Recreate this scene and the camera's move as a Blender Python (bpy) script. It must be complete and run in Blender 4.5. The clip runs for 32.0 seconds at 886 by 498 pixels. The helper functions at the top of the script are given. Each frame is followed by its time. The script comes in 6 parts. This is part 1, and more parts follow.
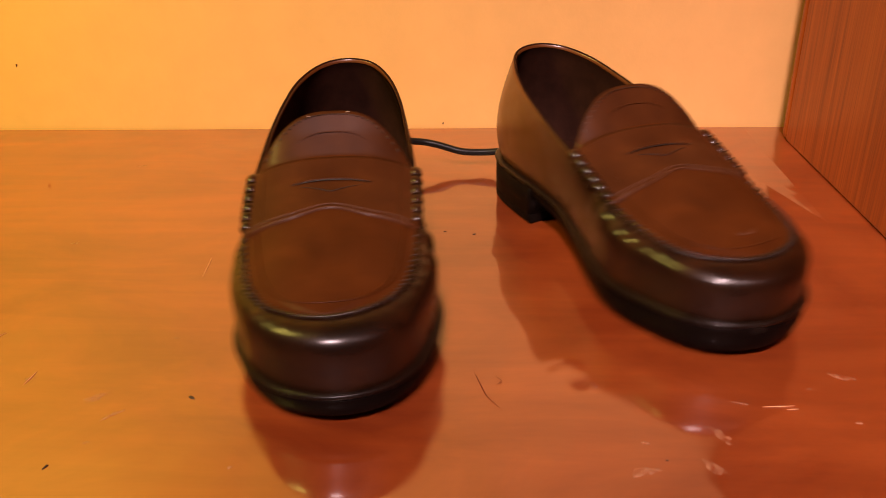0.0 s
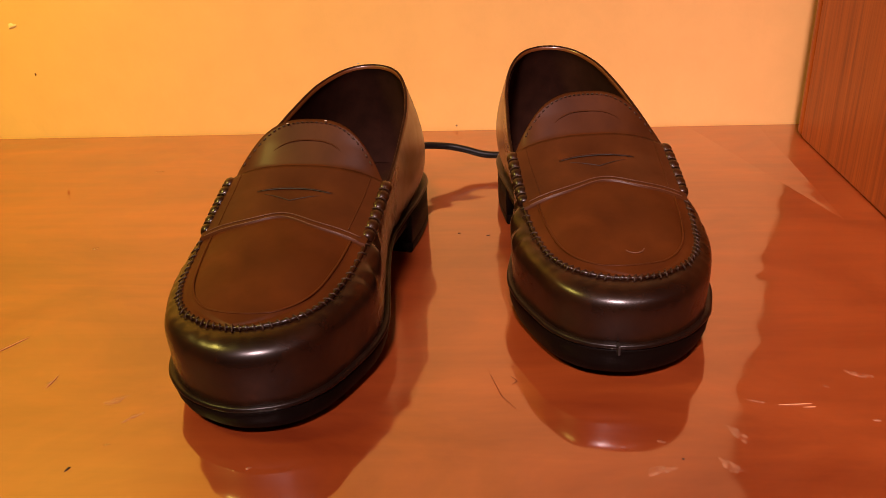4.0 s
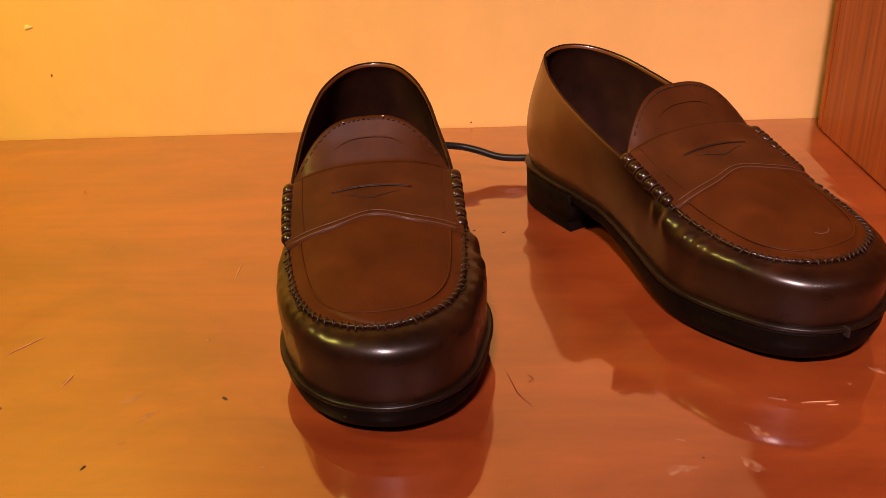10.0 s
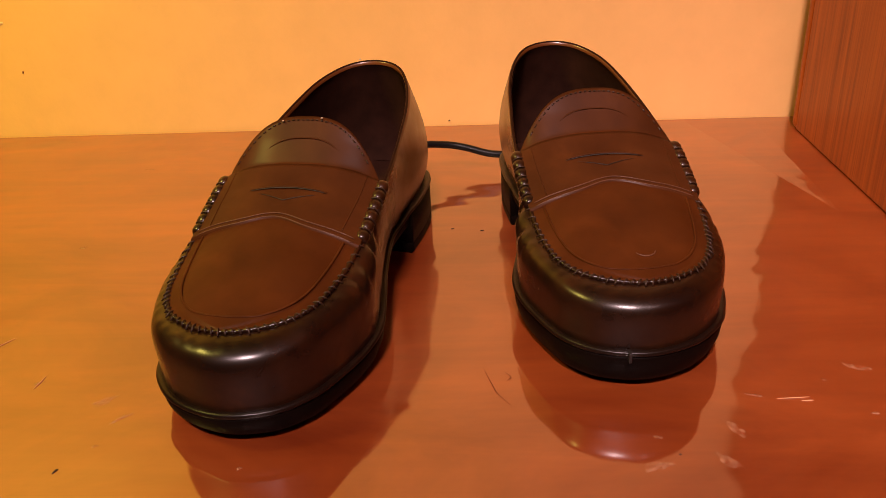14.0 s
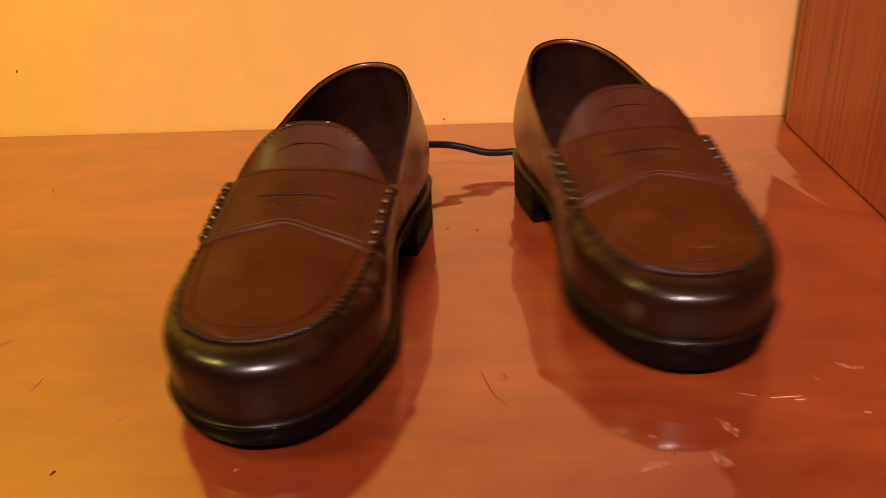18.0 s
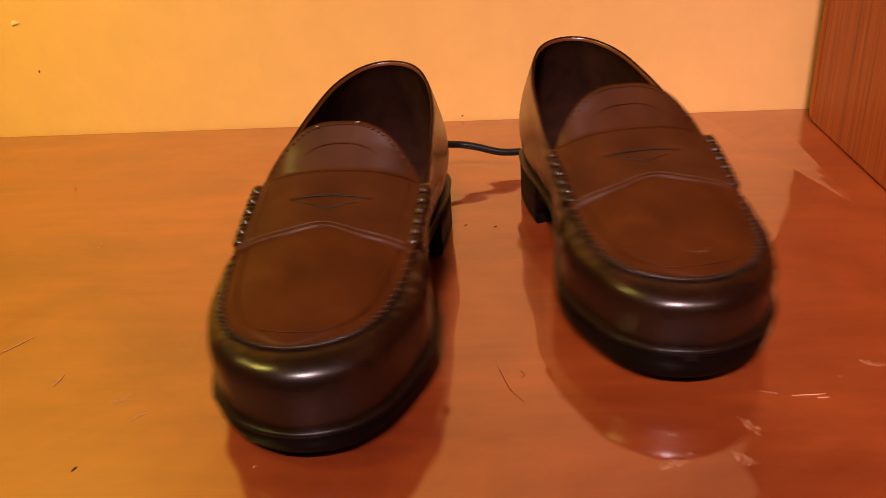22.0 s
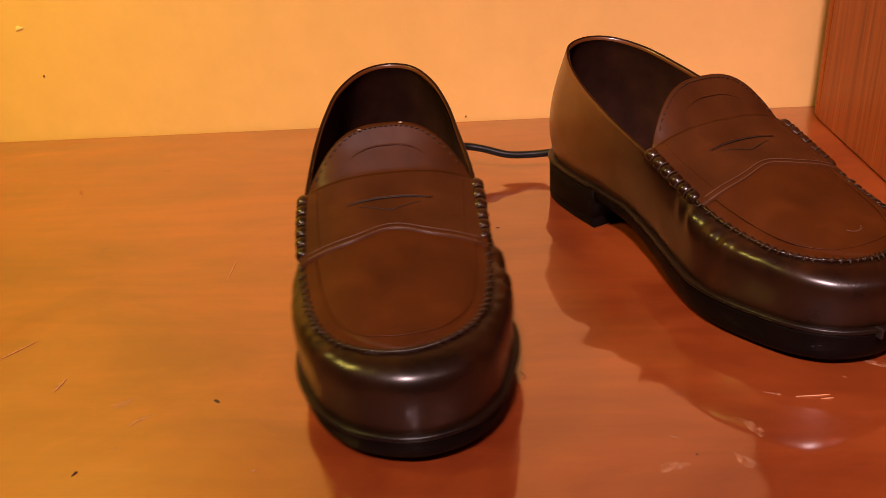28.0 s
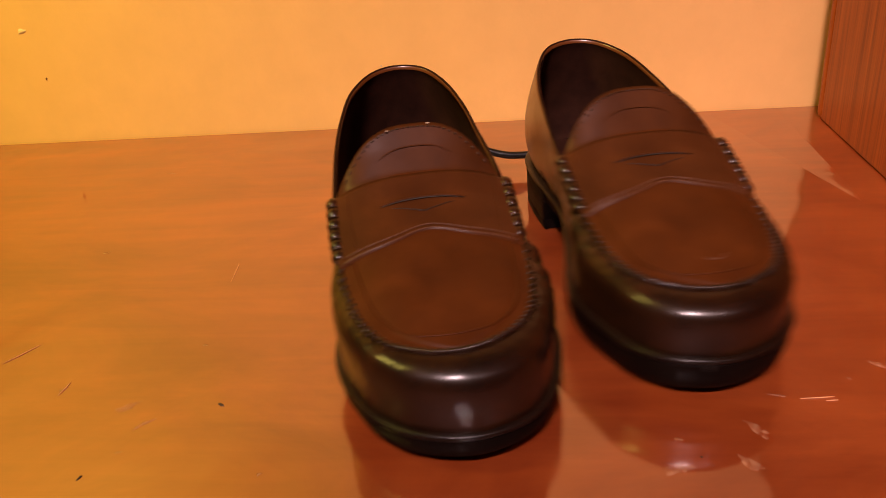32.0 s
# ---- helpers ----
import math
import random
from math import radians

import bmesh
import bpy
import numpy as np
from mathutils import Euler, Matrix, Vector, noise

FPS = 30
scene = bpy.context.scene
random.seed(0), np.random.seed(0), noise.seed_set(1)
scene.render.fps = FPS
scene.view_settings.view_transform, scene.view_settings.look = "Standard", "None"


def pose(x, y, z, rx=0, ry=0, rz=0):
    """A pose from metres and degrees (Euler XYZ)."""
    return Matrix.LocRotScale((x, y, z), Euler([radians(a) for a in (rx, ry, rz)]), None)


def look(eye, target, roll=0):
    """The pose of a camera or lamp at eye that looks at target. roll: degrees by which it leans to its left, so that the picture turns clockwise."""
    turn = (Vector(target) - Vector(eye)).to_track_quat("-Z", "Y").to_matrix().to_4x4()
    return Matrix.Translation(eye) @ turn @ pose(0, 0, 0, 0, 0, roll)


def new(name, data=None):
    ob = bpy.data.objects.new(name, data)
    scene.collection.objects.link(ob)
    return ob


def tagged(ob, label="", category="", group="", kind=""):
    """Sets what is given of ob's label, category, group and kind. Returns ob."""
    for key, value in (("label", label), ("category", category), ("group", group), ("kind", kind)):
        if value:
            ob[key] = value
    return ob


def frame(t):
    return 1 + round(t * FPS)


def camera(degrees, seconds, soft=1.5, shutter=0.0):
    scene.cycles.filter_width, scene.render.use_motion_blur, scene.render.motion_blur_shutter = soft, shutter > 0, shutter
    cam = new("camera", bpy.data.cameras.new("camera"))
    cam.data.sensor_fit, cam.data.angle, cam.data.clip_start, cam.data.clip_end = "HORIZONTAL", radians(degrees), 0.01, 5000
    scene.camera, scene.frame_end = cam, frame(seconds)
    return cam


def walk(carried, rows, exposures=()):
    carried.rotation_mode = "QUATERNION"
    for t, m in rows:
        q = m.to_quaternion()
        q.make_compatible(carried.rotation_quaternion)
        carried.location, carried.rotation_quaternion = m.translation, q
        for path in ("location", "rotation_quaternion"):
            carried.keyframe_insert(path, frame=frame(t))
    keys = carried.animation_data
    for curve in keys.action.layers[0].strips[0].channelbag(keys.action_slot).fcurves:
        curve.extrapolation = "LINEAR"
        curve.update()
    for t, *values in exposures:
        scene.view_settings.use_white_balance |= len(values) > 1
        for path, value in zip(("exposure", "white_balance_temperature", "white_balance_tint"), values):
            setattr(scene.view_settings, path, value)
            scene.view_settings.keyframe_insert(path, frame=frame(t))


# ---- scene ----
cam = camera(58.82, 32.0, soft=0.85, shutter=0.5)
walk(cam, [
    (0.0, pose(-0.2633, -0.7656, 0.2406, 63.81, 1.50, 3.96)), (0.5, pose(-0.2626, -0.7684, 0.2417, 63.90, 1.60, 4.23)), (1.0, pose(-0.2616, -0.7692, 0.2416, 63.91, 1.74, 4.61)),
    (1.5, pose(-0.2611, -0.7698, 0.2410, 64.18, 1.88, 4.82)), (2.0, pose(-0.2606, -0.7694, 0.2421, 64.03, 1.97, 4.22)), (2.5, pose(-0.2606, -0.7693, 0.2413, 64.13, 1.91, 3.87)),
    (4.5, pose(-0.2627, -0.7676, 0.2409, 63.99, 2.86, 5.07)), (5.0, pose(-0.2633, -0.7679, 0.2401, 64.00, 3.01, 5.30)), (5.5, pose(-0.2628, -0.7675, 0.2400, 63.97, 3.18, 5.47)),
    (6.0, pose(-0.2617, -0.7666, 0.2386, 64.00, 2.79, 4.61)), (6.5, pose(-0.2620, -0.7661, 0.2393, 63.96, 2.64, 4.17)), (7.0, pose(-0.2624, -0.7659, 0.2388, 63.93, 2.95, 4.63)),
    (7.5, pose(-0.2628, -0.7671, 0.2393, 64.03, 3.08, 4.85)), (8.0, pose(-0.2629, -0.7667, 0.2393, 63.99, 3.14, 5.15)), (8.5, pose(-0.2635, -0.7665, 0.2391, 63.96, 3.19, 5.19)),
    (9.0, pose(-0.2629, -0.7666, 0.2398, 64.05, 3.23, 5.25)), (9.5, pose(-0.2627, -0.7663, 0.2388, 64.02, 3.39, 5.47)), (10.0, pose(-0.2620, -0.7648, 0.2383, 63.98, 3.40, 5.60)),
    (10.5, pose(-0.2626, -0.7648, 0.2385, 63.93, 3.41, 5.55)), (11.0, pose(-0.2624, -0.7646, 0.2390, 63.92, 3.33, 5.47)), (11.5, pose(-0.2627, -0.7642, 0.2388, 63.90, 3.33, 5.57)),
    (12.0, pose(-0.2619, -0.7647, 0.2386, 63.94, 3.50, 5.71)), (12.5, pose(-0.2622, -0.7650, 0.2391, 63.95, 3.50, 5.74)), (13.0, pose(-0.2619, -0.7641, 0.2390, 63.86, 3.61, 5.76)),
    (13.5, pose(-0.2611, -0.7639, 0.2392, 63.80, 3.43, 5.44)), (14.0, pose(-0.2612, -0.7632, 0.2376, 63.78, 2.92, 4.17)), (14.5, pose(-0.2615, -0.7632, 0.2380, 63.74, 3.04, 4.43)),
    (16.5, pose(-0.2621, -0.7639, 0.2397, 63.46, 2.51, 2.94)), (17.0, pose(-0.2615, -0.7629, 0.2389, 63.51, 2.61, 3.19)), (17.5, pose(-0.2622, -0.7634, 0.2396, 63.43, 2.73, 3.57)),
    (18.0, pose(-0.2615, -0.7638, 0.2406, 63.48, 2.88, 3.76)), (18.5, pose(-0.2603, -0.7634, 0.2403, 63.47, 3.04, 4.10)), (19.0, pose(-0.2603, -0.7629, 0.2400, 63.49, 3.09, 4.24)),
    (19.5, pose(-0.2598, -0.7623, 0.2388, 63.54, 3.22, 4.32)), (20.0, pose(-0.2602, -0.7621, 0.2396, 63.45, 3.31, 4.43)), (20.5, pose(-0.2597, -0.7640, 0.2410, 63.46, 3.32, 4.62)),
    (21.0, pose(-0.2599, -0.7627, 0.2399, 63.50, 3.50, 4.74)), (21.5, pose(-0.2591, -0.7623, 0.2387, 63.47, 3.73, 4.96)), (22.0, pose(-0.2604, -0.7626, 0.2401, 63.31, 3.68, 4.97)),
    (22.5, pose(-0.2599, -0.7614, 0.2403, 63.24, 3.74, 5.00)), (23.0, pose(-0.2599, -0.7620, 0.2397, 63.32, 3.71, 5.08)), (23.5, pose(-0.2602, -0.7614, 0.2393, 63.25, 3.80, 5.17)),
    (24.0, pose(-0.2604, -0.7614, 0.2402, 63.16, 3.74, 5.12)), (24.5, pose(-0.2596, -0.7616, 0.2407, 63.12, 3.71, 5.08)), (26.5, pose(-0.2594, -0.7606, 0.2395, 63.24, 4.15, 5.20)),
    (27.0, pose(-0.2591, -0.7601, 0.2407, 63.20, 4.23, 5.09)), (27.5, pose(-0.2580, -0.7613, 0.2401, 63.35, 4.38, 5.42)), (28.0, pose(-0.2559, -0.7602, 0.2397, 63.36, 4.35, 5.37)),
    (28.5, pose(-0.2565, -0.7600, 0.2389, 63.36, 4.39, 5.36)), (29.0, pose(-0.2560, -0.7600, 0.2398, 63.40, 4.49, 5.32)), (29.5, pose(-0.2558, -0.7592, 0.2406, 63.37, 4.57, 5.24)),
    (30.0, pose(-0.2566, -0.7595, 0.2401, 63.32, 4.67, 5.32)), (30.5, pose(-0.2565, -0.7598, 0.2400, 63.39, 4.66, 5.40)), (31.0, pose(-0.2562, -0.7600, 0.2401, 63.46, 4.70, 5.46)),
    (31.5, pose(-0.2563, -0.7591, 0.2403, 63.40, 4.61, 5.30)), (32.0, pose(-0.2566, -0.7594, 0.2411, 63.34, 4.58, 5.42)),
], exposures=((0.0, 0.0), (8.0, -0.02), (23.0, -0.13), (32.0, -0.14)))

# ---------- world and light ----------
world = bpy.data.worlds.new("room_air")
world.use_nodes = True
scene.world = world
world.node_tree.nodes["Background"].inputs[0].default_value = (1.0, 0.55, 0.25, 1)
world.node_tree.nodes["Background"].inputs[1].default_value = 0.01


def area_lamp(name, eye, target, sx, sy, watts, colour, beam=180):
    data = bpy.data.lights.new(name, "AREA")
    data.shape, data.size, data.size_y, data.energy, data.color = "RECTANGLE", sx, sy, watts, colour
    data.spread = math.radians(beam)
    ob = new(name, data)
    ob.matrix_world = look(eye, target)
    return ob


area_lamp("bulb_light", (-1.10, -0.55, 1.00), (-0.80, 0.0, 0.16), 0.19, 0.19, 4.8, (0.93, 0.73, 0.15), 84)
# Unseen lamp added behind the camera; its narrow beam spares the left wall.
area_lamp("unseen_front_light", (-0.34, -1.60, 1.62), (-0.06, -0.26, 0.0), 0.22, 0.14, 4.35, (1.0, 0.70, 0.72), 46)


# ---------- materials ----------
def material(name):
    m = bpy.data.materials.new(name)
    m.use_nodes = True
    t = m.node_tree
    return m, t, t.nodes["Principled BSDF"]


def node(t, kind, **sockets):
    n = t.nodes.new(kind)
    for k, v in sockets.items():
        n.inputs[k.replace("_", " ")].default_value = v
    return n


def coords(t, scale=(1, 1, 1), space="Object", rotation=(0, 0, 0)):
    c = t.nodes.new("ShaderNodeTexCoord")
    m = t.nodes.new("ShaderNodeMapping")
    m.inputs["Scale"].default_value = scale
    m.inputs["Rotation"].default_value = rotation
    t.links.new(c.outputs[space], m.inputs["Vector"])
    return m.outputs["Vector"]


def ramp(t, source, stops):
    r = t.nodes.new("ShaderNodeValToRGB")
    els = r.color_ramp.elements
    while len(els) < len(stops):
        els.new(0.5)
    for e, (p, c) in zip(els, stops):
        e.position, e.color = p, (*c, 1) if len(c) == 3 else c
    t.links.new(source, r.inputs["Fac"])
    return r.outputs["Color"]


def mix(t, fac, a, b, mode="MIX"):
    n = t.nodes.new("ShaderNodeMix")
    n.data_type, n.blend_type = "RGBA", mode
    for sock, v in ((n.inputs[0], fac), (n.inputs[6], a), (n.inputs[7], b)):
        if isinstance(v, (int, float)):
            sock.default_value = v
        elif isinstance(v, tuple):
            sock.default_value = (*v, 1)
        else:
            t.links.new(v, sock)
    return n.outputs[2]


def noise_tex(t, vec, scale, detail=4, rough=0.55, dist=0.0):
    n = node(t, "ShaderNodeTexNoise", Scale=scale, Detail=detail, Roughness=rough, Distortion=dist)
    t.links.new(vec, n.inputs["Vector"])
    return n.outputs["Fac"]


def bump(t, bsdf, height, strength, distance, chain=None):
    b = node(t, "ShaderNodeBump", Strength=strength, Distance=distance)
    t.links.new(height, b.inputs["Height"])
    if chain is not None:
        t.links.new(chain, b.inputs["Normal"])
    t.links.new(b.outputs["Normal"], bsdf.inputs["Normal"])
    return b.outputs["Normal"]


def leather(name, dark, mid, light, rough, coat=0.35, heel_tone=None, spec=0.3):
    """Waxed calf: mottled colour, fine grain, an uneven wax gloss. An optional heel colour blends in from toe to heel.
    """
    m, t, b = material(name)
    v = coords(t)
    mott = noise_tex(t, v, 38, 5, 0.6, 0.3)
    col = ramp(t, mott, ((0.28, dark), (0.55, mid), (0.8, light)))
    if heel_tone:
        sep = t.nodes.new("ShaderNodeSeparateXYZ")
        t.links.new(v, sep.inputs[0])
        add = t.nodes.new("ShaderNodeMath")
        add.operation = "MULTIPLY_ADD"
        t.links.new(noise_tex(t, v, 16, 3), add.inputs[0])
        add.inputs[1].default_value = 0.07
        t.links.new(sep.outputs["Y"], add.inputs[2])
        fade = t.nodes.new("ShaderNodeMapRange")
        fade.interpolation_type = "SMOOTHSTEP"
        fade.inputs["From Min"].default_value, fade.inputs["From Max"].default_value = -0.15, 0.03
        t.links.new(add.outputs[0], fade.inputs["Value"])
        tan = ramp(t, mott, ((0.25, tuple(c * 0.85 for c in heel_tone)), (0.75, heel_tone)))
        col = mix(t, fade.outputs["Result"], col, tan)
    t.links.new(col, b.inputs["Base Color"])
    wear = noise_tex(t, v, 70, 4)
    rr = t.nodes.new("ShaderNodeMapRange")
    rr.inputs["To Min"].default_value, rr.inputs["To Max"].default_value = rough * 0.75, rough * 1.35
    t.links.new(wear, rr.inputs["Value"])
    t.links.new(rr.outputs["Result"], b.inputs["Roughness"])
    b.inputs["Coat Weight"].default_value = coat
    b.inputs["Coat Roughness"].default_value = 0.25
    b.inputs["Specular IOR Level"].default_value = spec
    fold = noise_tex(t, v, 55, 3)
    n1 = bump(t, b, fold, 0.12, 0.002)
    vor = node(t, "ShaderNodeTexVoronoi", Scale=1400.0)
    t.links.new(v, vor.inputs["Vector"])
    bump(t, b, vor.outputs["Distance"], 0.05, 0.0003, n1)
    return m


def plain(name, colour, rough, spread=0.25, scale=60, spec=0.5, relief=0.2):
    m, t, b = material(name)
    v = coords(t)
    n = noise_tex(t, v, scale, 5)
    lo, hi = tuple(c * (1 - spread) for c in colour), tuple(min(1, c * (1 + spread)) for c in colour)
    t.links.new(ramp(t, n, ((0.3, lo), (0.7, hi))), b.inputs["Base Color"])
    b.inputs["Roughness"].default_value = rough
    b.inputs["Specular IOR Level"].default_value = spec
    bump(t, b, noise_tex(t, v, scale * 6, 3), relief, 0.0008)
    return m


WALL_LEATHER = leather("glossy_brown_calf", (0.0045, 0.0015, 0.0006), (0.0170, 0.0051, 0.0013), (0.046, 0.0132, 0.0030), 0.46, 0.80, (0.130, 0.0370, 0.0075), 0.10)
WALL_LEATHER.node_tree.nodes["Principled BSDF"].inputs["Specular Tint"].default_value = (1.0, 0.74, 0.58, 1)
APRON_LEATHER = leather("brown_apron_calf", (0.045, 0.0108, 0.0018), (0.063, 0.0154, 0.0025), (0.085, 0.0215, 0.0037), 0.44, 0.03, None, 0.10)
STRAP_LEATHER = leather("brown_strap_calf", (0.041, 0.0115, 0.0031), (0.058, 0.0165, 0.0042), (0.080, 0.0235, 0.0058), 0.42, 0.05, None, 0.07)
# Paler calf: gloss painted into the strap's edge lines; also the toe scuff.
EDGE_LEATHER = leather("gloss_line_and_scuff_calf", (0.085, 0.034, 0.017), (0.105, 0.043, 0.022), (0.130, 0.055, 0.028), 0.42, 0.05, None, 0.3)
LINING = plain("dark_lining_leather", (0.026, 0.0088, 0.0044), 0.8, 0.3, 60, 0.08)
COLLAR_RIM = plain("dark_collar_rim_cover", (0.024, 0.0078, 0.0030), 0.7, 0.3, 90, 0.05)
RUBBER = plain("black_rubber_sole", (0.0042, 0.0020, 0.0013), 0.5, 0.3, 90, 0.035)
WELT = plain("dark_waxed_welt", (0.009, 0.0042, 0.0024), 0.30, 0.35, 120, 0.22)
THREAD = plain("waxed_brown_thread", (0.032, 0.0135, 0.0062), 0.42, 0.3, 300, 0.35)
FLECK = plain("pale_lint", (0.55, 0.42, 0.32), 0.8)
# Paints the shade in the strap's slit; also the welt's dark joint.
GROOVE = plain("dark_slit_and_joint", (0.010, 0.005, 0.003), 0.55)
CABLE_SKIN = plain("black_cable_sheath", (0.006, 0.005, 0.005), 0.42, 0.2, 80, 0.25)


def table_wood():
    m, t, b = material("varnished_orange_wood")
    v = coords(t)
    grain = noise_tex(t, coords(t, (3.0, 30.0, 3.0)), 2.2, 5, 0.5, 0.8)
    fine = noise_tex(t, coords(t, (6.0, 260.0, 6.0)), 2.0, 4, 0.6)
    blotch = noise_tex(t, coords(t, (0.7, 1.3, 1.0)), 9.0, 6, 0.62, 0.6)
    col = ramp(t, grain, ((0.25, (0.1617, 0.02324, 0.00452)), (0.5, (0.2418, 0.04105, 0.00715)), (0.78, (0.3412, 0.06761, 0.01217))))
    col = mix(t, 0.12, col, ramp(t, fine, ((0.3, (0.1359, 0.01900, 0.00384)), (0.7, (0.3527, 0.07161, 0.01271)))))
    col = mix(t, 0.66, col, ramp(t, blotch, ((0.35, (0.1453, 0.02002, 0.00426)), (0.7, (0.3527, 0.07315, 0.01405)))))
    t.links.new(col, b.inputs["Base Color"])
    r = t.nodes.new("ShaderNodeMapRange")
    r.inputs["To Min"].default_value, r.inputs["To Max"].default_value = 0.30, 0.5
    t.links.new(blotch, r.inputs["Value"])
    t.links.new(r.outputs["Result"], b.inputs["Roughness"])
    b.inputs["Specular IOR Level"].default_value = 0.35
    b.inputs["Coat Weight"].default_value = 1.0
    b.inputs["Coat IOR"].default_value = 2.7
    smear = noise_tex(t, coords(t, (1.0, 2.5, 1.0)), 9, 4, 0.6)
    cr = t.nodes.new("ShaderNodeMapRange")
    cr.inputs["From Min"].default_value, cr.inputs["From Max"].default_value = 0.35, 0.75
    cr.inputs["To Min"].default_value, cr.inputs["To Max"].default_value = 0.03, 0.10
    t.links.new(smear, cr.inputs["Value"])
    t.links.new(cr.outputs["Result"], b.inputs["Coat Roughness"])
    wave = node(t, "ShaderNodeBump", Strength=0.46, Distance=0.010)
    t.links.new(noise_tex(t, v, 9.5, 2, 0.5, 0.4), wave.inputs["Height"])
    wave2 = node(t, "ShaderNodeBump", Strength=0.12, Distance=0.002)
    t.links.new(noise_tex(t, v, 30, 0, 0.5), wave2.inputs["Height"])
    t.links.new(wave.outputs["Normal"], wave2.inputs["Normal"])
    # coat normal tilted beside the back corner, to fit the wedge reflected to the camera
    sep = t.nodes.new("ShaderNodeSeparateXYZ")
    t.links.new(v, sep.inputs[0])

    def calc(op, a, b_, c=0.0):
        n = t.nodes.new("ShaderNodeMath")
        n.operation = op
        for sock, val in zip(n.inputs, (a, b_, c)):
            if isinstance(val, float):
                sock.default_value = val
            else:
                t.links.new(val, sock)
        return n.outputs[0]

    low = calc("MINIMUM", calc("MULTIPLY_ADD", sep.outputs["Y"], -0.293, -0.0958), -0.028)
    rise = calc("MAXIMUM", calc("SUBTRACT", calc("MINIMUM", sep.outputs["X"], -0.028), low), 0.0)
    wedge_tilt = node(t, "ShaderNodeBump", Strength=1.0, Distance=0.17)
    t.links.new(rise, wedge_tilt.inputs["Height"])
    t.links.new(wave2.outputs["Normal"], wedge_tilt.inputs["Normal"])
    t.links.new(wedge_tilt.outputs["Normal"], b.inputs["Coat Normal"])
    return m


def panel_wood():
    m, t, b = material("brown_panel_wood")
    grain = noise_tex(t, coords(t, (46.0, 46.0, 1.3)), 2.4, 8, 0.7, 0.5)
    pore = noise_tex(t, coords(t, (240.0, 240.0, 7.0)), 2.0, 4, 0.6)
    col = ramp(t, grain, ((0.32, (0.1496, 0.02436, 0.00260)), (0.5, (0.3093, 0.05983, 0.00539)), (0.70, (0.4876, 0.11255, 0.01021))))
    col = mix(t, 0.28, col, ramp(t, pore, ((0.35, (0.1320, 0.02023, 0.00283)), (0.65, (0.3600, 0.07601, 0.00807)))))
    t.links.new(col, b.inputs["Base Color"])
    b.inputs["Roughness"].default_value = 0.42
    b.inputs["Specular IOR Level"].default_value = 0.25
    b.inputs["Coat Weight"].default_value = 0.08
    b.inputs["Coat Roughness"].default_value = 0.25
    bump(t, b, pore, 0.15, 0.0006)
    return m


def plaster(name, colour):
    m, t, b = material(name)
    v = coords(t)
    big = noise_tex(t, v, 3.2, 4, 0.55, 0.5)
    sm = noise_tex(t, v, 26, 5, 0.6)
    col = ramp(t, big, ((0.3, tuple(c * 0.93 for c in colour)), (0.7, colour)))
    col = mix(t, 0.35, col, ramp(t, sm, ((0.3, tuple(c * 0.86 for c in colour)), (0.7, tuple(min(1, c * 1.06) for c in colour)))))
    t.links.new(col, b.inputs["Base Color"])
    b.inputs["Roughness"].default_value = 0.75
    n1 = bump(t, b, sm, 0.25, 0.003)
    bump(t, b, noise_tex(t, v, 160, 4), 0.15, 0.0008, n1)
    return m


TABLE_WOOD = table_wood()
PANEL_WOOD = panel_wood()
WALL_PAINT = plaster("cream_wall_paint", (0.79, 0.435, 0.150))
CHIP_PAINT = plaster("pale_wall_filler", (0.84, 0.56, 0.28))
CEILING_PAINT = plaster("white_ceiling_paint", (0.80, 0.76, 0.70))
FLOOR_TILE = plain("tan_floor_tile", (0.34, 0.22, 0.13), 0.4, 0.15, 8)
SCRATCH = plain("pale_scratch", (0.72, 0.36, 0.18), 0.4, 0.2, 200)
FLAKE = plain("pale_scuff", (0.60, 0.29, 0.15), 0.4, 0.2, 200)
ft = FLAKE.node_tree
ft.links.new(ramp(ft, noise_tex(ft, coords(ft), 330, 3), ((0.35, (0.0, 0.0, 0.0)), (0.78, (0.6, 0.6, 0.6)))), ft.nodes["Principled BSDF"].inputs["Alpha"])
DIRT = plain("dark_speck", (0.035, 0.012, 0.006), 0.6, 0.3, 200)
FIBRE = plain("dark_fibre", (0.18, 0.042, 0.010), 0.6, 0.3, 200)


# ---------- mesh helpers ----------
def mesh_from(name, verts, faces, mat, smooth=True):
    me = bpy.data.meshes.new(name)
    me.from_pydata([tuple(v) for v in verts], [], faces)
    me.materials.append(mat)
    if smooth:
        me.polygons.foreach_set("use_smooth", [True] * len(me.polygons))
    me.update()
    return me


def fix_normals(me):
    bm = bmesh.new()
    bm.from_mesh(me)
    bmesh.ops.recalc_face_normals(bm, faces=bm.faces)
    bm.to_mesh(me)
    bm.free()
    return me


def put(name, me, parent=None, label=""):
    ob = new(name, me)
    if parent is not None:
        ob.parent = parent
    return tagged(ob, label)


def grid_mesh(name, rows, mat, closed=False):
    """A sheet through rows of points; closed joins each row's end to its start."""
    n, k = len(rows), len(rows[0])
    verts = [p for r in rows for p in r]
    faces = []
    for i in range(n - 1):
        for j in range(k if closed else k - 1):
            j2 = (j + 1) % k
            faces.append((i * k + j, i * k + j2, (i + 1) * k + j2, (i + 1) * k + j))
    return mesh_from(name, verts, faces, mat)


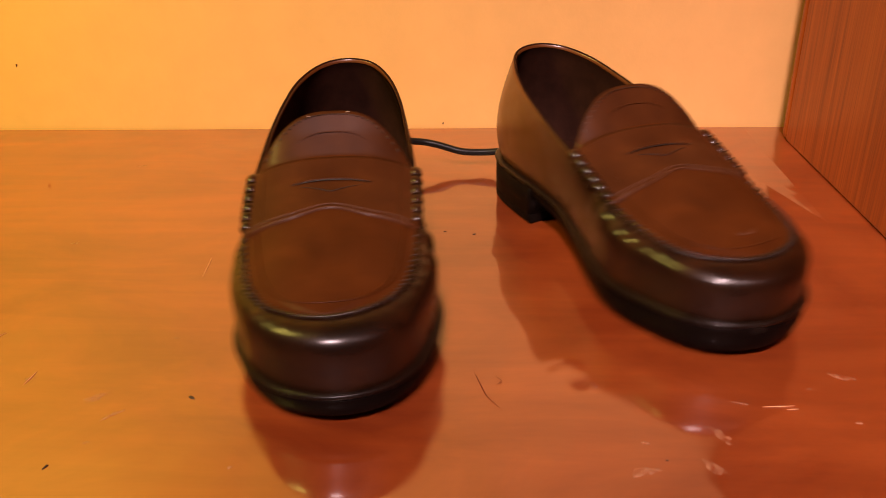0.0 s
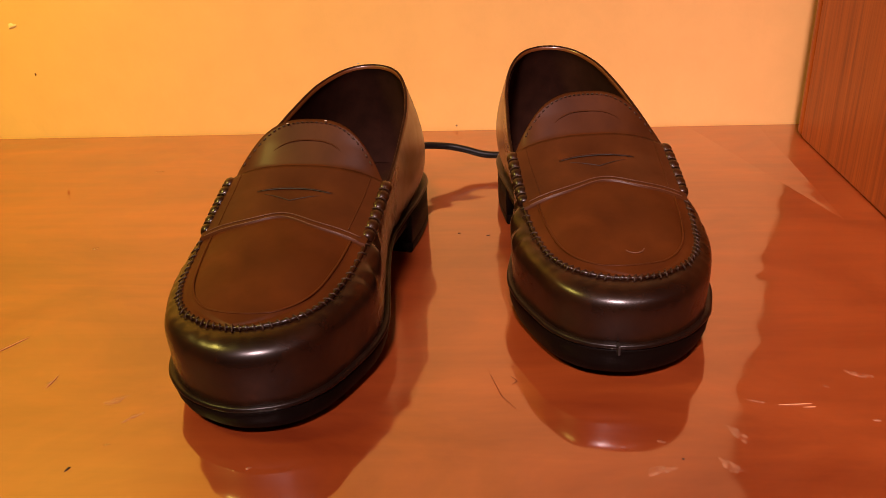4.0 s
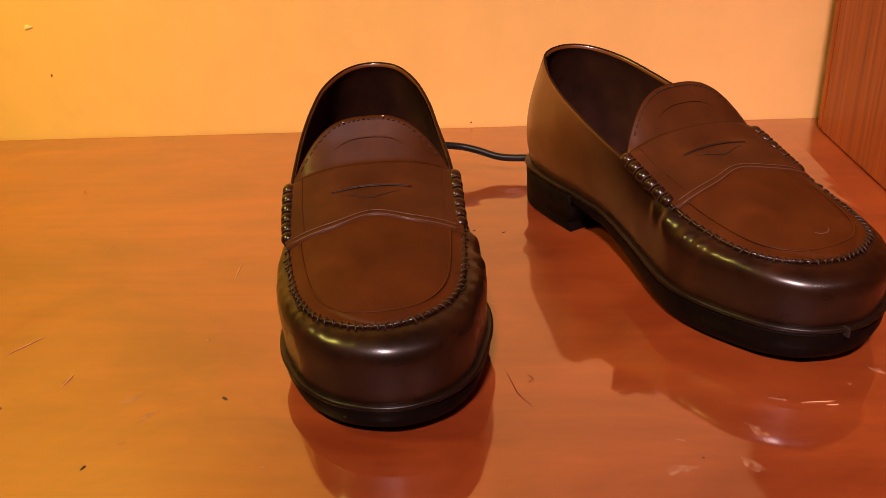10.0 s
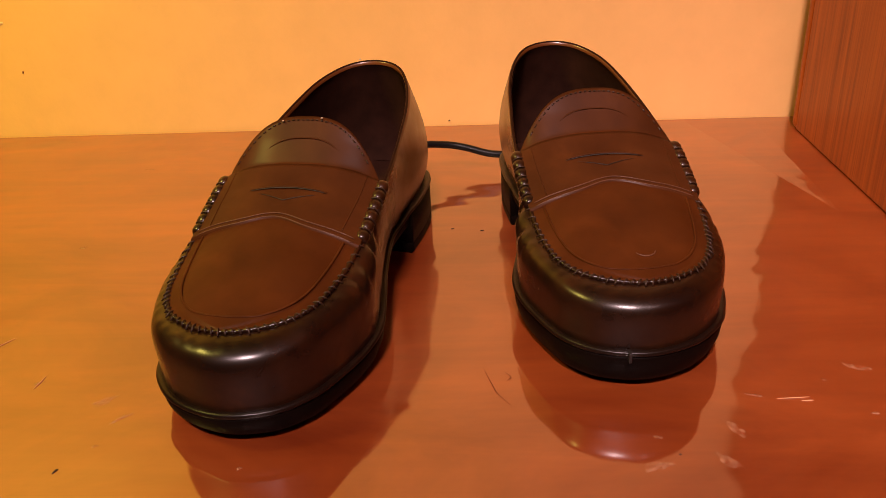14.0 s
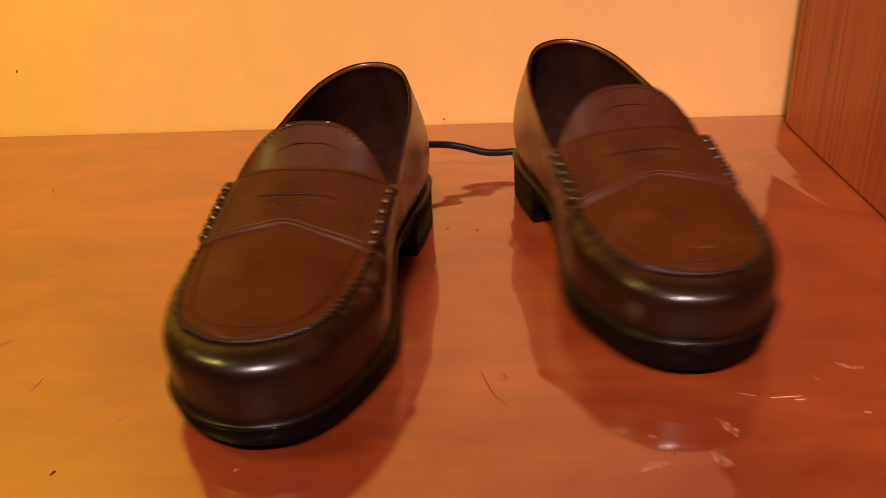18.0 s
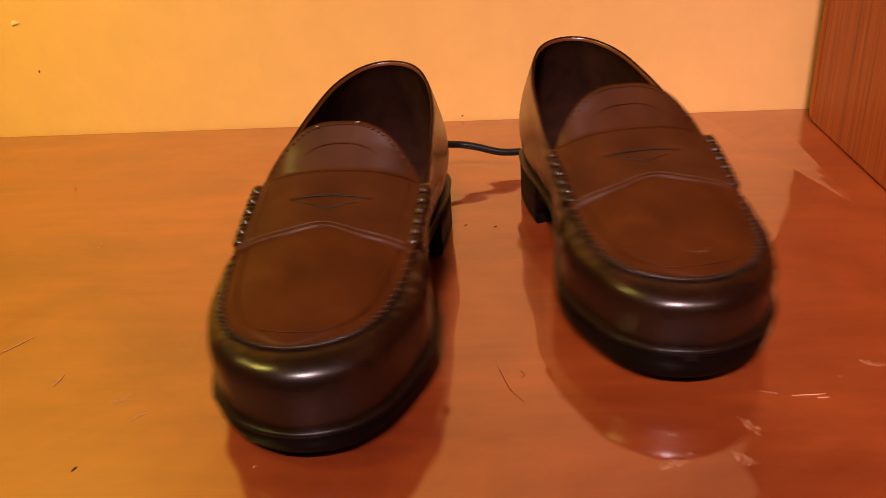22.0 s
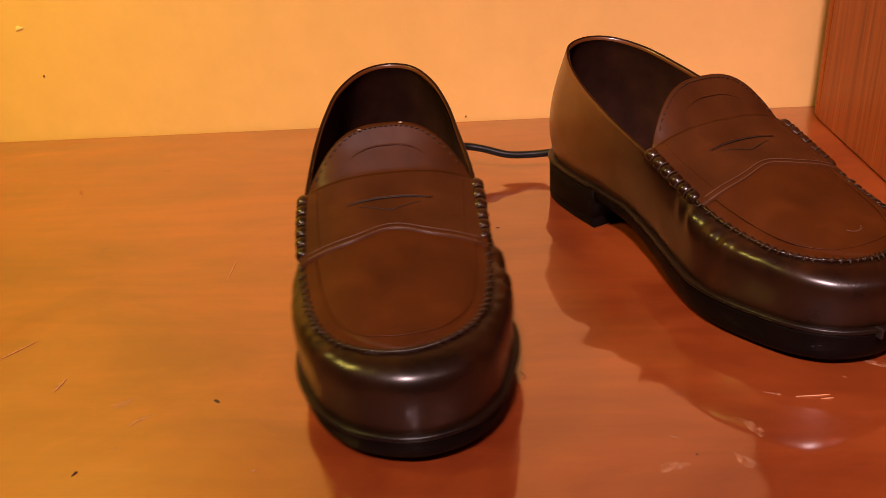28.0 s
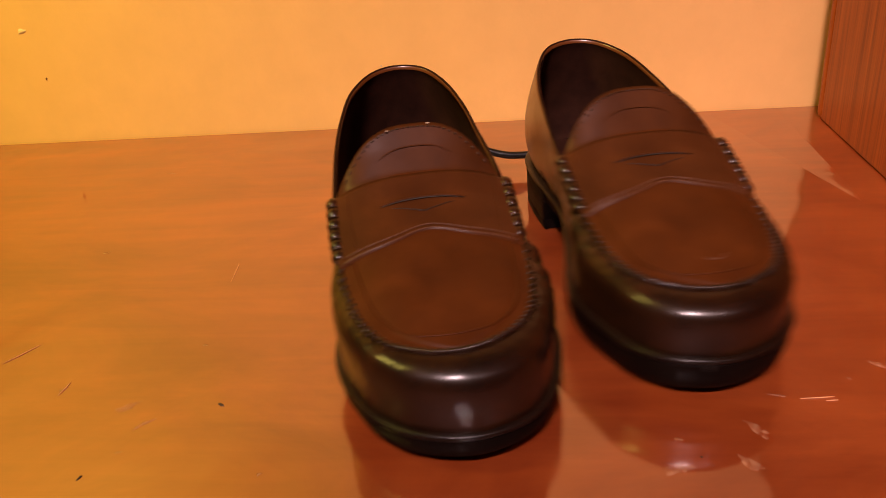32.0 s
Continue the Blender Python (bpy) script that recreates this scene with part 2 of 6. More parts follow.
def tube(points, radius, sides=8, closed=False, taper=None, flat=1.0):
    """Vertices and faces of a tube along points; taper gives each point's factor."""
    pts = [Vector(p) for p in points]
    n = len(pts)
    verts, faces = [], []
    for i, p in enumerate(pts):
        a = pts[(i - 1) % n] if (closed or i) else pts[0]
        b = pts[(i + 1) % n] if (closed or i < n - 1) else pts[-1]
        d = (b - a).normalized()
        up = Vector((0, 0, 1)) if abs(d.z) < 0.92 else Vector((1, 0, 0))
        s = d.cross(up).normalized()
        u = s.cross(d)
        r = radius * (taper[i] if taper else 1)
        for k in range(sides):
            w = 2 * math.pi * k / sides
            verts.append(p + s * (r * math.cos(w)) + u * (r * flat * math.sin(w)))
    for i in range(n if closed else n - 1):
        for k in range(sides):
            k2, i2 = (k + 1) % sides, (i + 1) % n
            faces.append((i * sides + k, i * sides + k2, i2 * sides + k2, i2 * sides + k))
    if not closed:
        faces.append(tuple(reversed(range(sides))))
        faces.append(tuple((n - 1) * sides + k for k in range(sides)))
    return verts, faces


def join(shapes):
    verts, faces = [], []
    for v, f in shapes:
        o = len(verts)
        verts += list(v)
        faces += [tuple(i + o for i in q) for q in f]
    return verts, faces


def box_mesh(name, lo, hi, mat, bevel=0.0):
    bm = bmesh.new()
    bmesh.ops.create_cube(bm, size=1.0)
    c, s = (Vector(lo) + Vector(hi)) / 2, Vector(hi) - Vector(lo)
    for v in bm.verts:
        v.co = Vector((c.x + v.co.x * s.x, c.y + v.co.y * s.y, c.z + v.co.z * s.z))
    if bevel:
        bmesh.ops.bevel(bm, geom=list(bm.edges), offset=bevel, segments=3, affect="EDGES", profile=0.5)
    me = bpy.data.meshes.new(name)
    bm.to_mesh(me)
    bm.free()
    me.materials.append(mat)
    return me


def spline(nodes, n, flips=None):
    """n points along a Catmull-Rom curve through nodes (tuples of any length); flips: signs that mirror the curve at both ends."""
    a = np.array(nodes, float)
    if flips:
        a = np.vstack([a[1] * flips, a, a[-2] * flips])
    else:
        a = np.vstack([2 * a[0] - a[1], a, 2 * a[-1] - a[-2]])
    out = []
    for u in np.linspace(0, len(nodes) - 1 - 1e-9, n):
        i, f = int(u), u - int(u)
        p0, p1, p2, p3 = a[i:i + 4]
        out.append(0.5 * (2 * p1 + (p2 - p0) * f + (2 * p0 - 5 * p1 + 4 * p2 - p3) * f * f + (3 * p1 - p0 - 3 * p2 + p3) * f ** 3))
    return np.array(out)


# ---------- the loafer ----------
# Each side of the shoe from the heel's back to the toe's tip, x towards the inner side, y ahead from the heel, z up:
# foot of the upper (x, y), its upper edge (x, y, z), and how far the side bulges.
BACK = (0.007, -0.003, 0.004, 0.003, 0.1130, 0.0090)
TIP = (0.003, 0.2865, 0.000, 0.2700, 0.0515, 0.0016)
INNER_SIDE = (
    (0.0270, 0.002, 0.0230, 0.0100, 0.1110, 0.0075), (0.0390, 0.020, 0.0350, 0.031, 0.1050, 0.0070),
    (0.0415, 0.052, 0.0420, 0.060, 0.0965, 0.0055), (0.0395, 0.088, 0.0450, 0.090, 0.0885, 0.0035),
    (0.0378, 0.114, 0.0475, 0.120, 0.0820, 0.0020), (0.0428, 0.148, 0.0485, 0.150, 0.0755, 0.0015),
    (0.0500, 0.178, 0.0478, 0.175, 0.0670, 0.0015), (0.0555, 0.205, 0.0462, 0.205, 0.0585, 0.0018),
    (0.0545, 0.226, 0.0435, 0.228, 0.0548, 0.0018), (0.0482, 0.248, 0.0388, 0.246, 0.0530, 0.0016),
    (0.0400, 0.267, 0.0290, 0.259, 0.0520, 0.0016), (0.0255, 0.281, 0.0140, 0.2675, 0.0515, 0.0016),
)
OUTER_SIDE = (
    (-0.0130, 0.002, -0.0150, 0.0100, 0.1110, 0.0080), (-0.0265, 0.020, -0.0300, 0.031, 0.1050, 0.0075),
    (-0.0325, 0.050, -0.0385, 0.060, 0.0965, 0.0055), (-0.0350, 0.088, -0.0435, 0.090, 0.0885, 0.0040),
    (-0.0390, 0.118, -0.0460, 0.120, 0.0820, 0.0030), (-0.0440, 0.150, -0.0475, 0.150, 0.0755, 0.0025),
    (-0.0488, 0.178, -0.0477, 0.175, 0.0670, 0.0015), (-0.0520, 0.208, -0.0455, 0.205, 0.0585, 0.0020),
    (-0.0503, 0.230, -0.0418, 0.228, 0.0548, 0.0018), (-0.0442, 0.249, -0.0372, 0.244, 0.0530, 0.0016),
    (-0.0365, 0.264, -0.0285, 0.258, 0.0520, 0.0016), (-0.0205, 0.279, -0.0140, 0.267, 0.0515, 0.0016),
)
SOLE_TOP = ((0.0, 0.0320), (0.08, 0.0310), (0.10, 0.0285), (0.15, 0.0245), (0.20, 0.0225), (0.25, 0.0232), (0.295, 0.0245))
SOLE_TOP_THIN = ((0.0, 0.0320), (0.08, 0.0310), (0.10, 0.0280), (0.15, 0.0220), (0.20, 0.0190), (0.25, 0.0190), (0.295, 0.0200))
SOLE_LOW = ((0.0, 0.0), (0.08, 0.0), (0.0825, 0.016), (0.105, 0.013), (0.15, 0.005), (0.185, 0.0), (0.22, 0.0003), (0.25, 0.0012), (0.275, 0.0032), (0.297, 0.0055))
RIDGE = ((0.120, 0.1125), (0.131, 0.1090), (0.140, 0.0990), (0.150, 0.0895), (0.165, 0.0815), (0.190, 0.0745), (0.220, 0.0665), (0.250, 0.0585), (0.262, 0.0550), (0.270, 0.0525), (0.276, 0.0515))


def at(table, y):
    return float(np.interp(y, [p[0] for p in table], [p[1] for p in table]))


def loafer(name, side, label, welt_line):
    """A penny loafer, heel's back at the origin, toe towards -y. side: 1 or -1 puts the inner edge on +x or -x; welt_line: (y, z) along the top of the sole."""
    shoe = tagged(new(name), label, "shoe", "pair of loafers")
    M = 18
    ring_nodes = [BACK, *INNER_SIDE, TIP, *OUTER_SIDE[::-1]]
    ends = [ring_nodes[-2], ring_nodes[-1]] + ring_nodes + ring_nodes[:3]
    dense = spline(ends, (len(ends) - 1) * 10 + 1)[20:20 + 10 * len(ring_nodes)]
    apex = 10 * (1 + len(INNER_SIDE))
    loop = [(*row, 1 if i <= apex else -1) for i, row in enumerate(dense)]
    inner_edge, outer_edge = dense[15:apex + 1, 2:5], dense[len(dense) - 15:apex - 1:-1, 2:5]

    def flip(p):
        return (side * p[0], -p[1], p[2])

    K = len(loop)

    def out_dir(i):
        a, b = loop[(i - 1) % K], loop[(i + 1) % K]
        t = Vector((b[0] - a[0], b[1] - a[1], 0)).normalized()
        return Vector((t.y, -t.x, 0))

    if out_dir(apex // 2).x < 0:
        turn = -1
    else:
        turn = 1
    outer, inner = [], []
    for i in range(K):
        bx, by, tx, ty, tz, bulge, sgn = loop[i]
        o = out_dir(i) * turn
        z0 = at(welt_line, by)
        col, col_in = [], []
        for j in range(M + 1):
            v = j / M
            front = min(1.0, max(0.0, (by - 0.165) / 0.03))
            gather = front * max(0.0, 1 - abs(by - 0.200) / 0.036) ** 0.7
            prof = math.sin(math.pi * v ** 0.82) * bulge * (1 - front) + front * bulge * math.sin(math.pi * v) ** 2 * v
            roll = front * 0.0005 * math.sin(math.pi * min(1, v * 1.05)) ** 2
            pleat = (0.0016 if sgn > 0 else 0.0004) * gather * math.sin(i * 1.15 + 0.8 * math.sin(i * 0.43)) * math.exp(-((v - 0.72) / 0.22) ** 2)
            pleat += 0.0005 * min(1.0, max(0.0, (by - 0.215) / 0.02)) * math.sin(i * 1.35 + 1.1 * math.sin(i * 0.6)) * math.exp(-((v - 0.84) / 0.10) ** 2)
            # the toe stands up before it rolls over to the seam
            s = v + ((1 - math.cos(v * math.pi / 2)) ** 1.8 - v) * front
            h = v + (math.sin(v * math.pi / 2) ** 0.8 - v) * front
            p = Vector((bx + (tx - bx) * s, by + (ty - by) * s, z0 + (tz - z0) * h)) + o * (prof + roll + pleat)
            col.append(flip(p))
            q = p - o * 0.0020
            col_in.append(flip((q.x, q.y, max(q.z - 0.0004, z0))))
        outer.append(col)
        inner.append(col_in)
    rows_out = [[outer[i][j] for i in range(K)] for j in range(M + 1)]
    rows_in = [[inner[i][j] for i in range(K)] for j in range(M + 1)]
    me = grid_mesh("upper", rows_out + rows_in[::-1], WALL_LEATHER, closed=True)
    upper = put("upper", fix_normals(me), shoe, "glossy dark brown leather upper, tan at the heel")

    # lining inside the heel half
    lin = []
    for j in range(M + 1):
        row = []
        for i in range(K):
            o = out_dir(i) * turn
            q = Vector(inner[i][j]) - Vector((side * o.x, -o.y, 0)) * 0.0006
            row.append((q.x, q.y, q.z - (0.002 if j == M else 0)))
        lin.append(row)
    put("lining", fix_normals(grid_mesh("lining", lin, LINING, closed=True)), shoe, "dark brown leather lining")

    # insole
    ring = [(inner[i][0][0], inner[i][0][1], at(welt_line, loop[i][1]) + 0.004) for i in range(K)]
    mid = [(0.0, -loop[i][1], at(welt_line, loop[i][1]) + 0.0035) for i in range(K)]
    put("insole", fix_normals(grid_mesh("insole", [ring, mid], LINING, closed=True)), shoe, "dark leather insole")

    # apron: the raised panel within the moccasin seam, from the tongue's edge to the toe
    def edge_at(y):
        a, b = float(np.interp(y, inner_edge[:, 1], inner_edge[:, 0])), float(np.interp(y, outer_edge[:, 1], outer_edge[:, 0]))
        return (a - b) / 2, float(np.interp(y, inner_edge[:, 1], inner_edge[:, 2]))

    def middle(y):
        return float(np.interp(y, inner_edge[:, 1], inner_edge[:, 0]) + np.interp(y, outer_edge[:, 1], outer_edge[:, 0])) / 2

    def on(p):
        return flip((p[0] + middle(p[1]), p[1], p[2]))

    def crown(x, y, lift=0.0):
        w, ze = edge_at(y)
        zc = at(RIDGE, y)
        w = max(w, 0.004)
        r = min(1.0, abs(x) / w)
        return zc + (ze + 0.0008 - zc) * r ** 2.6 + lift

    rows = []
    for y in np.concatenate([np.linspace(0.150, 0.250, 30), 0.250 + 0.0197 * np.sin(np.linspace(0.05, math.pi / 2, 16))]):
        w, _ = edge_at(y)
        row = []
        for r in np.linspace(-1, 1, 33):
            x = r * w
            dip = -0.0009 * math.exp(-((abs(x) - (w - 0.0068)) / 0.0016) ** 2) * (y > 0.18)
            row.append(on((x, y, crown(x, y) + dip)))
        rows.append(row)
    me = grid_mesh("apron", rows, APRON_LEATHER)
    put("apron", fix_normals(me), shoe, "smooth reddish brown leather apron")

    # raised U-line on the apron
    line = []
    for u in np.linspace(-1, 1, 81):
        a = u * math.pi / 2
        y = 0.190 + 0.0715 * abs(math.cos(a)) ** 0.62
        x = math.copysign(max(0.0, edge_at(min(y + 0.0055 * math.cos(a), 0.2698))[0] - 0.0068 * abs(math.sin(a)) ** 0.5), u)
        x *= math.sin(min(1.0, abs(u) / 0.24) * math.pi / 2)
        line.append(on((x, y, crown(x, y, 0.0))))
    v, f = tube(line, 0.0007, 6, flat=0.5)
    put("apron_crease", mesh_from("apron_crease", v, f, APRON_LEATHER), shoe)

    if side < 0:
        arc = [(-0.004 + 0.0052 * math.cos(a), 0.2490 + 0.0042 * math.sin(a)) for a in np.linspace(0.4, 2.9, 12)]
        v, f = tube([on((x, y, crown(x, y, 0.0001))) for x, y in arc], 0.0005, 6, taper=[0.4 + 0.6 * math.sin(math.pi * (n + 0.5) / 12) for n in range(12)], flat=0.6)
        put("scuff_mark", mesh_from("scuff_mark", v, f, EDGE_LEATHER), shoe, "small curved scuff on the toe")

    # tongue, standing up behind the strap
    def tongue_drop(a):
        return 0.0230 * abs(a) ** 3.2

    rows = []
    for k in np.linspace(0, 1, 18):
        row = []
        for a in np.linspace(-1, 1, 33):
            x = 0.0484 * a
            back = 0.1310 + 0.0205 * abs(a) ** 2.6
            y = 0.156 + (back - 0.156) * k
            zc = at(RIDGE, y)
            z = zc + 0.006 * abs(a) ** 2.6 * k - tongue_drop(a) * (0.45 + 0.55 * k)
            row.append(on((x, y, z - 0.0010 + 0.0026 * k)))
        rows.append(row)
    under = [[(p[0], p[1] - 0.0004, p[2] - 0.0026) for p in r] for r in rows[::-1]]
    put("tongue", fix_normals(grid_mesh("tongue", rows + under, STRAP_LEATHER)), shoe, "brown leather tongue with a stitched edge")
    for inset, name_ in ((0.0018, "edge_stitching"), (0.0085, "tongue_crease")):
        line = []
        for a in np.linspace(-0.86, 0.86, 57):
            x = (0.0484 - inset) * a
            back = 0.1310 + 0.0205 * abs(a) ** 2.6 + inset
            zc = at(RIDGE, back)
            k = (0.156 - back) / 0.0250
            line.append(on((x, back, zc + 0.006 * abs(a) ** 2.6 * k - tongue_drop(a) * (0.45 + 0.55 * k) - 0.0002 + 0.0026 * k - (0.0006 if inset > 0.005 else 0))))
        if inset < 0.005:
            shapes = [tube(line[i:i + 2], 0.00045, 5) for i in range(0, 56, 2)]
            v, f = join(shapes)
            put(name_, mesh_from(name_, v, f, THREAD), shoe, "row of small brown stitches")
        else:
            v, f = tube(line[10:-10], 0.0007, 6, flat=0.5)
            put(name_, mesh_from(name_, v, f, STRAP_LEATHER), shoe)

    # strap across the instep, its front edge drawn to a point in the middle
    def front_edge(r):
        return 0.1992 - 0.0066 * math.exp(-(r / 0.32) ** 2)

    def strap_z(x, y):
        w, ze = edge_at(y)
        return at(RIDGE, y) + (ze + 0.0014 - at(RIDGE, y)) * min(1.0, abs(x) / (w + 0.001)) ** 2.6 + 0.0004

    rows = []
    for k in np.linspace(0, 1, 22):
        row = []
        for r in np.linspace(-1, 1, 45):
            yb, yf = 0.1500 + 0.002 * (1 - r * r), front_edge(r)
            y = yb + (yf - yb) * k
            x = r * (edge_at(y)[0] + 0.0008)
            lip = 0.0002 * (math.exp(-(k / 0.05) ** 2) + math.exp(-((1 - k) / 0.06) ** 2))
            row.append(on((x, y, strap_z(x, y) + 0.0003 + lip)))
        rows.append(row)
    low = [[(p[0], p[1], p[2] - 0.0032) for p in r] for r in rows]
    strap = put("strap", fix_normals(grid_mesh("strap", [low[0]] + rows + [low[-1]], STRAP_LEATHER)), shoe, "brown leather saddle strap with a coin slit")
    # Two pale lines: the strap edge's gloss is put into their colour.
    for k, rad in ((0.99, 0.0004), (0.92, 0.0004)):
        line = []
        for r in np.linspace(-0.93, 0.93, 45):
            yb, yf = 0.152, front_edge(r)
            y = yb + (yf - yb) * k
            x = r * (edge_at(y)[0] + 0.0008)
            line.append(on((x, y, strap_z(x, y) + 0.0006)))
        v, f = tube(line, rad, 6, flat=0.7)
        put("strap_piping", mesh_from("strap_piping", v, f, EDGE_LEATHER), strap)
    for sgn in (1, -1):
        line = []
        for k in np.linspace(0.02, 0.90, 24):
            y = 0.1505 + (0.1982 - 0.1505) * k
            x = sgn * (edge_at(y)[0] - 0.0085 - 0.0012 * k)
            line.append(on((x, y, strap_z(x, y) + 0.0004)))
        v, f = tube(line, 0.00035, 6, flat=0.7)
        put("strap_side_line", mesh_from("strap_side_line", v, f, STRAP_LEATHER), strap)
    # the slit: its shade as a long dark strip, raised lip, pointed notch below
    cut, lip, notch = [], [], []
    for r in np.linspace(-1, 1, 25):
        x = 0.0225 * r
        y = 0.1688 + 0.0022 * (r * r)
        cut.append(on((x, y, strap_z(x, y) + 0.0008)))
        y2 = y - 0.0013
        lip.append(on((x, y2, strap_z(x, y2) + 0.0005)))
        y3 = 0.1733 + 0.0055 * (1 - abs(r)) ** 1.2
        x3 = 0.0165 * r
        notch.append(on((x3, y3, strap_z(x3, y3) + 0.0005)))
    tap = [max(0.25, math.sin(math.pi * (i + 0.5) / 25) ** 0.5) for i in range(25)]
    v, f = tube(cut, 0.0006, 6, taper=tap, flat=0.5)
    put("coin_slit", mesh_from("coin_slit", v, f, GROOVE), strap, "thin dark strip standing for the strap's slit")
    v, f = tube(lip, 0.0007, 6, taper=tap, flat=0.8)
    put("slit_lip", mesh_from("slit_lip", v, f, STRAP_LEATHER), strap)
    v, f = tube(notch, 0.0004, 6, taper=tap, flat=0.5)
    put("slit_notch", mesh_from("slit_notch", v, f, GROOVE), strap)

    # moccasin seam with its overcast stitches
    seam = []
    idx = [i for i in range(K) if loop[i][3] > 0.150]
    start = next(i for i in idx if (i - 1) % K not in idx)
    order = [(start + n) % K for n in range(len(idx))]
    base = [Vector(flip((loop[i][2], loop[i][3], loop[i][4] + 0.0006))) for i in order]
    dense = spline([tuple(p) for p in base], 420)
    wav = [1.0 + 0.16 * math.sin(n * 0.9) + 0.10 * math.sin(n * 0.37) for n in range(420)]
    v, f = tube(dense, 0.0012, 8, taper=wav)
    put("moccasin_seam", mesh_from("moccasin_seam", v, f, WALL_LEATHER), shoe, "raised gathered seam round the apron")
    centre = Vector(flip((0, 0.20, 0.05)))
    shapes = []
    for n in range(6, 414, 7):
        p, t = Vector(dense[n]), Vector(dense[min(n + 3, 419)]) - Vector(dense[n - 3])
        t.normalize()
        inn = (centre - p)
        inn -= t * inn.dot(t)
        inn.z = 0
        inn.normalize()
        jit = 0.15 * math.sin(n * 1.7)
        reach = 0.0023 + 0.0008 * math.sin(n * 2.9)
        pts = [p - inn * reach + Vector((0, 0, -0.0003)), p - inn * 0.0008 + t * 0.0006 + Vector((0, 0, 0.0012 + 0.0003 * jit)),
               p + inn * 0.0008 + t * 0.0014 + Vector((0, 0, 0.0012)), p + inn * reach + t * 0.0020 + Vector((0, 0, 0.0000))]
        shapes.append(tube(pts, 0.00050 + 0.00015 * jit, 5))
    v, f = join(shapes)
    put("seam_stitching", mesh_from("seam_stitching", v, f, THREAD), shoe, "row of waxed brown stitches")

    # rolled, stitched strap ends
    for sgn in (1, -1):
        pts, tap = [], []
        for k in np.linspace(0, 1, 49):
            y = 0.1480 + 0.0450 * k
            w, ze = edge_at(y)
            pts.append(on((sgn * (w - 0.0006), y, ze + 0.0014 - 0.001 * k)))
            tap.append((0.66 + 0.44 * abs(math.sin(math.pi * 6 * k)) ** 0.7) * (0.96 if 0 < k < 1 else 0.7))
        v, f = tube(pts, 0.0039, 12, taper=tap, flat=0.95)
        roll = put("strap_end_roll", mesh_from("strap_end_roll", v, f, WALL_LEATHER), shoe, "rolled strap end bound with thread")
        shapes = []
        for n in range(1, 6):
            i = n * 8
            c = Vector(pts[i])
            arc = []
            for a in np.linspace(-0.7, 2.6, 9):
                arc.append(c + Vector((side * sgn * 0.0033 * math.cos(a), -0.0014 * math.sin(a), 0.0033 * math.sin(a))))
            shapes.append(tube(arc, 0.0006, 5))
        v, f = join(shapes)
        put("binding_thread", mesh_from("binding_thread", v, f, THREAD), roll)

    # dull tube added over the collar's rim to hide its gloss, and heel stay
    rim = [i for i in range(K) if loop[i][3] <= 0.152]
    first = next(i for i in rim if (i - 1) % K not in rim)
    line = [Vector(outer[(first + n) % K][M]) * 0.5 + Vector(inner[(first + n) % K][M]) * 0.5 for n in range(len(rim))]
    v, f = tube(line, 0.0008, 10)
    put("collar_rim_cover", mesh_from("collar_rim_cover", v, f, COLLAR_RIM), shoe)
    rows = []
    for j in range(0, 10):
        row = []
        for n in range(-9, 10):
            i = n % K
            o = out_dir(i) * turn
            p = Vector(outer[i][j]) + Vector((side * o.x, -o.y, 0)) * (0.0010 + 0.0016 * j / 8 if abs(n) < 9 and j < 9 else 0.0)
            row.append(tuple(p))
        rows.append(row)
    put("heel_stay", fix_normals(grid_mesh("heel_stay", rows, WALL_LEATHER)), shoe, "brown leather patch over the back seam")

    # welt, outsole and heel
    def ring_at(grow, zf):
        r = []
        for i in range(K):
            bx, by = loop[i][0], loop[i][1]
            o = out_dir(i) * turn * (1 + 0.0022 / max(grow, 0.001) * min(1.0, max(0.0, (0.11 - by) / 0.04)) * (grow > 0.001))
            r.append(flip((bx + o.x * grow, by + o.y * grow, zf(by + o.y * grow))))
        return r

    def slab(name_, rings, mat, label_=""):
        k = len(rings[0])
        me_ = grid_mesh(name_, rings, mat, closed=True)
        bm = bmesh.new()
        bm.from_mesh(me_)
        bm.verts.ensure_lookup_table()
        n = len(rings)
        for r in (0, n - 1):
            c = bm.verts.new(sum((bm.verts[r * k + i].co for i in range(k)), Vector()) / k)
            bm.verts.ensure_lookup_table()
            for i in range(k):
                fa = bm.faces.new((bm.verts[r * k + i], bm.verts[r * k + (i + 1) % k], c))
        bmesh.ops.recalc_face_normals(bm, faces=bm.faces)
        bm.to_mesh(me_)
        bm.free()
        me_.polygons.foreach_set("use_smooth", [True] * len(me_.polygons))
        return put(name_, me_, shoe, label_)

    top = lambda y: at(welt_line, y)
    lowz = lambda y: at(SOLE_LOW, y)
    strip = [ring_at(-0.0008, lambda y: top(y) + 0.0002), ring_at(0.0018, lambda y: top(y) + 0.0008), ring_at(0.0029, lambda y: top(y) + 0.0002),
             ring_at(0.0032, lambda y: top(y) - 0.0010), ring_at(0.0022, lambda y: top(y) - 0.0024), ring_at(0.0005, lambda y: top(y) - 0.0024)]
    put("welt", fix_normals(grid_mesh("welt", strip, WELT, closed=True)), shoe, "dark waxed welt standing proud of the sole")
    body = lambda y: top(y) - 0.0024
    bot = lambda y: min(top(y) - 0.012, lowz(y) if y > 0.0815 else top(y) - 0.013)
    mid_ = lambda k: (lambda y: body(y) + (bot(y) - body(y)) * k)
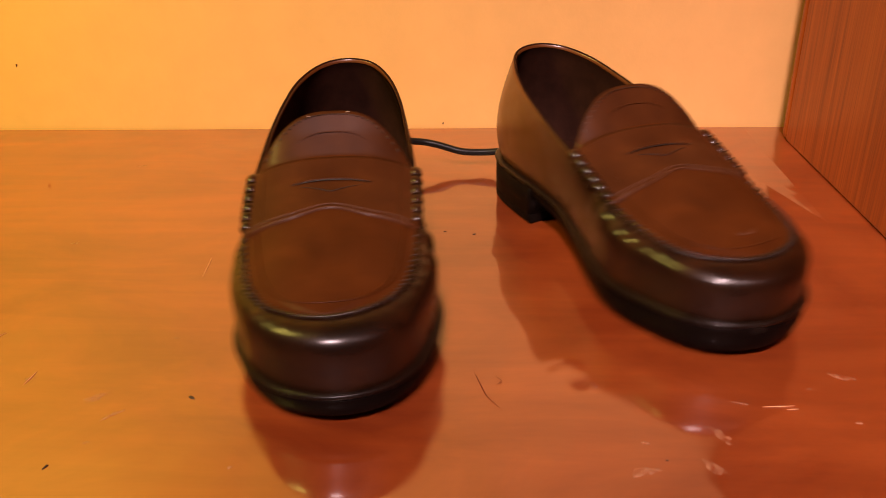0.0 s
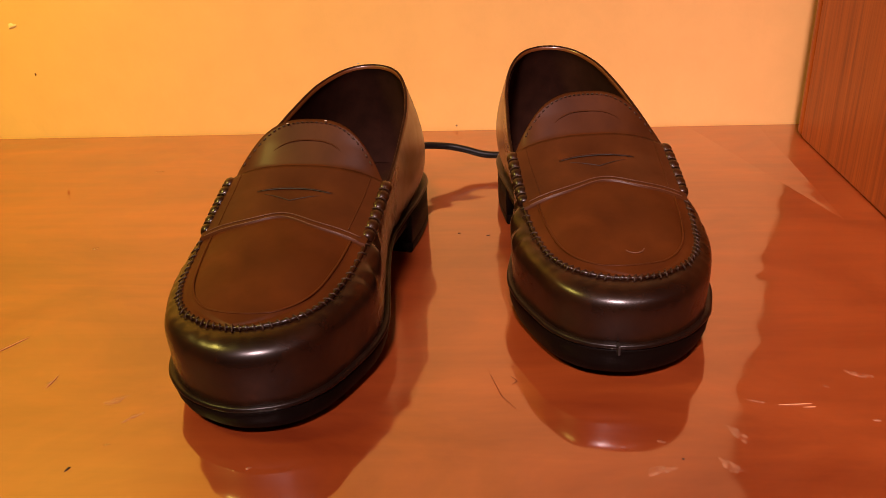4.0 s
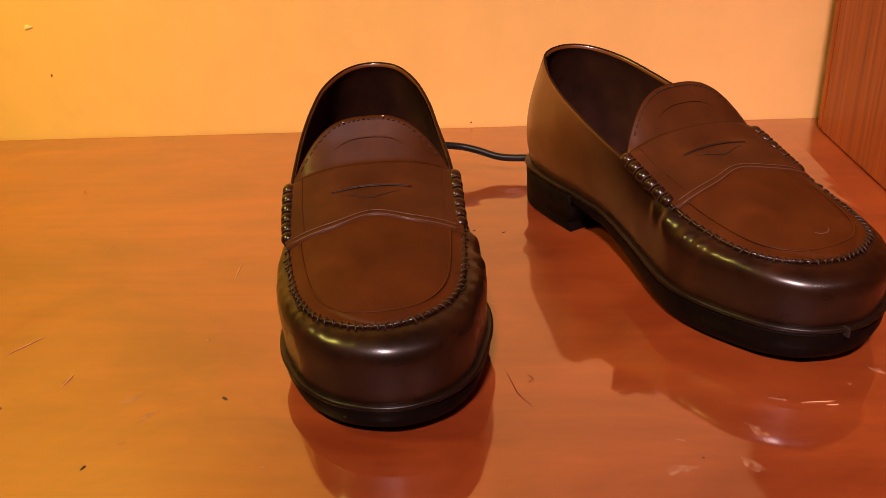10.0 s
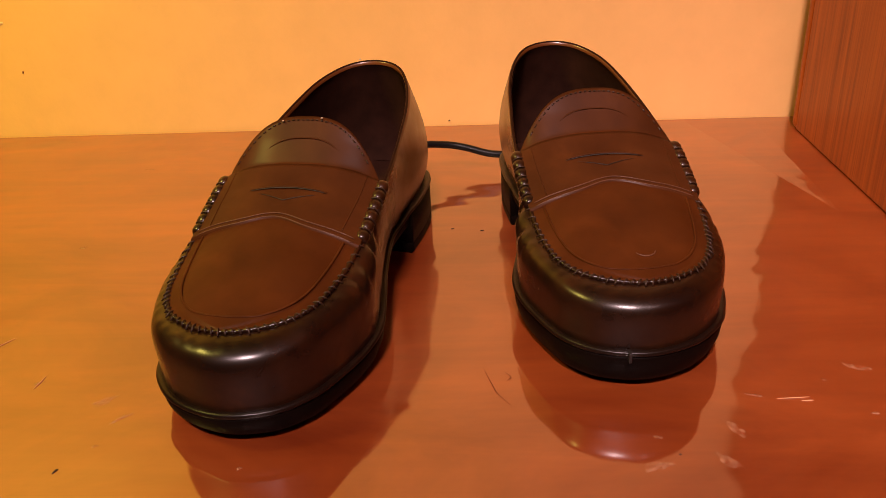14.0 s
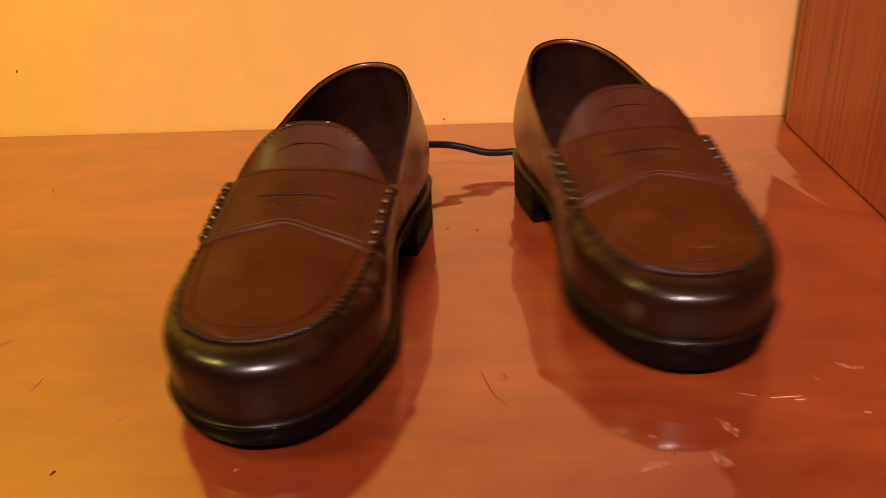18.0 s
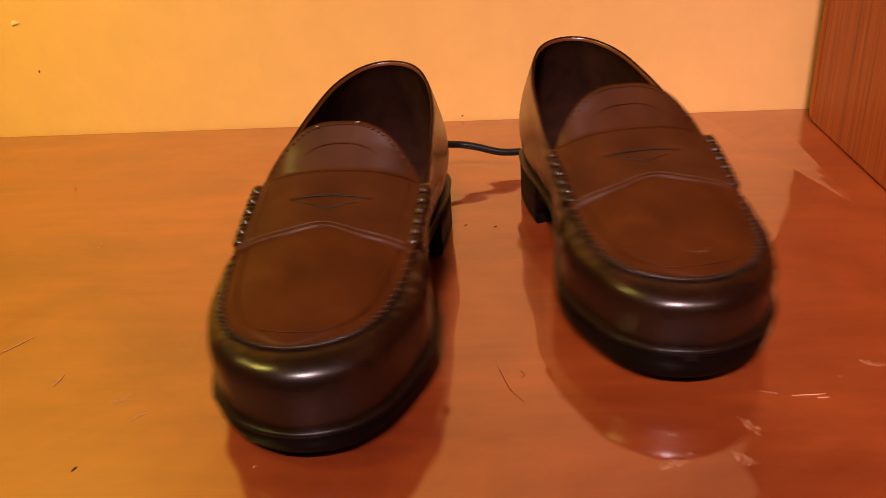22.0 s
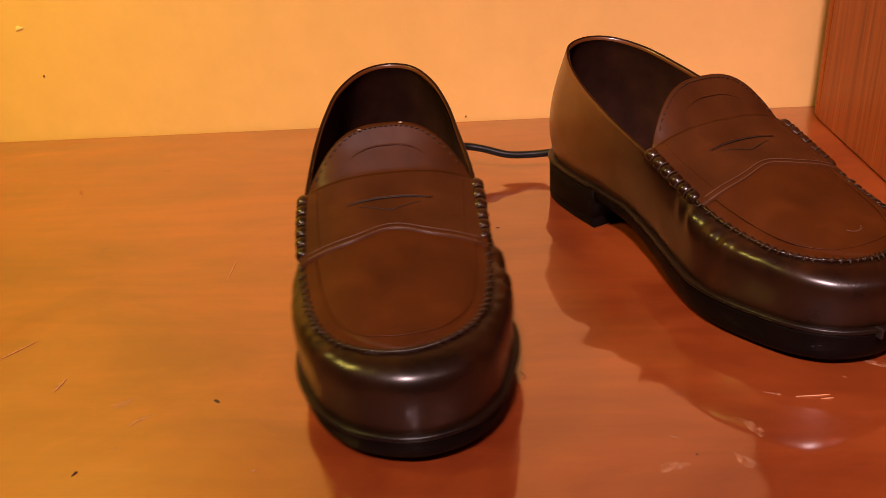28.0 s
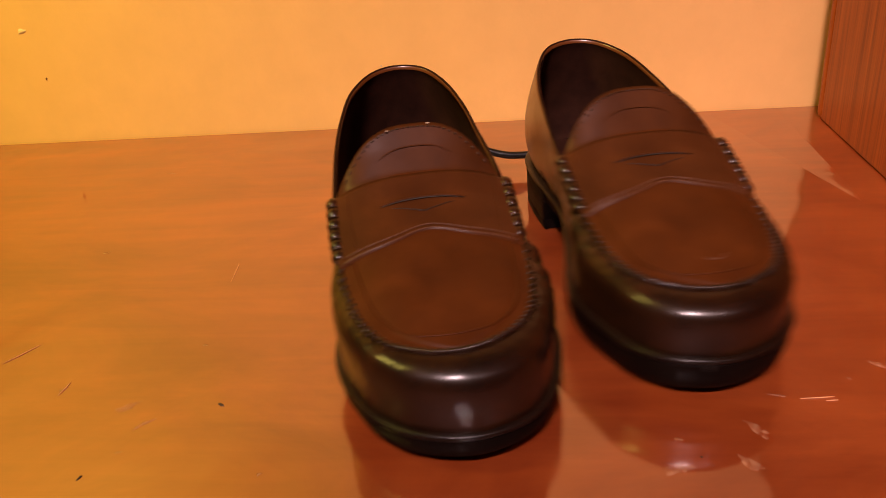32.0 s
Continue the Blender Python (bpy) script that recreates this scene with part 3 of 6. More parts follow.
    slab("outsole", [ring_at(0.0002, body), ring_at(0.0018, body), ring_at(0.0022, mid_(0.10)), ring_at(0.0014, mid_(0.45)),
                     ring_at(-0.0006, mid_(0.75)), ring_at(-0.0030, mid_(0.93)), ring_at(-0.0060, bot), ring_at(-0.012, bot)], RUBBER, "thick black rubber sole")
    if side < 0:
        z = top(0.285)
        put("welt_joint", box_mesh("welt_joint", (-0.0139, -0.2905, z - 0.0040), (-0.0125, -0.2860, z + 0.0012), GROOVE, 0.0003), shoe, "dark joint where the welt's ends meet")
    else:
        flecks = ((-0.006, 0.0035, 0.1137), (0.010, 0.1325, 0.1098), (-0.013, 0.1345, 0.1085))
        for x, y, z in flecks:
            put("lint_fleck", box_mesh("lint_fleck", (x - 0.0007, -y - 0.0005, z), (x + 0.0007, -y + 0.0004, z + 0.0006), FLECK, 0.0002), shoe, "tiny pale fleck of lint")
    # heel: the rear of the sole's outline, closed by a straight breast
    rear = [i for i in range(K) if loop[i][1] <= 0.0815]
    first = next(i for i in rear if (i - 1) % K not in rear)
    order = [(first + n) % K for n in range(len(rear))]

    def heel_ring(grow, z):
        r = []
        for i in order:
            o = out_dir(i) * turn
            r.append(flip((loop[i][0] + o.x * grow, loop[i][1] + o.y * grow, z)))
        a, b = r[-1], r[0]
        for n in range(1, 6):
            q = n / 6
            r.append((a[0] + (b[0] - a[0]) * q, a[1] + (b[1] - a[1]) * q + 0.004 * math.sin(math.pi * q), z))
        return r

    heel = slab("heel", [heel_ring(0.0030, 0.0276), heel_ring(0.0043, 0.0272), heel_ring(0.0042, 0.0072)], RUBBER, "stacked black heel")
    lift = [heel_ring(0.0040, 0.0071), heel_ring(0.0042, 0.0068), heel_ring(0.0041, 0.0010), heel_ring(0.0032, 0.0)]
    piece = slab("heel_lift", lift, RUBBER, "rubber top lift under the heel")
    piece.parent = heel
    return shoe


loafer_left = loafer("loafer", 1, "brown leather penny loafer standing on the wooden table", SOLE_TOP_THIN)
loafer_right = loafer("loafer", -1, "brown leather penny loafer with a scuffed toe, beside its pair", SOLE_TOP)


# ---------- the cord between the heels ----------
def cord():
    pts = spline([(0.0259, -0.0081, 0.0290), (0.0304, 0.0122, 0.0300), (0.0456, 0.0406, 0.0300), (0.0730, 0.0629, 0.0285), (0.0979, 0.0680, 0.0240), (0.1136, 0.0639, 0.0205),
                  (0.1329, 0.0558, 0.0150), (0.1542, 0.0497, 0.0140), (0.1714, 0.0365, 0.0175), (0.1724, 0.0142, 0.0210), (0.1643, -0.0081, 0.0215)], 110)
    v, f = tube(pts, 0.0030, 10)
    ob = put("power_cord", mesh_from("power_cord", v, f, CABLE_SKIN))
    return tagged(ob, "thin black cord running between the two shoe heels", "cord")


power_cord = cord()


# ---------- the setting ----------
def structure(name, me, label=""):
    return tagged(put(name, me), label, kind="structure")


structure("wall_north", box_mesh("wall_north", (-3.6, 0.0, -0.76), (1.9, 0.10, 1.9), WALL_PAINT), "cream painted plaster wall")
structure("wall_west", box_mesh("wall_west", (-3.7, -4.4, -0.76), (-3.6, 0.10, 1.9), WALL_PAINT))
structure("wall_south", box_mesh("wall_south", (-3.7, -4.5, -0.76), (2.0, -4.4, 1.9), WALL_PAINT))
structure("wall_east", box_mesh("wall_east", (1.9, -4.4, -0.76), (2.0, 0.10, 1.9), WALL_PAINT))
structure("ceiling", box_mesh("ceiling", (-3.7, -4.5, 1.9), (2.0, 0.10, 2.0), CEILING_PAINT))
structure("floor", box_mesh("floor", (-3.7, -4.5, -0.86), (2.0, 0.10, -0.76), FLOOR_TILE))


def table():
    top = tagged(new("table"), "varnished orange wooden table pushed against the wall", "table")
    put("tabletop", box_mesh("tabletop", (-1.45, -0.98, -0.028), (0.0155, -0.0015, 0.0), TABLE_WOOD, 0.0016), top, "glossy orange wood top with scuffs")
    for x in (-1.40, -0.05):
        for y in (-0.93, -0.06):
            put("leg", box_mesh("leg", (x - 0.03, y - 0.03, -0.76), (x + 0.03, y + 0.03, -0.028), PANEL_WOOD, 0.003), top)
    put("apron_rail", box_mesh("apron_rail", (-1.37, -0.94, -0.10), (-0.08, -0.92, -0.028), PANEL_WOOD, 0.002), top)
    return top


table()


def wardrobe():
    w = tagged(new("wardrobe"), "tall brown wood-grained wardrobe side beside the table", "wardrobe")
    put("side_panel", box_mesh("side_panel", (0.0, -0.95, 0.0004), (0.016, -0.044, 1.7), PANEL_WOOD, 0.002), w)
    put("edge_band", box_mesh("edge_band", (-0.0005, -0.0439, 0.0004), (0.016, -0.032, 1.7), PANEL_WOOD, 0.0045), w, "rounded wooden edge band")
    put("carcass", box_mesh("carcass", (0.016, -0.93, -0.76), (0.60, -0.034, 1.7), PANEL_WOOD, 0.002), w)
    return w


wardrobe()


# ---------- marks on the table and the wall ----------
def blot(name, x, y, r, stretch, turn, mat, label, seed, height=0.0004, plane="z"):
    """An uneven flat chip or stain, r long, stretch wide for its length."""
    rng = random.Random(seed)
    n = 14
    ph = [rng.uniform(0, 6.28) for _ in range(3)]
    ring = []
    for i in range(n):
        a = 2 * math.pi * i / n
        k = r * (1 + 0.30 * math.sin(2 * a + ph[0]) + 0.22 * math.sin(3 * a + ph[1]) + 0.15 * math.sin(5 * a + ph[2]))
        px, py = k * math.cos(a), k * math.sin(a) * stretch
        ring.append((px * math.cos(turn) - py * math.sin(turn), px * math.sin(turn) + py * math.cos(turn)))
    put3 = (lambda p, h: (x + p[0], y + p[1], h)) if plane == "z" else (lambda p, h: (x + p[0], -h, y + p[1]))
    verts = [put3(p, 0.0) for p in ring] + [put3((p[0] * 0.8, p[1] * 0.8), height) for p in ring] + [put3((0, 0), height)]
    faces = [(i, (i + 1) % n, n + (i + 1) % n, n + i) for i in range(n)] + [(n + i, n + (i + 1) % n, 2 * n) for i in range(n)]
    ob = put(name, mesh_from(name, verts, faces, mat))
    return tagged(ob, label, "mark")


for x, y, r, s, a, n in ((-0.5703, -0.2724, 0.0028, 0.8, 0.2, 1), (-0.4694, -0.4525, 0.0070, 0.45, 0.5, 2), (-0.4542, -0.4657, 0.0055, 0.30, 0.8, 3), (-0.4577, -0.4867, 0.0016, 0.6, 0.3, 4),
                         (-0.1612, -0.4702, 0.0085, 0.32, -0.9, 5), (-0.1695, -0.4920, 0.0090, 0.30, -0.95, 6), (-0.1095, -0.4332, 0.0012, 0.9, 0.0, 7), (-0.0899, -0.4223, 0.0060, 0.5, -0.4, 8),
                         (-0.1968, -0.4771, 0.0020, 0.7, 0.1, 9), (-0.5131, -0.4372, 0.0030, 0.25, 0.7, 10), (-0.4483, -0.3958, 0.0018, 0.5, 0.2, 11), (-0.5885, -0.1117, 0.0045, 0.30, 0.1, 12),
                         (-0.0953, -0.4590, 0.0016, 0.8, 0.0, 13), (-0.1458, -0.4460, 0.0040, 0.2, -0.3, 14), (-0.3837, -0.5006, 0.0014, 0.7, 0.0, 15), (-0.2001, -0.4960, 0.0065, 0.6, 0.4, 16)):
    blot("scuff", x, y, r * 0.85, s, a, FLAKE, "small pale scuff in the table varnish", n)
for x, y, r, s, a, n in ((-0.4681, -0.5035, 0.0022, 0.55, 1.2, 21), (-0.3040, -0.2496, 0.0018, 0.4, 0.2, 22), (-0.2827, -0.2535, 0.0022, 0.35, 0.1, 23), (-0.5364, -0.4612, 0.0012, 0.7, 0.0, 24),
                         (-0.1890, -0.4885, 0.0008, 0.8, 0.0, 25), (-0.4193, -0.4507, 0.0045, 0.25, -0.6, 26)):
    blot("speck", x, y, r * 0.6, s, a, DIRT, "tiny dark speck on the tabletop", n)
blot("speck", -0.3225, 0.0045, 0.0009, 0.9, 0.0, DIRT, "tiny dark speck on the wall", 31, 0.0006, "y")
blot("speck", -0.7546, 0.0676, 0.0008, 1.8, 0.1, FIBRE, "small brown speck on the wall", 32, 0.0006, "y")
blot("chip", -0.7658, 0.1165, 0.0042, 0.6, 0.6, CHIP_PAINT, "pale chip in the wall paint", 33, 0.0006, "y")


def strand(name, pts, radius, mat, label, category="fibre"):
    v, f = tube(spline(pts, 24), radius, 5, taper=[0.35 + 0.65 * math.sin(math.pi * (i + 0.5) / 24) for i in range(24)])
    return tagged(put(name, mesh_from(name, v, f, mat)), label, category)


strand("fibre", ((-0.2763, -0.4254, 0.0004), (-0.2722, -0.4377, 0.0005), (-0.2695, -0.4449, 0.0004), (-0.2628, -0.4541, 0.0004)), 0.0002, FIBRE, "thin dark fibre lying on the tabletop")
strand("fibre", ((-0.2655, -0.4277, 0.0004), (-0.2626, -0.4316, 0.0006), (-0.2648, -0.4344, 0.0004)), 0.0002, FIBRE, "thin dark fibre lying on the tabletop")
for pts in (((-0.1364, -0.4485, 0.0002), (-0.1285, -0.4480, 0.0003), (-0.1207, -0.4471, 0.0002)), ((-0.1255, -0.4501, 0.0002), (-0.1220, -0.4498, 0.0002), (-0.1198, -0.4496, 0.0002)),
            ((-0.5643, -0.4123, 0.0002), (-0.5586, -0.4041, 0.0003), (-0.5518, -0.3929, 0.0002)), ((-0.5131, -0.4426, 0.0002), (-0.5123, -0.4362, 0.0003), (-0.5124, -0.4307, 0.0002)),
            ((-0.1623, -0.3390, 0.0002), (-0.1538, -0.3500, 0.0002), (-0.1482, -0.3610, 0.0002)), ((-0.4591, -0.3209, 0.0002), (-0.4605, -0.3068, 0.0002), (-0.4621, -0.2955, 0.0002))):
    strand("scratch", pts, 0.00028, SCRATCH, "fine pale scratch in the table varnish", "scratch")


def motions():
    walk(loafer_left, [
        (0.0, pose(-0.3818, -0.1883, 0, 0, 0, 7.7)), (0.1, pose(-0.3753, -0.1888, 0, 0, 0, -1.4)), (0.2, pose(-0.3695, -0.1890, 0, 0, 0, -8.0)),
        (0.3, pose(-0.3747, -0.1894, 0, 0, 0, -2.3)), (0.4, pose(-0.3820, -0.1901, 0, 0, 0, 5.8)), (0.5, pose(-0.3886, -0.1906, 0, 0, 0, 13.5)),
        (0.6, pose(-0.3879, -0.1909, 0, 0, 0, 12.5)), (0.7, pose(-0.3826, -0.1910, 0, 0, 0, 6.1)), (0.8, pose(-0.3742, -0.1911, 0, 0, 0, -3.6)),
        (0.9, pose(-0.3730, -0.1914, 0, 0, 0, -5.0)), (1.0, pose(-0.3776, -0.1919, 0, 0, 0, -0.1)), (1.1, pose(-0.3847, -0.1925, 0, 0, 0, 8.1)),
        (1.2, pose(-0.3900, -0.1929, 0, 0, 0, 14.3)), (1.3, pose(-0.3879, -0.1932, 0, 0, 0, 11.7)), (1.4, pose(-0.3821, -0.1934, 0, 0, 0, 4.6)),
        (1.5, pose(-0.3738, -0.1934, 0, 0, 0, -4.9)), (1.6, pose(-0.3740, -0.1938, 0, 0, 0, -4.8)), (1.7, pose(-0.3804, -0.1942, 0, 0, 0, 2.3)),
        (1.8, pose(-0.3808, -0.1946, 0, 0, 0, 2.6)), (1.9, pose(-0.3806, -0.1949, 0, 0, 0, 2.3)), (2.0, pose(-0.3798, -0.1959, 0, 0, 0, 1.5)),
        (2.1, pose(-0.3838, -0.1954, 0, 0, 0, 6.0)), (2.2, pose(-0.3871, -0.1955, 0, 0, 0, 10.0)), (2.3, pose(-0.3872, -0.1955, 0, 0, 0, 10.4)),
        (2.4, pose(-0.3869, -0.1956, 0, 0, 0, 10.2)), (2.5, pose(-0.3843, -0.1955, 0, 0, 0, 7.4)), (2.6, pose(-0.3807, -0.1955, 0, 0, 0, 3.3)),
        (2.7, pose(-0.3764, -0.1954, 0, 0, 0, -1.3)), (2.8, pose(-0.3794, -0.1955, 0, 0, 0, 2.1)), (2.9, pose(-0.3869, -0.1957, 0, 0, 0, 11.1)),
        (3.0, pose(-0.3904, -0.1959, 0, 0, 0, 15.4)), (3.1, pose(-0.3866, -0.1958, 0, 0, 0, 11.1)), (3.2, pose(-0.3784, -0.1955, 0, 0, 0, 1.8)),
        (3.3, pose(-0.3724, -0.1953, 0, 0, 0, -4.9)), (3.4, pose(-0.3735, -0.1955, 0, 0, 0, -3.4)), (3.5, pose(-0.3808, -0.1957, 0, 0, 0, 5.0)),
        (3.6, pose(-0.3878, -0.1959, 0, 0, 0, 13.4)), (3.7, pose(-0.3888, -0.1961, 0, 0, 0, 14.9)), (3.8, pose(-0.3831, -0.1959, 0, 0, 0, 8.2)),
        (3.9, pose(-0.3748, -0.1956, 0, 0, 0, -1.1)), (4.0, pose(-0.3708, -0.1955, 0, 0, 0, -5.4)), (4.1, pose(-0.3745, -0.1957, 0, 0, 0, -1.1)),
        (4.2, pose(-0.3814, -0.1959, 0, 0, 0, 7.0)), (4.3, pose(-0.3824, -0.1960, 0, 0, 0, 8.2)), (4.4, pose(-0.3763, -0.1958, 0, 0, 0, 1.4)),
        (4.5, pose(-0.3717, -0.1957, 0, 0, 0, -3.5)), (4.6, pose(-0.3716, -0.1957, 0, 0, 0, -3.6)), (4.7, pose(-0.3707, -0.1957, 0, 0, 0, -4.4)),
        (4.8, pose(-0.3679, -0.1956, 0, 0, 0, -7.4)), (4.9, pose(-0.3678, -0.1957, 0, 0, 0, -7.3)), (5.0, pose(-0.3661, -0.1958, 0, 0, 0, -8.4)),
        (5.1, pose(-0.3699, -0.1956, 0, 0, 0, -5.3)), (5.2, pose(-0.3766, -0.1957, 0, 0, 0, 1.9)), (5.3, pose(-0.3830, -0.1958, 0, 0, 0, 8.7)),
        (5.4, pose(-0.3837, -0.1957, 0, 0, 0, 9.2)), (5.5, pose(-0.3841, -0.1956, 0, 0, 0, 9.1)), (5.6, pose(-0.3859, -0.1955, 0, 0, 0, 10.7)),
        (5.7, pose(-0.3879, -0.1954, 0, 0, 0, 12.6)), (5.8, pose(-0.3887, -0.1951, 0, 0, 0, 12.4)), (5.9, pose(-0.3822, -0.1953, 0, 0, 0, 7.9)),
        (6.0, pose(-0.3716, -0.1950, 0, 0, 0, -1.3)), (6.1, pose(-0.3652, -0.1968, 0, 0, 0, -10.1)), (6.2, pose(-0.3630, -0.1993, 0, 0, 0, -14.0)),
        (6.3, pose(-0.3677, -0.1986, 0, 0, 0, -8.6)), (6.4, pose(-0.3760, -0.1987, 0, 0, 0, 0.7)), (6.5, pose(-0.3840, -0.1988, 0, 0, 0, 10.3)),
        (6.6, pose(-0.3907, -0.1989, 0, 0, 0, 18.4)), (6.7, pose(-0.3883, -0.1986, 0, 0, 0, 15.6)), (6.8, pose(-0.3822, -0.1983, 0, 0, 0, 8.5)),
        (6.9, pose(-0.3741, -0.1979, 0, 0, 0, -0.6)), (7.0, pose(-0.3665, -0.1975, 0, 0, 0, -8.9)), (7.1, pose(-0.3688, -0.1974, 0, 0, 0, -6.3)),
        (7.2, pose(-0.3754, -0.1974, 0, 0, 0, 1.2)), (7.3, pose(-0.3759, -0.1973, 0, 0, 0, 2.0)), (7.4, pose(-0.3759, -0.1972, 0, 0, 0, 2.2)),
        (7.5, pose(-0.3771, -0.1971, 0, 0, 0, 3.5)), (7.6, pose(-0.3804, -0.1970, 0, 0, 0, 7.5)), (7.7, pose(-0.3804, -0.1969, 0, 0, 0, 7.7)),
        (7.8, pose(-0.3764, -0.1966, 0, 0, 0, 3.2)), (7.9, pose(-0.3684, -0.1962, 0, 0, 0, -5.5)), (8.0, pose(-0.3651, -0.1960, 0, 0, 0, -9.0)),
        (8.1, pose(-0.3646, -0.1958, 0, 0, 0, -9.4)), (8.2, pose(-0.3662, -0.1957, 0, 0, 0, -7.6)), (8.3, pose(-0.3718, -0.1957, 0, 0, 0, -1.2)),
        (8.4, pose(-0.3787, -0.1958, 0, 0, 0, 6.8)), (8.5, pose(-0.3828, -0.1958, 0, 0, 0, 11.9)), (8.6, pose(-0.3827, -0.1957, 0, 0, 0, 11.9)),
        (8.7, pose(-0.3813, -0.1954, 0, 0, 0, 10.3)), (8.8, pose(-0.3757, -0.1951, 0, 0, 0, 4.0)), (8.9, pose(-0.3689, -0.1947, 0, 0, 0, -3.5)),
        (9.0, pose(-0.3684, -0.1935, 0, 0, 0, -4.0)), (9.1, pose(-0.3672, -0.1950, 0, 0, 0, -5.4)), (9.2, pose(-0.3652, -0.1954, 0, 0, 0, -7.7)),
        (9.3, pose(-0.3656, -0.1958, 0, 0, 0, -7.4)), (9.4, pose(-0.3659, -0.1963, 0, 0, 0, -7.1)), (9.5, pose(-0.3684, -0.1968, 0, 0, 0, -4.4)),
        (9.6, pose(-0.3750, -0.1975, 0, 0, 0, 3.1)), (9.7, pose(-0.3777, -0.1980, 0, 0, 0, 6.0)), (9.8, pose(-0.3773, -0.1985, 0, 0, 0, 5.5)),
        (9.9, pose(-0.3793, -0.1990, 0, 0, 0, 7.8)), (10.0, pose(-0.3825, -0.1994, 0, 0, 0, 10.9)), (10.1, pose(-0.3819, -0.1996, 0, 0, 0, 10.8)),
        (10.2, pose(-0.3818, -0.1997, 0, 0, 0, 10.8)), (10.3, pose(-0.3817, -0.1998, 0, 0, 0, 10.8)), (10.4, pose(-0.3817, -0.1999, 0, 0, 0, 10.9)),
        (10.5, pose(-0.3811, -0.1999, 0, 0, 0, 10.4)), (10.6, pose(-0.3812, -0.2000, 0, 0, 0, 10.4)), (10.7, pose(-0.3808, -0.2002, 0, 0, 0, 10.1)),
        (10.8, pose(-0.3806, -0.2002, 0, 0, 0, 10.0)), (10.9, pose(-0.3788, -0.2002, 0, 0, 0, 7.9)), (11.0, pose(-0.3730, -0.2001, 0, 0, 0, 1.4)),
        (11.1, pose(-0.3675, -0.2000, 0, 0, 0, -4.9)), (11.2, pose(-0.3646, -0.2000, 0, 0, 0, -8.0)), (11.3, pose(-0.3668, -0.2002, 0, 0, 0, -5.5)),
        (11.4, pose(-0.3736, -0.2005, 0, 0, 0, 2.3)), (11.5, pose(-0.3803, -0.2009, 0, 0, 0, 10.1)), (11.6, pose(-0.3866, -0.2010, 0, 0, 0, 17.8)),
        (11.7, pose(-0.3843, -0.2011, 0, 0, 0, 15.1)), (11.8, pose(-0.3784, -0.2010, 0, 0, 0, 8.1)), (11.9, pose(-0.3704, -0.2008, 0, 0, 0, -1.0)),
        (12.0, pose(-0.3649, -0.2007, 0, 0, 0, -7.1)), (12.1, pose(-0.3667, -0.2009, 0, 0, 0, -5.0)), (12.2, pose(-0.3725, -0.2012, 0, 0, 0, 1.7)),
        (12.3, pose(-0.3790, -0.2015, 0, 0, 0, 9.3)), (12.4, pose(-0.3840, -0.2018, 0, 0, 0, 15.3)), (12.5, pose(-0.3820, -0.2017, 0, 0, 0, 13.0)),
        (12.6, pose(-0.3757, -0.2016, 0, 0, 0, 5.6)), (12.7, pose(-0.3680, -0.2014, 0, 0, 0, -3.1)), (12.8, pose(-0.3637, -0.2014, 0, 0, 0, -7.8)),
        (12.9, pose(-0.3663, -0.2016, 0, 0, 0, -4.8)), (13.0, pose(-0.3743, -0.2017, 0, 0, 0, 3.3)), (13.1, pose(-0.3799, -0.2022, 0, 0, 0, 11.2)),
        (13.2, pose(-0.3833, -0.2023, 0, 0, 0, 15.6)), (13.3, pose(-0.3796, -0.2022, 0, 0, 0, 11.6)), (13.4, pose(-0.3741, -0.2021, 0, 0, 0, 5.4)),
        (13.5, pose(-0.3725, -0.2021, 0, 0, 0, 3.9)), (13.6, pose(-0.3711, -0.2021, 0, 0, 0, 2.5)), (13.7, pose(-0.3656, -0.2019, 0, 0, 0, -3.2)),
        (13.8, pose(-0.3605, -0.2018, 0, 0, 0, -8.6)), (13.9, pose(-0.3610, -0.2018, 0, 0, 0, -7.7)), (14.0, pose(-0.3614, -0.2014, 0, 0, 0, -7.4)),
        (14.1, pose(-0.3614, -0.2021, 0, 0, 0, -6.9)), (14.2, pose(-0.3612, -0.2023, 0, 0, 0, -6.9)), (14.3, pose(-0.3609, -0.2024, 0, 0, 0, -7.1)),
        (14.4, pose(-0.3606, -0.2026, 0, 0, 0, -7.3)), (14.5, pose(-0.3621, -0.2028, 0, 0, 0, -5.4)), (14.6, pose(-0.3660, -0.2032, 0, 0, 0, -0.8)),
        (14.7, pose(-0.3724, -0.2035, 0, 0, 0, 6.6)), (14.8, pose(-0.3721, -0.2037, 0, 0, 0, 6.4)), (14.9, pose(-0.3654, -0.2037, 0, 0, 0, -1.1)),
        (15.0, pose(-0.3614, -0.2037, 0, 0, 0, -5.4)), (15.1, pose(-0.3651, -0.2040, 0, 0, 0, -1.1)), (15.2, pose(-0.3732, -0.2045, 0, 0, 0, 8.2)),
        (15.3, pose(-0.3786, -0.2049, 0, 0, 0, 14.9)), (15.4, pose(-0.3773, -0.2050, 0, 0, 0, 13.4)), (15.5, pose(-0.3700, -0.2050, 0, 0, 0, 5.0)),
        (15.6, pose(-0.3625, -0.2049, 0, 0, 0, -3.4)), (15.7, pose(-0.3609, -0.2050, 0, 0, 0, -4.9)), (15.8, pose(-0.3668, -0.2054, 0, 0, 0, 1.8)),
        (15.9, pose(-0.3746, -0.2058, 0, 0, 0, 11.1)), (16.0, pose(-0.3781, -0.2061, 0, 0, 0, 15.4)), (16.1, pose(-0.3743, -0.2062, 0, 0, 0, 11.1)),
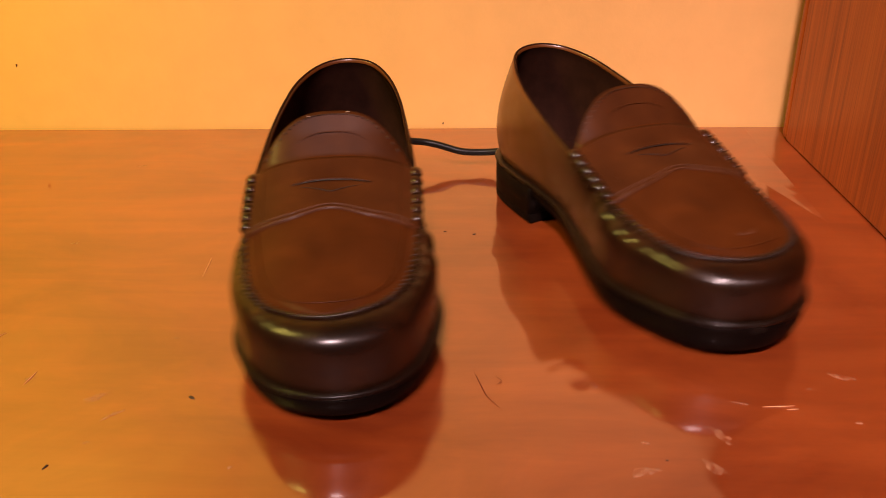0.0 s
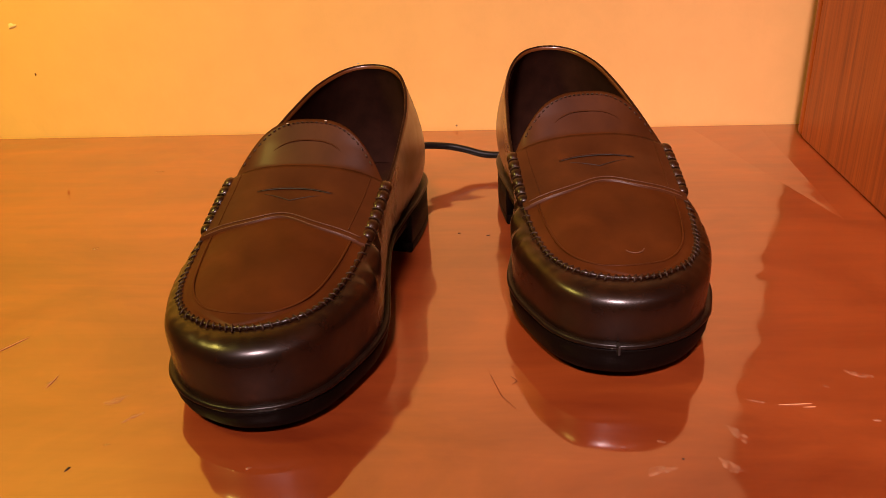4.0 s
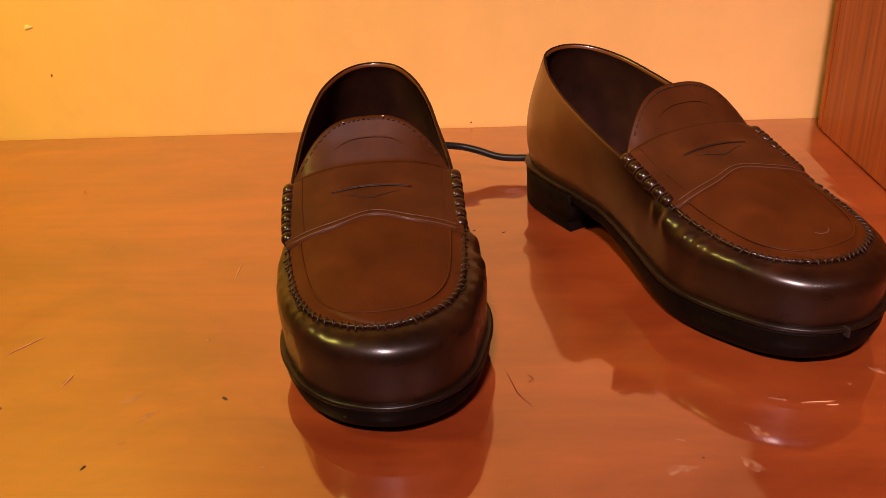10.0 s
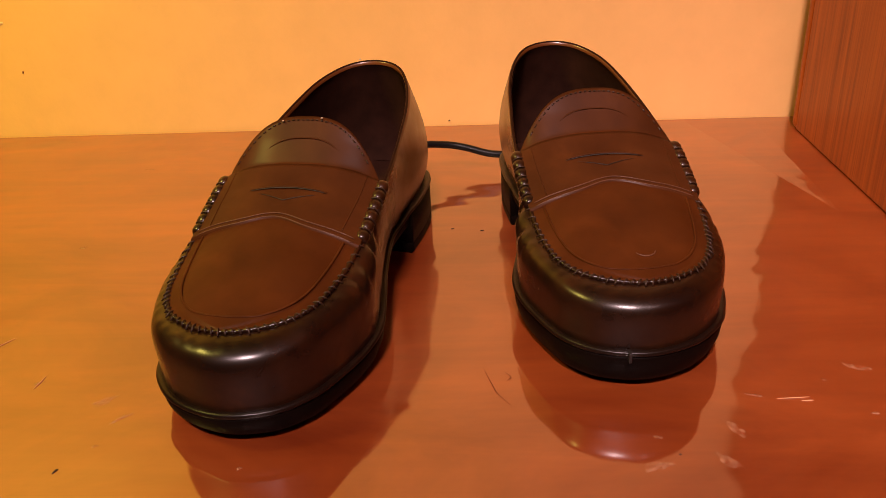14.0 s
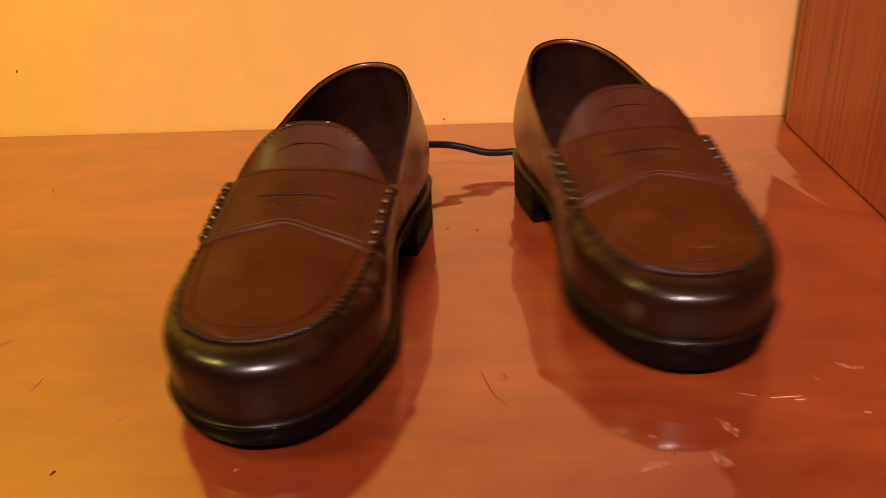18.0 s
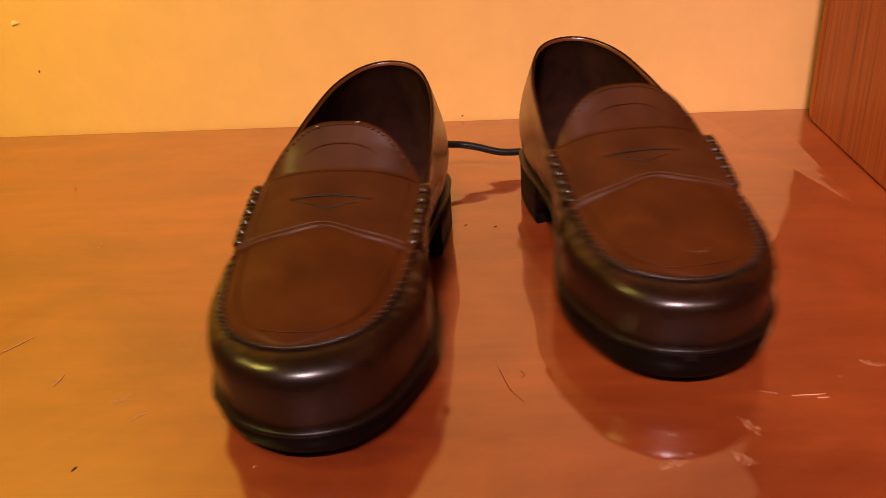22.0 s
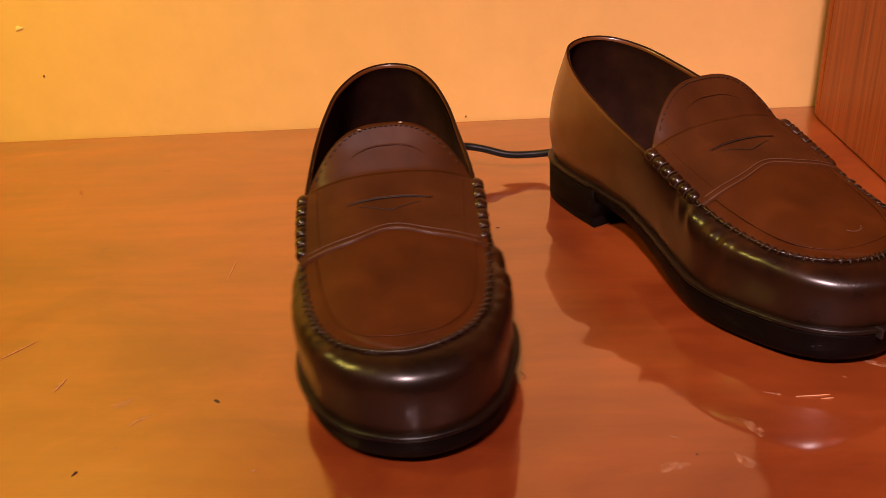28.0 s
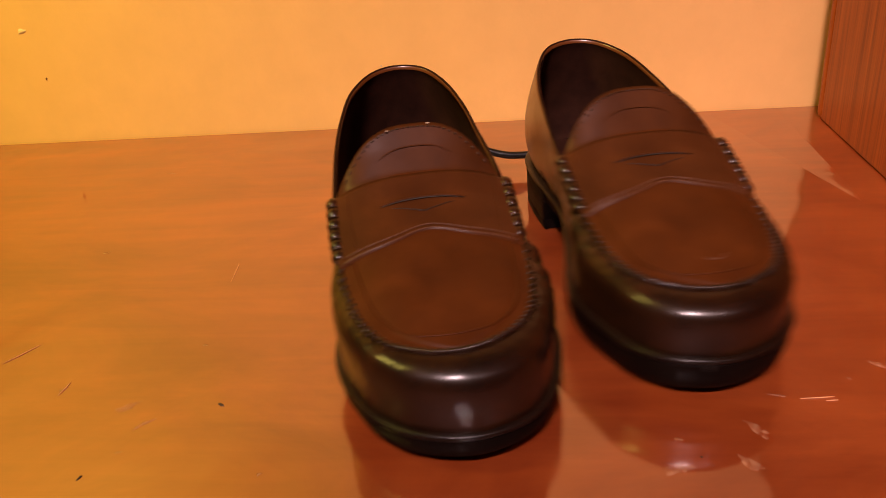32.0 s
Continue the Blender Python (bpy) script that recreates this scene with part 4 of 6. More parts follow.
        (16.2, pose(-0.3646, -0.2061, 0, 0, 0, -0.1)), (16.3, pose(-0.3560, -0.2060, 0, 0, 0, -9.5)), (16.4, pose(-0.3543, -0.2061, 0, 0, 0, -11.1)),
        (16.5, pose(-0.3549, -0.2063, 0, 0, 0, -10.3)), (16.6, pose(-0.3613, -0.2066, 0, 0, 0, -3.1)), (16.7, pose(-0.3687, -0.2072, 0, 0, 0, 5.4)),
        (16.8, pose(-0.3742, -0.2075, 0, 0, 0, 12.1)), (16.9, pose(-0.3771, -0.2078, 0, 0, 0, 15.7)), (17.0, pose(-0.3721, -0.2081, 0, 0, 0, 9.7)),
        (17.1, pose(-0.3649, -0.2075, 0, 0, 0, 1.6)), (17.2, pose(-0.3562, -0.2073, 0, 0, 0, -7.9)), (17.3, pose(-0.3538, -0.2073, 0, 0, 0, -10.4)),
        (17.4, pose(-0.3583, -0.2075, 0, 0, 0, -5.3)), (17.5, pose(-0.3654, -0.2078, 0, 0, 0, 2.7)), (17.6, pose(-0.3717, -0.2081, 0, 0, 0, 10.2)),
        (17.7, pose(-0.3764, -0.2083, 0, 0, 0, 15.9)), (17.8, pose(-0.3723, -0.2082, 0, 0, 0, 11.1)), (17.9, pose(-0.3657, -0.2080, 0, 0, 0, 3.5)),
        (18.0, pose(-0.3571, -0.2079, 0, 0, 0, -6.0)), (18.1, pose(-0.3529, -0.2077, 0, 0, 0, -10.4)), (18.2, pose(-0.3559, -0.2079, 0, 0, 0, -7.1)),
        (18.3, pose(-0.3629, -0.2082, 0, 0, 0, 0.8)), (18.4, pose(-0.3645, -0.2083, 0, 0, 0, 2.9)), (18.5, pose(-0.3647, -0.2083, 0, 0, 0, 3.1)),
        (18.6, pose(-0.3644, -0.2084, 0, 0, 0, 3.0)), (18.7, pose(-0.3643, -0.2085, 0, 0, 0, 2.9)), (18.8, pose(-0.3642, -0.2085, 0, 0, 0, 3.0)),
        (18.9, pose(-0.3638, -0.2085, 0, 0, 0, 2.7)), (19.0, pose(-0.3656, -0.2087, 0, 0, 0, 4.7)), (19.1, pose(-0.3698, -0.2094, 0, 0, 0, 9.6)),
        (19.2, pose(-0.3692, -0.2098, 0, 0, 0, 8.8)), (19.3, pose(-0.3642, -0.2102, 0, 0, 0, 2.9)), (19.4, pose(-0.3579, -0.2105, 0, 0, 0, -4.2)),
        (19.5, pose(-0.3538, -0.2108, 0, 0, 0, -8.9)), (19.6, pose(-0.3567, -0.2114, 0, 0, 0, -5.8)), (19.7, pose(-0.3627, -0.2122, 0, 0, 0, 0.8)),
        (19.8, pose(-0.3693, -0.2129, 0, 0, 0, 8.2)), (19.9, pose(-0.3761, -0.2136, 0, 0, 0, 16.3)), (20.0, pose(-0.3750, -0.2152, 0, 0, 0, 14.2)),
        (20.1, pose(-0.3689, -0.2139, 0, 0, 0, 7.7)), (20.2, pose(-0.3611, -0.2137, 0, 0, 0, -1.0)), (20.3, pose(-0.3550, -0.2135, 0, 0, 0, -7.6)),
        (20.4, pose(-0.3564, -0.2135, 0, 0, 0, -5.9)), (20.5, pose(-0.3621, -0.2137, 0, 0, 0, 0.5)), (20.6, pose(-0.3683, -0.2139, 0, 0, 0, 7.8)),
        (20.7, pose(-0.3736, -0.2141, 0, 0, 0, 14.2)), (20.8, pose(-0.3714, -0.2141, 0, 0, 0, 11.8)), (20.9, pose(-0.3658, -0.2139, 0, 0, 0, 5.4)),
        (21.0, pose(-0.3583, -0.2136, 0, 0, 0, -3.1)), (21.1, pose(-0.3535, -0.2135, 0, 0, 0, -8.2)), (21.2, pose(-0.3573, -0.2136, 0, 0, 0, -3.8)),
        (21.3, pose(-0.3637, -0.2139, 0, 0, 0, 3.6)), (21.4, pose(-0.3696, -0.2140, 0, 0, 0, 10.7)), (21.5, pose(-0.3745, -0.2142, 0, 0, 0, 16.7)),
        (21.6, pose(-0.3714, -0.2141, 0, 0, 0, 13.0)), (21.7, pose(-0.3651, -0.2139, 0, 0, 0, 5.8)), (21.8, pose(-0.3572, -0.2137, 0, 0, 0, -3.1)),
        (21.9, pose(-0.3536, -0.2136, 0, 0, 0, -6.9)), (22.0, pose(-0.3580, -0.2137, 0, 0, 0, -2.0)), (22.1, pose(-0.3648, -0.2139, 0, 0, 0, 6.0)),
        (22.2, pose(-0.3711, -0.2141, 0, 0, 0, 13.6)), (22.3, pose(-0.3751, -0.2142, 0, 0, 0, 18.7)), (22.4, pose(-0.3704, -0.2140, 0, 0, 0, 13.0)),
        (22.5, pose(-0.3634, -0.2139, 0, 0, 0, 5.0)), (22.6, pose(-0.3547, -0.2136, 0, 0, 0, -4.7)), (22.7, pose(-0.3539, -0.2135, 0, 0, 0, -5.5)),
        (22.8, pose(-0.3587, -0.2137, 0, 0, 0, 0.1)), (22.9, pose(-0.3651, -0.2140, 0, 0, 0, 7.6)), (23.0, pose(-0.3727, -0.2146, 0, 0, 0, 16.2)),
        (23.1, pose(-0.3740, -0.2145, 0, 0, 0, 18.6)), (23.2, pose(-0.3698, -0.2147, 0, 0, 0, 13.5)), (23.3, pose(-0.3636, -0.2147, 0, 0, 0, 6.3)),
        (23.4, pose(-0.3560, -0.2148, 0, 0, 0, -2.2)), (23.5, pose(-0.3546, -0.2151, 0, 0, 0, -3.8)), (23.6, pose(-0.3594, -0.2155, 0, 0, 0, 1.8)),
        (23.7, pose(-0.3653, -0.2158, 0, 0, 0, 8.7)), (23.8, pose(-0.3719, -0.2163, 0, 0, 0, 16.7)), (23.9, pose(-0.3738, -0.2166, 0, 0, 0, 19.1)),
        (24.0, pose(-0.3691, -0.2177, 0, 0, 0, 12.8)), (24.1, pose(-0.3620, -0.2167, 0, 0, 0, 5.3)), (24.2, pose(-0.3545, -0.2165, 0, 0, 0, -2.9)),
        (24.3, pose(-0.3539, -0.2165, 0, 0, 0, -3.4)), (24.4, pose(-0.3589, -0.2166, 0, 0, 0, 2.3)), (24.5, pose(-0.3651, -0.2168, 0, 0, 0, 9.9)),
        (24.6, pose(-0.3669, -0.2169, 0, 0, 0, 12.3)), (24.7, pose(-0.3683, -0.2170, 0, 0, 0, 14.1)), (24.8, pose(-0.3632, -0.2169, 0, 0, 0, 8.4)),
        (24.9, pose(-0.3545, -0.2166, 0, 0, 0, -1.5)), (25.0, pose(-0.3504, -0.2165, 0, 0, 0, -5.8)), (25.1, pose(-0.3540, -0.2167, 0, 0, 0, -1.5)),
        (25.2, pose(-0.3620, -0.2170, 0, 0, 0, 7.9)), (25.3, pose(-0.3674, -0.2171, 0, 0, 0, 14.5)), (25.4, pose(-0.3660, -0.2171, 0, 0, 0, 13.1)),
        (25.5, pose(-0.3586, -0.2169, 0, 0, 0, 4.6)), (25.6, pose(-0.3510, -0.2168, 0, 0, 0, -3.8)), (25.7, pose(-0.3495, -0.2168, 0, 0, 0, -5.3)),
        (25.8, pose(-0.3553, -0.2169, 0, 0, 0, 1.4)), (25.9, pose(-0.3630, -0.2171, 0, 0, 0, 10.7)), (26.0, pose(-0.3663, -0.2173, 0, 0, 0, 15.0)),
        (26.1, pose(-0.3626, -0.2172, 0, 0, 0, 10.7)), (26.2, pose(-0.3552, -0.2171, 0, 0, 0, 2.2)), (26.3, pose(-0.3526, -0.2170, 0, 0, 0, -0.5)),
        (26.4, pose(-0.3568, -0.2171, 0, 0, 0, 4.6)), (26.5, pose(-0.3598, -0.2173, 0, 0, 0, 8.3)), (26.6, pose(-0.3562, -0.2172, 0, 0, 0, 4.4)),
        (26.7, pose(-0.3557, -0.2172, 0, 0, 0, 4.0)), (26.8, pose(-0.3551, -0.2172, 0, 0, 0, 3.6)), (26.9, pose(-0.3510, -0.2171, 0, 0, 0, -0.9)),
        (27.0, pose(-0.3475, -0.2174, 0, 0, 0, -4.5)), (27.1, pose(-0.3480, -0.2171, 0, 0, 0, -4.2)), (27.2, pose(-0.3479, -0.2172, 0, 0, 0, -4.3)),
        (27.3, pose(-0.3519, -0.2173, 0, 0, 0, 0.3)), (27.4, pose(-0.3580, -0.2175, 0, 0, 0, 7.1)), (27.5, pose(-0.3592, -0.2176, 0, 0, 0, 8.6)),
        (27.6, pose(-0.3597, -0.2177, 0, 0, 0, 9.1)), (27.7, pose(-0.3619, -0.2179, 0, 0, 0, 11.7)), (27.8, pose(-0.3649, -0.2180, 0, 0, 0, 15.2)),
        (27.9, pose(-0.3636, -0.2180, 0, 0, 0, 13.6)), (28.0, pose(-0.3610, -0.2182, 0, 0, 0, 10.0)), (28.1, pose(-0.3554, -0.2176, 0, 0, 0, 4.1)),
        (28.2, pose(-0.3507, -0.2174, 0, 0, 0, -1.0)), (28.3, pose(-0.3530, -0.2173, 0, 0, 0, 1.6)), (28.4, pose(-0.3581, -0.2173, 0, 0, 0, 7.8)),
        (28.5, pose(-0.3642, -0.2174, 0, 0, 0, 15.2)), (28.6, pose(-0.3694, -0.2172, 0, 0, 0, 21.8)), (28.7, pose(-0.3666, -0.2171, 0, 0, 0, 18.6)),
        (28.8, pose(-0.3632, -0.2168, 0, 0, 0, 14.7)), (28.9, pose(-0.3617, -0.2167, 0, 0, 0, 13.0)), (29.0, pose(-0.3616, -0.2165, 0, 0, 0, 13.1)),
        (29.1, pose(-0.3610, -0.2164, 0, 0, 0, 12.6)), (29.2, pose(-0.3609, -0.2163, 0, 0, 0, 12.6)), (29.3, pose(-0.3608, -0.2161, 0, 0, 0, 12.7)),
        (29.4, pose(-0.3605, -0.2159, 0, 0, 0, 12.5)), (29.5, pose(-0.3602, -0.2158, 0, 0, 0, 12.4)), (29.6, pose(-0.3599, -0.2157, 0, 0, 0, 12.2)),
        (29.7, pose(-0.3586, -0.2155, 0, 0, 0, 10.9)), (29.8, pose(-0.3571, -0.2153, 0, 0, 0, 9.2)), (29.9, pose(-0.3569, -0.2151, 0, 0, 0, 9.3)),
        (30.0, pose(-0.3556, -0.2141, 0, 0, 0, 8.5)), (30.1, pose(-0.3565, -0.2152, 0, 0, 0, 9.0)), (30.2, pose(-0.3563, -0.2154, 0, 0, 0, 8.9)),
        (30.3, pose(-0.3562, -0.2156, 0, 0, 0, 8.8)), (30.4, pose(-0.3561, -0.2158, 0, 0, 0, 8.8)), (30.5, pose(-0.3560, -0.2160, 0, 0, 0, 8.7)),
        (30.6, pose(-0.3587, -0.2162, 0, 0, 0, 12.0)), (30.7, pose(-0.3625, -0.2165, 0, 0, 0, 16.5)), (30.8, pose(-0.3622, -0.2167, 0, 0, 0, 16.3)),
        (30.9, pose(-0.3622, -0.2169, 0, 0, 0, 16.4)), (31.0, pose(-0.3619, -0.2171, 0, 0, 0, 16.1)), (31.1, pose(-0.3618, -0.2173, 0, 0, 0, 16.0)),
        (31.2, pose(-0.3612, -0.2175, 0, 0, 0, 15.4)), (31.3, pose(-0.3616, -0.2176, 0, 0, 0, 16.2)), (31.4, pose(-0.3630, -0.2178, 0, 0, 0, 18.1)),
        (31.5, pose(-0.3650, -0.2175, 0, 0, 0, 21.5)), (31.6, pose(-0.3610, -0.2182, 0, 0, 0, 16.3)), (31.7, pose(-0.3564, -0.2184, 0, 0, 0, 11.4)),
        (31.8, pose(-0.3545, -0.2185, 0, 0, 0, 9.6)), (31.9, pose(-0.3541, -0.2188, 0, 0, 0, 9.7)), (32.0, pose(-0.3557, -0.2186, 0, 0, 0, 13.5)),
    ])
    walk(loafer_right, [
        (0.0, pose(-0.2351, -0.1428, 0, 0, 0, 23.6)), (0.1, pose(-0.2349, -0.1422, 0, 0, 0, 12.7)), (0.2, pose(-0.2348, -0.1404, 0, 0, 0, 6.3)),
        (0.3, pose(-0.2348, -0.1429, 0, 0, 0, 10.5)), (0.4, pose(-0.2347, -0.1466, 0, 0, 0, 20.1)), (0.5, pose(-0.2339, -0.1485, 0, 0, 0, 29.5)),
        (0.6, pose(-0.2340, -0.1493, 0, 0, 0, 28.5)), (0.7, pose(-0.2344, -0.1488, 0, 0, 0, 19.5)), (0.8, pose(-0.2344, -0.1466, 0, 0, 0, 10.1)),
        (0.9, pose(-0.2342, -0.1459, 0, 0, 0, 6.8)), (1.0, pose(-0.2343, -0.1492, 0, 0, 0, 12.6)), (1.1, pose(-0.2341, -0.1514, 0, 0, 0, 23.0)),
        (1.2, pose(-0.2331, -0.1515, 0, 0, 0, 30.2)), (1.3, pose(-0.2337, -0.1514, 0, 0, 0, 27.5)), (1.4, pose(-0.2339, -0.1491, 0, 0, 0, 17.4)),
        (1.5, pose(-0.2337, -0.1455, 0, 0, 0, 8.0)), (1.6, pose(-0.2336, -0.1452, 0, 0, 0, 8.2)), (1.7, pose(-0.2336, -0.1480, 0, 0, 0, 17.1)),
        (1.8, pose(-0.2334, -0.1479, 0, 0, 0, 18.1)), (1.9, pose(-0.2333, -0.1475, 0, 0, 0, 17.7)), (2.0, pose(-0.2331, -0.1462, 0, 0, 0, 17.4)),
        (2.1, pose(-0.2333, -0.1482, 0, 0, 0, 21.4)), (2.2, pose(-0.2328, -0.1493, 0, 0, 0, 28.8)), (2.3, pose(-0.2328, -0.1495, 0, 0, 0, 29.3)),
        (2.4, pose(-0.2329, -0.1496, 0, 0, 0, 28.9)), (2.5, pose(-0.2336, -0.1496, 0, 0, 0, 24.5)), (2.6, pose(-0.2337, -0.1487, 0, 0, 0, 19.2)),
        (2.7, pose(-0.2339, -0.1472, 0, 0, 0, 13.1)), (2.8, pose(-0.2341, -0.1486, 0, 0, 0, 17.4)), (2.9, pose(-0.2338, -0.1507, 0, 0, 0, 28.0)),
        (3.0, pose(-0.2332, -0.1504, 0, 0, 0, 31.5)), (3.1, pose(-0.2342, -0.1511, 0, 0, 0, 27.9)), (3.2, pose(-0.2347, -0.1494, 0, 0, 0, 16.7)),
        (3.3, pose(-0.2349, -0.1466, 0, 0, 0, 8.2)), (3.4, pose(-0.2350, -0.1476, 0, 0, 0, 10.0)), (3.5, pose(-0.2352, -0.1510, 0, 0, 0, 20.7)),
        (3.6, pose(-0.2345, -0.1519, 0, 0, 0, 29.6)), (3.7, pose(-0.2344, -0.1520, 0, 0, 0, 30.8)), (3.8, pose(-0.2357, -0.1523, 0, 0, 0, 24.8)),
        (3.9, pose(-0.2358, -0.1496, 0, 0, 0, 12.8)), (4.0, pose(-0.2360, -0.1478, 0, 0, 0, 7.3)), (4.1, pose(-0.2361, -0.1501, 0, 0, 0, 12.7)),
        (4.2, pose(-0.2364, -0.1529, 0, 0, 0, 23.0)), (4.3, pose(-0.2366, -0.1533, 0, 0, 0, 24.9)), (4.4, pose(-0.2366, -0.1518, 0, 0, 0, 16.3)),
        (4.5, pose(-0.2368, -0.1500, 0, 0, 0, 10.0)), (4.6, pose(-0.2369, -0.1502, 0, 0, 0, 10.2)), (4.7, pose(-0.2371, -0.1496, 0, 0, 0, 7.9)),
        (4.8, pose(-0.2371, -0.1476, 0, 0, 0, 2.8)), (4.9, pose(-0.2372, -0.1472, 0, 0, 0, 1.6)), (5.0, pose(-0.2380, -0.1477, 0, 0, 0, 1.6)),
        (5.1, pose(-0.2371, -0.1488, 0, 0, 0, 3.3)), (5.2, pose(-0.2369, -0.1522, 0, 0, 0, 10.9)), (5.3, pose(-0.2365, -0.1552, 0, 0, 0, 20.6)),
        (5.4, pose(-0.2361, -0.1557, 0, 0, 0, 21.5)), (5.5, pose(-0.2358, -0.1560, 0, 0, 0, 21.0)), (5.6, pose(-0.2355, -0.1572, 0, 0, 0, 26.1)),
        (5.7, pose(-0.2339, -0.1580, 0, 0, 0, 31.1)), (5.8, pose(-0.2325, -0.1599, 0, 0, 0, 36.2)), (5.9, pose(-0.2299, -0.1588, 0, 0, 0, 28.3)),
        (6.0, pose(-0.2246, -0.1541, 0, 0, 0, 19.4)), (6.1, pose(-0.2270, -0.1505, 0, 0, 0, 8.7)), (6.2, pose(-0.2279, -0.1463, 0, 0, 0, 1.5)),
        (6.3, pose(-0.2290, -0.1460, 0, 0, 0, 2.4)), (6.4, pose(-0.2296, -0.1491, 0, 0, 0, 10.0)), (6.5, pose(-0.2300, -0.1527, 0, 0, 0, 20.6)),
        (6.6, pose(-0.2288, -0.1523, 0, 0, 0, 33.7)), (6.7, pose(-0.2295, -0.1538, 0, 0, 0, 31.1)), (6.8, pose(-0.2313, -0.1543, 0, 0, 0, 19.0)),
        (6.9, pose(-0.2317, -0.1519, 0, 0, 0, 8.2)), (7.0, pose(-0.2319, -0.1498, 0, 0, 0, 0.7)), (7.1, pose(-0.2320, -0.1502, 0, 0, 0, 2.9)),
        (7.2, pose(-0.2319, -0.1530, 0, 0, 0, 10.6)), (7.3, pose(-0.2317, -0.1536, 0, 0, 0, 13.4)), (7.4, pose(-0.2314, -0.1533, 0, 0, 0, 12.9)),
        (7.5, pose(-0.2313, -0.1537, 0, 0, 0, 15.2)), (7.6, pose(-0.2312, -0.1549, 0, 0, 0, 22.6)), (7.7, pose(-0.2309, -0.1549, 0, 0, 0, 25.0)),
        (7.8, pose(-0.2307, -0.1534, 0, 0, 0, 16.4)), (7.9, pose(-0.2304, -0.1504, 0, 0, 0, 7.3)), (8.0, pose(-0.2301, -0.1478, 0, 0, 0, 1.7)),
        (8.1, pose(-0.2299, -0.1478, 0, 0, 0, 2.2)), (8.2, pose(-0.2299, -0.1482, 0, 0, 0, 3.4)), (8.3, pose(-0.2298, -0.1504, 0, 0, 0, 9.8)),
        (8.4, pose(-0.2297, -0.1529, 0, 0, 0, 20.9)), (8.5, pose(-0.2289, -0.1531, 0, 0, 0, 27.1)), (8.6, pose(-0.2287, -0.1529, 0, 0, 0, 27.1)),
        (8.7, pose(-0.2288, -0.1528, 0, 0, 0, 26.0)), (8.8, pose(-0.2291, -0.1521, 0, 0, 0, 21.2)), (8.9, pose(-0.2288, -0.1502, 0, 0, 0, 13.3)),
        (9.0, pose(-0.2279, -0.1489, 0, 0, 0, 12.6)), (9.1, pose(-0.2293, -0.1503, 0, 0, 0, 11.7)), (9.2, pose(-0.2300, -0.1495, 0, 0, 0, 6.6)),
        (9.3, pose(-0.2306, -0.1491, 0, 0, 0, 3.5)), (9.4, pose(-0.2313, -0.1502, 0, 0, 0, 4.0)), (9.5, pose(-0.2321, -0.1522, 0, 0, 0, 6.9)),
        (9.6, pose(-0.2329, -0.1557, 0, 0, 0, 15.1)), (9.7, pose(-0.2336, -0.1576, 0, 0, 0, 20.2)), (9.8, pose(-0.2343, -0.1586, 0, 0, 0, 20.0)),
        (9.9, pose(-0.2352, -0.1599, 0, 0, 0, 22.6)), (10.0, pose(-0.2361, -0.1618, 0, 0, 0, 28.4)), (10.1, pose(-0.2354, -0.1609, 0, 0, 0, 26.8)),
        (10.2, pose(-0.2356, -0.1611, 0, 0, 0, 26.8)), (10.3, pose(-0.2358, -0.1612, 0, 0, 0, 26.8)), (10.4, pose(-0.2360, -0.1613, 0, 0, 0, 26.8)),
        (10.5, pose(-0.2362, -0.1614, 0, 0, 0, 26.4)), (10.6, pose(-0.2364, -0.1615, 0, 0, 0, 26.3)), (10.7, pose(-0.2366, -0.1616, 0, 0, 0, 26.0)),
        (10.8, pose(-0.2368, -0.1617, 0, 0, 0, 25.8)), (10.9, pose(-0.2373, -0.1618, 0, 0, 0, 24.3)), (11.0, pose(-0.2374, -0.1602, 0, 0, 0, 15.5)),
        (11.1, pose(-0.2376, -0.1576, 0, 0, 0, 7.1)), (11.2, pose(-0.2375, -0.1549, 0, 0, 0, 0.7)), (11.3, pose(-0.2377, -0.1560, 0, 0, 0, 2.7)),
        (11.4, pose(-0.2381, -0.1590, 0, 0, 0, 10.1)), (11.5, pose(-0.2382, -0.1619, 0, 0, 0, 21.4)), (11.6, pose(-0.2370, -0.1617, 0, 0, 0, 31.0)),
        (11.7, pose(-0.2377, -0.1624, 0, 0, 0, 28.7)), (11.8, pose(-0.2387, -0.1619, 0, 0, 0, 19.2)), (11.9, pose(-0.2389, -0.1588, 0, 0, 0, 8.3)),
        (12.0, pose(-0.2412, -0.1573, 0, 0, 0, 1.4)), (12.1, pose(-0.2385, -0.1571, 0, 0, 0, 3.4)), (12.2, pose(-0.2381, -0.1604, 0, 0, 0, 11.8)),
        (12.3, pose(-0.2378, -0.1632, 0, 0, 0, 23.8)), (12.4, pose(-0.2366, -0.1633, 0, 0, 0, 28.1)), (12.5, pose(-0.2366, -0.1637, 0, 0, 0, 26.4)),
        (12.6, pose(-0.2365, -0.1628, 0, 0, 0, 18.8)), (12.7, pose(-0.2358, -0.1599, 0, 0, 0, 8.7)), (12.8, pose(-0.2348, -0.1575, 0, 0, 0, 3.1)),
        (12.9, pose(-0.2339, -0.1595, 0, 0, 0, 7.6)), (13.0, pose(-0.2344, -0.1645, 0, 0, 0, 17.5)), (13.1, pose(-0.2330, -0.1646, 0, 0, 0, 26.4)),
        (13.2, pose(-0.2319, -0.1641, 0, 0, 0, 28.8)), (13.3, pose(-0.2326, -0.1639, 0, 0, 0, 25.4)), (13.4, pose(-0.2321, -0.1628, 0, 0, 0, 19.8)),
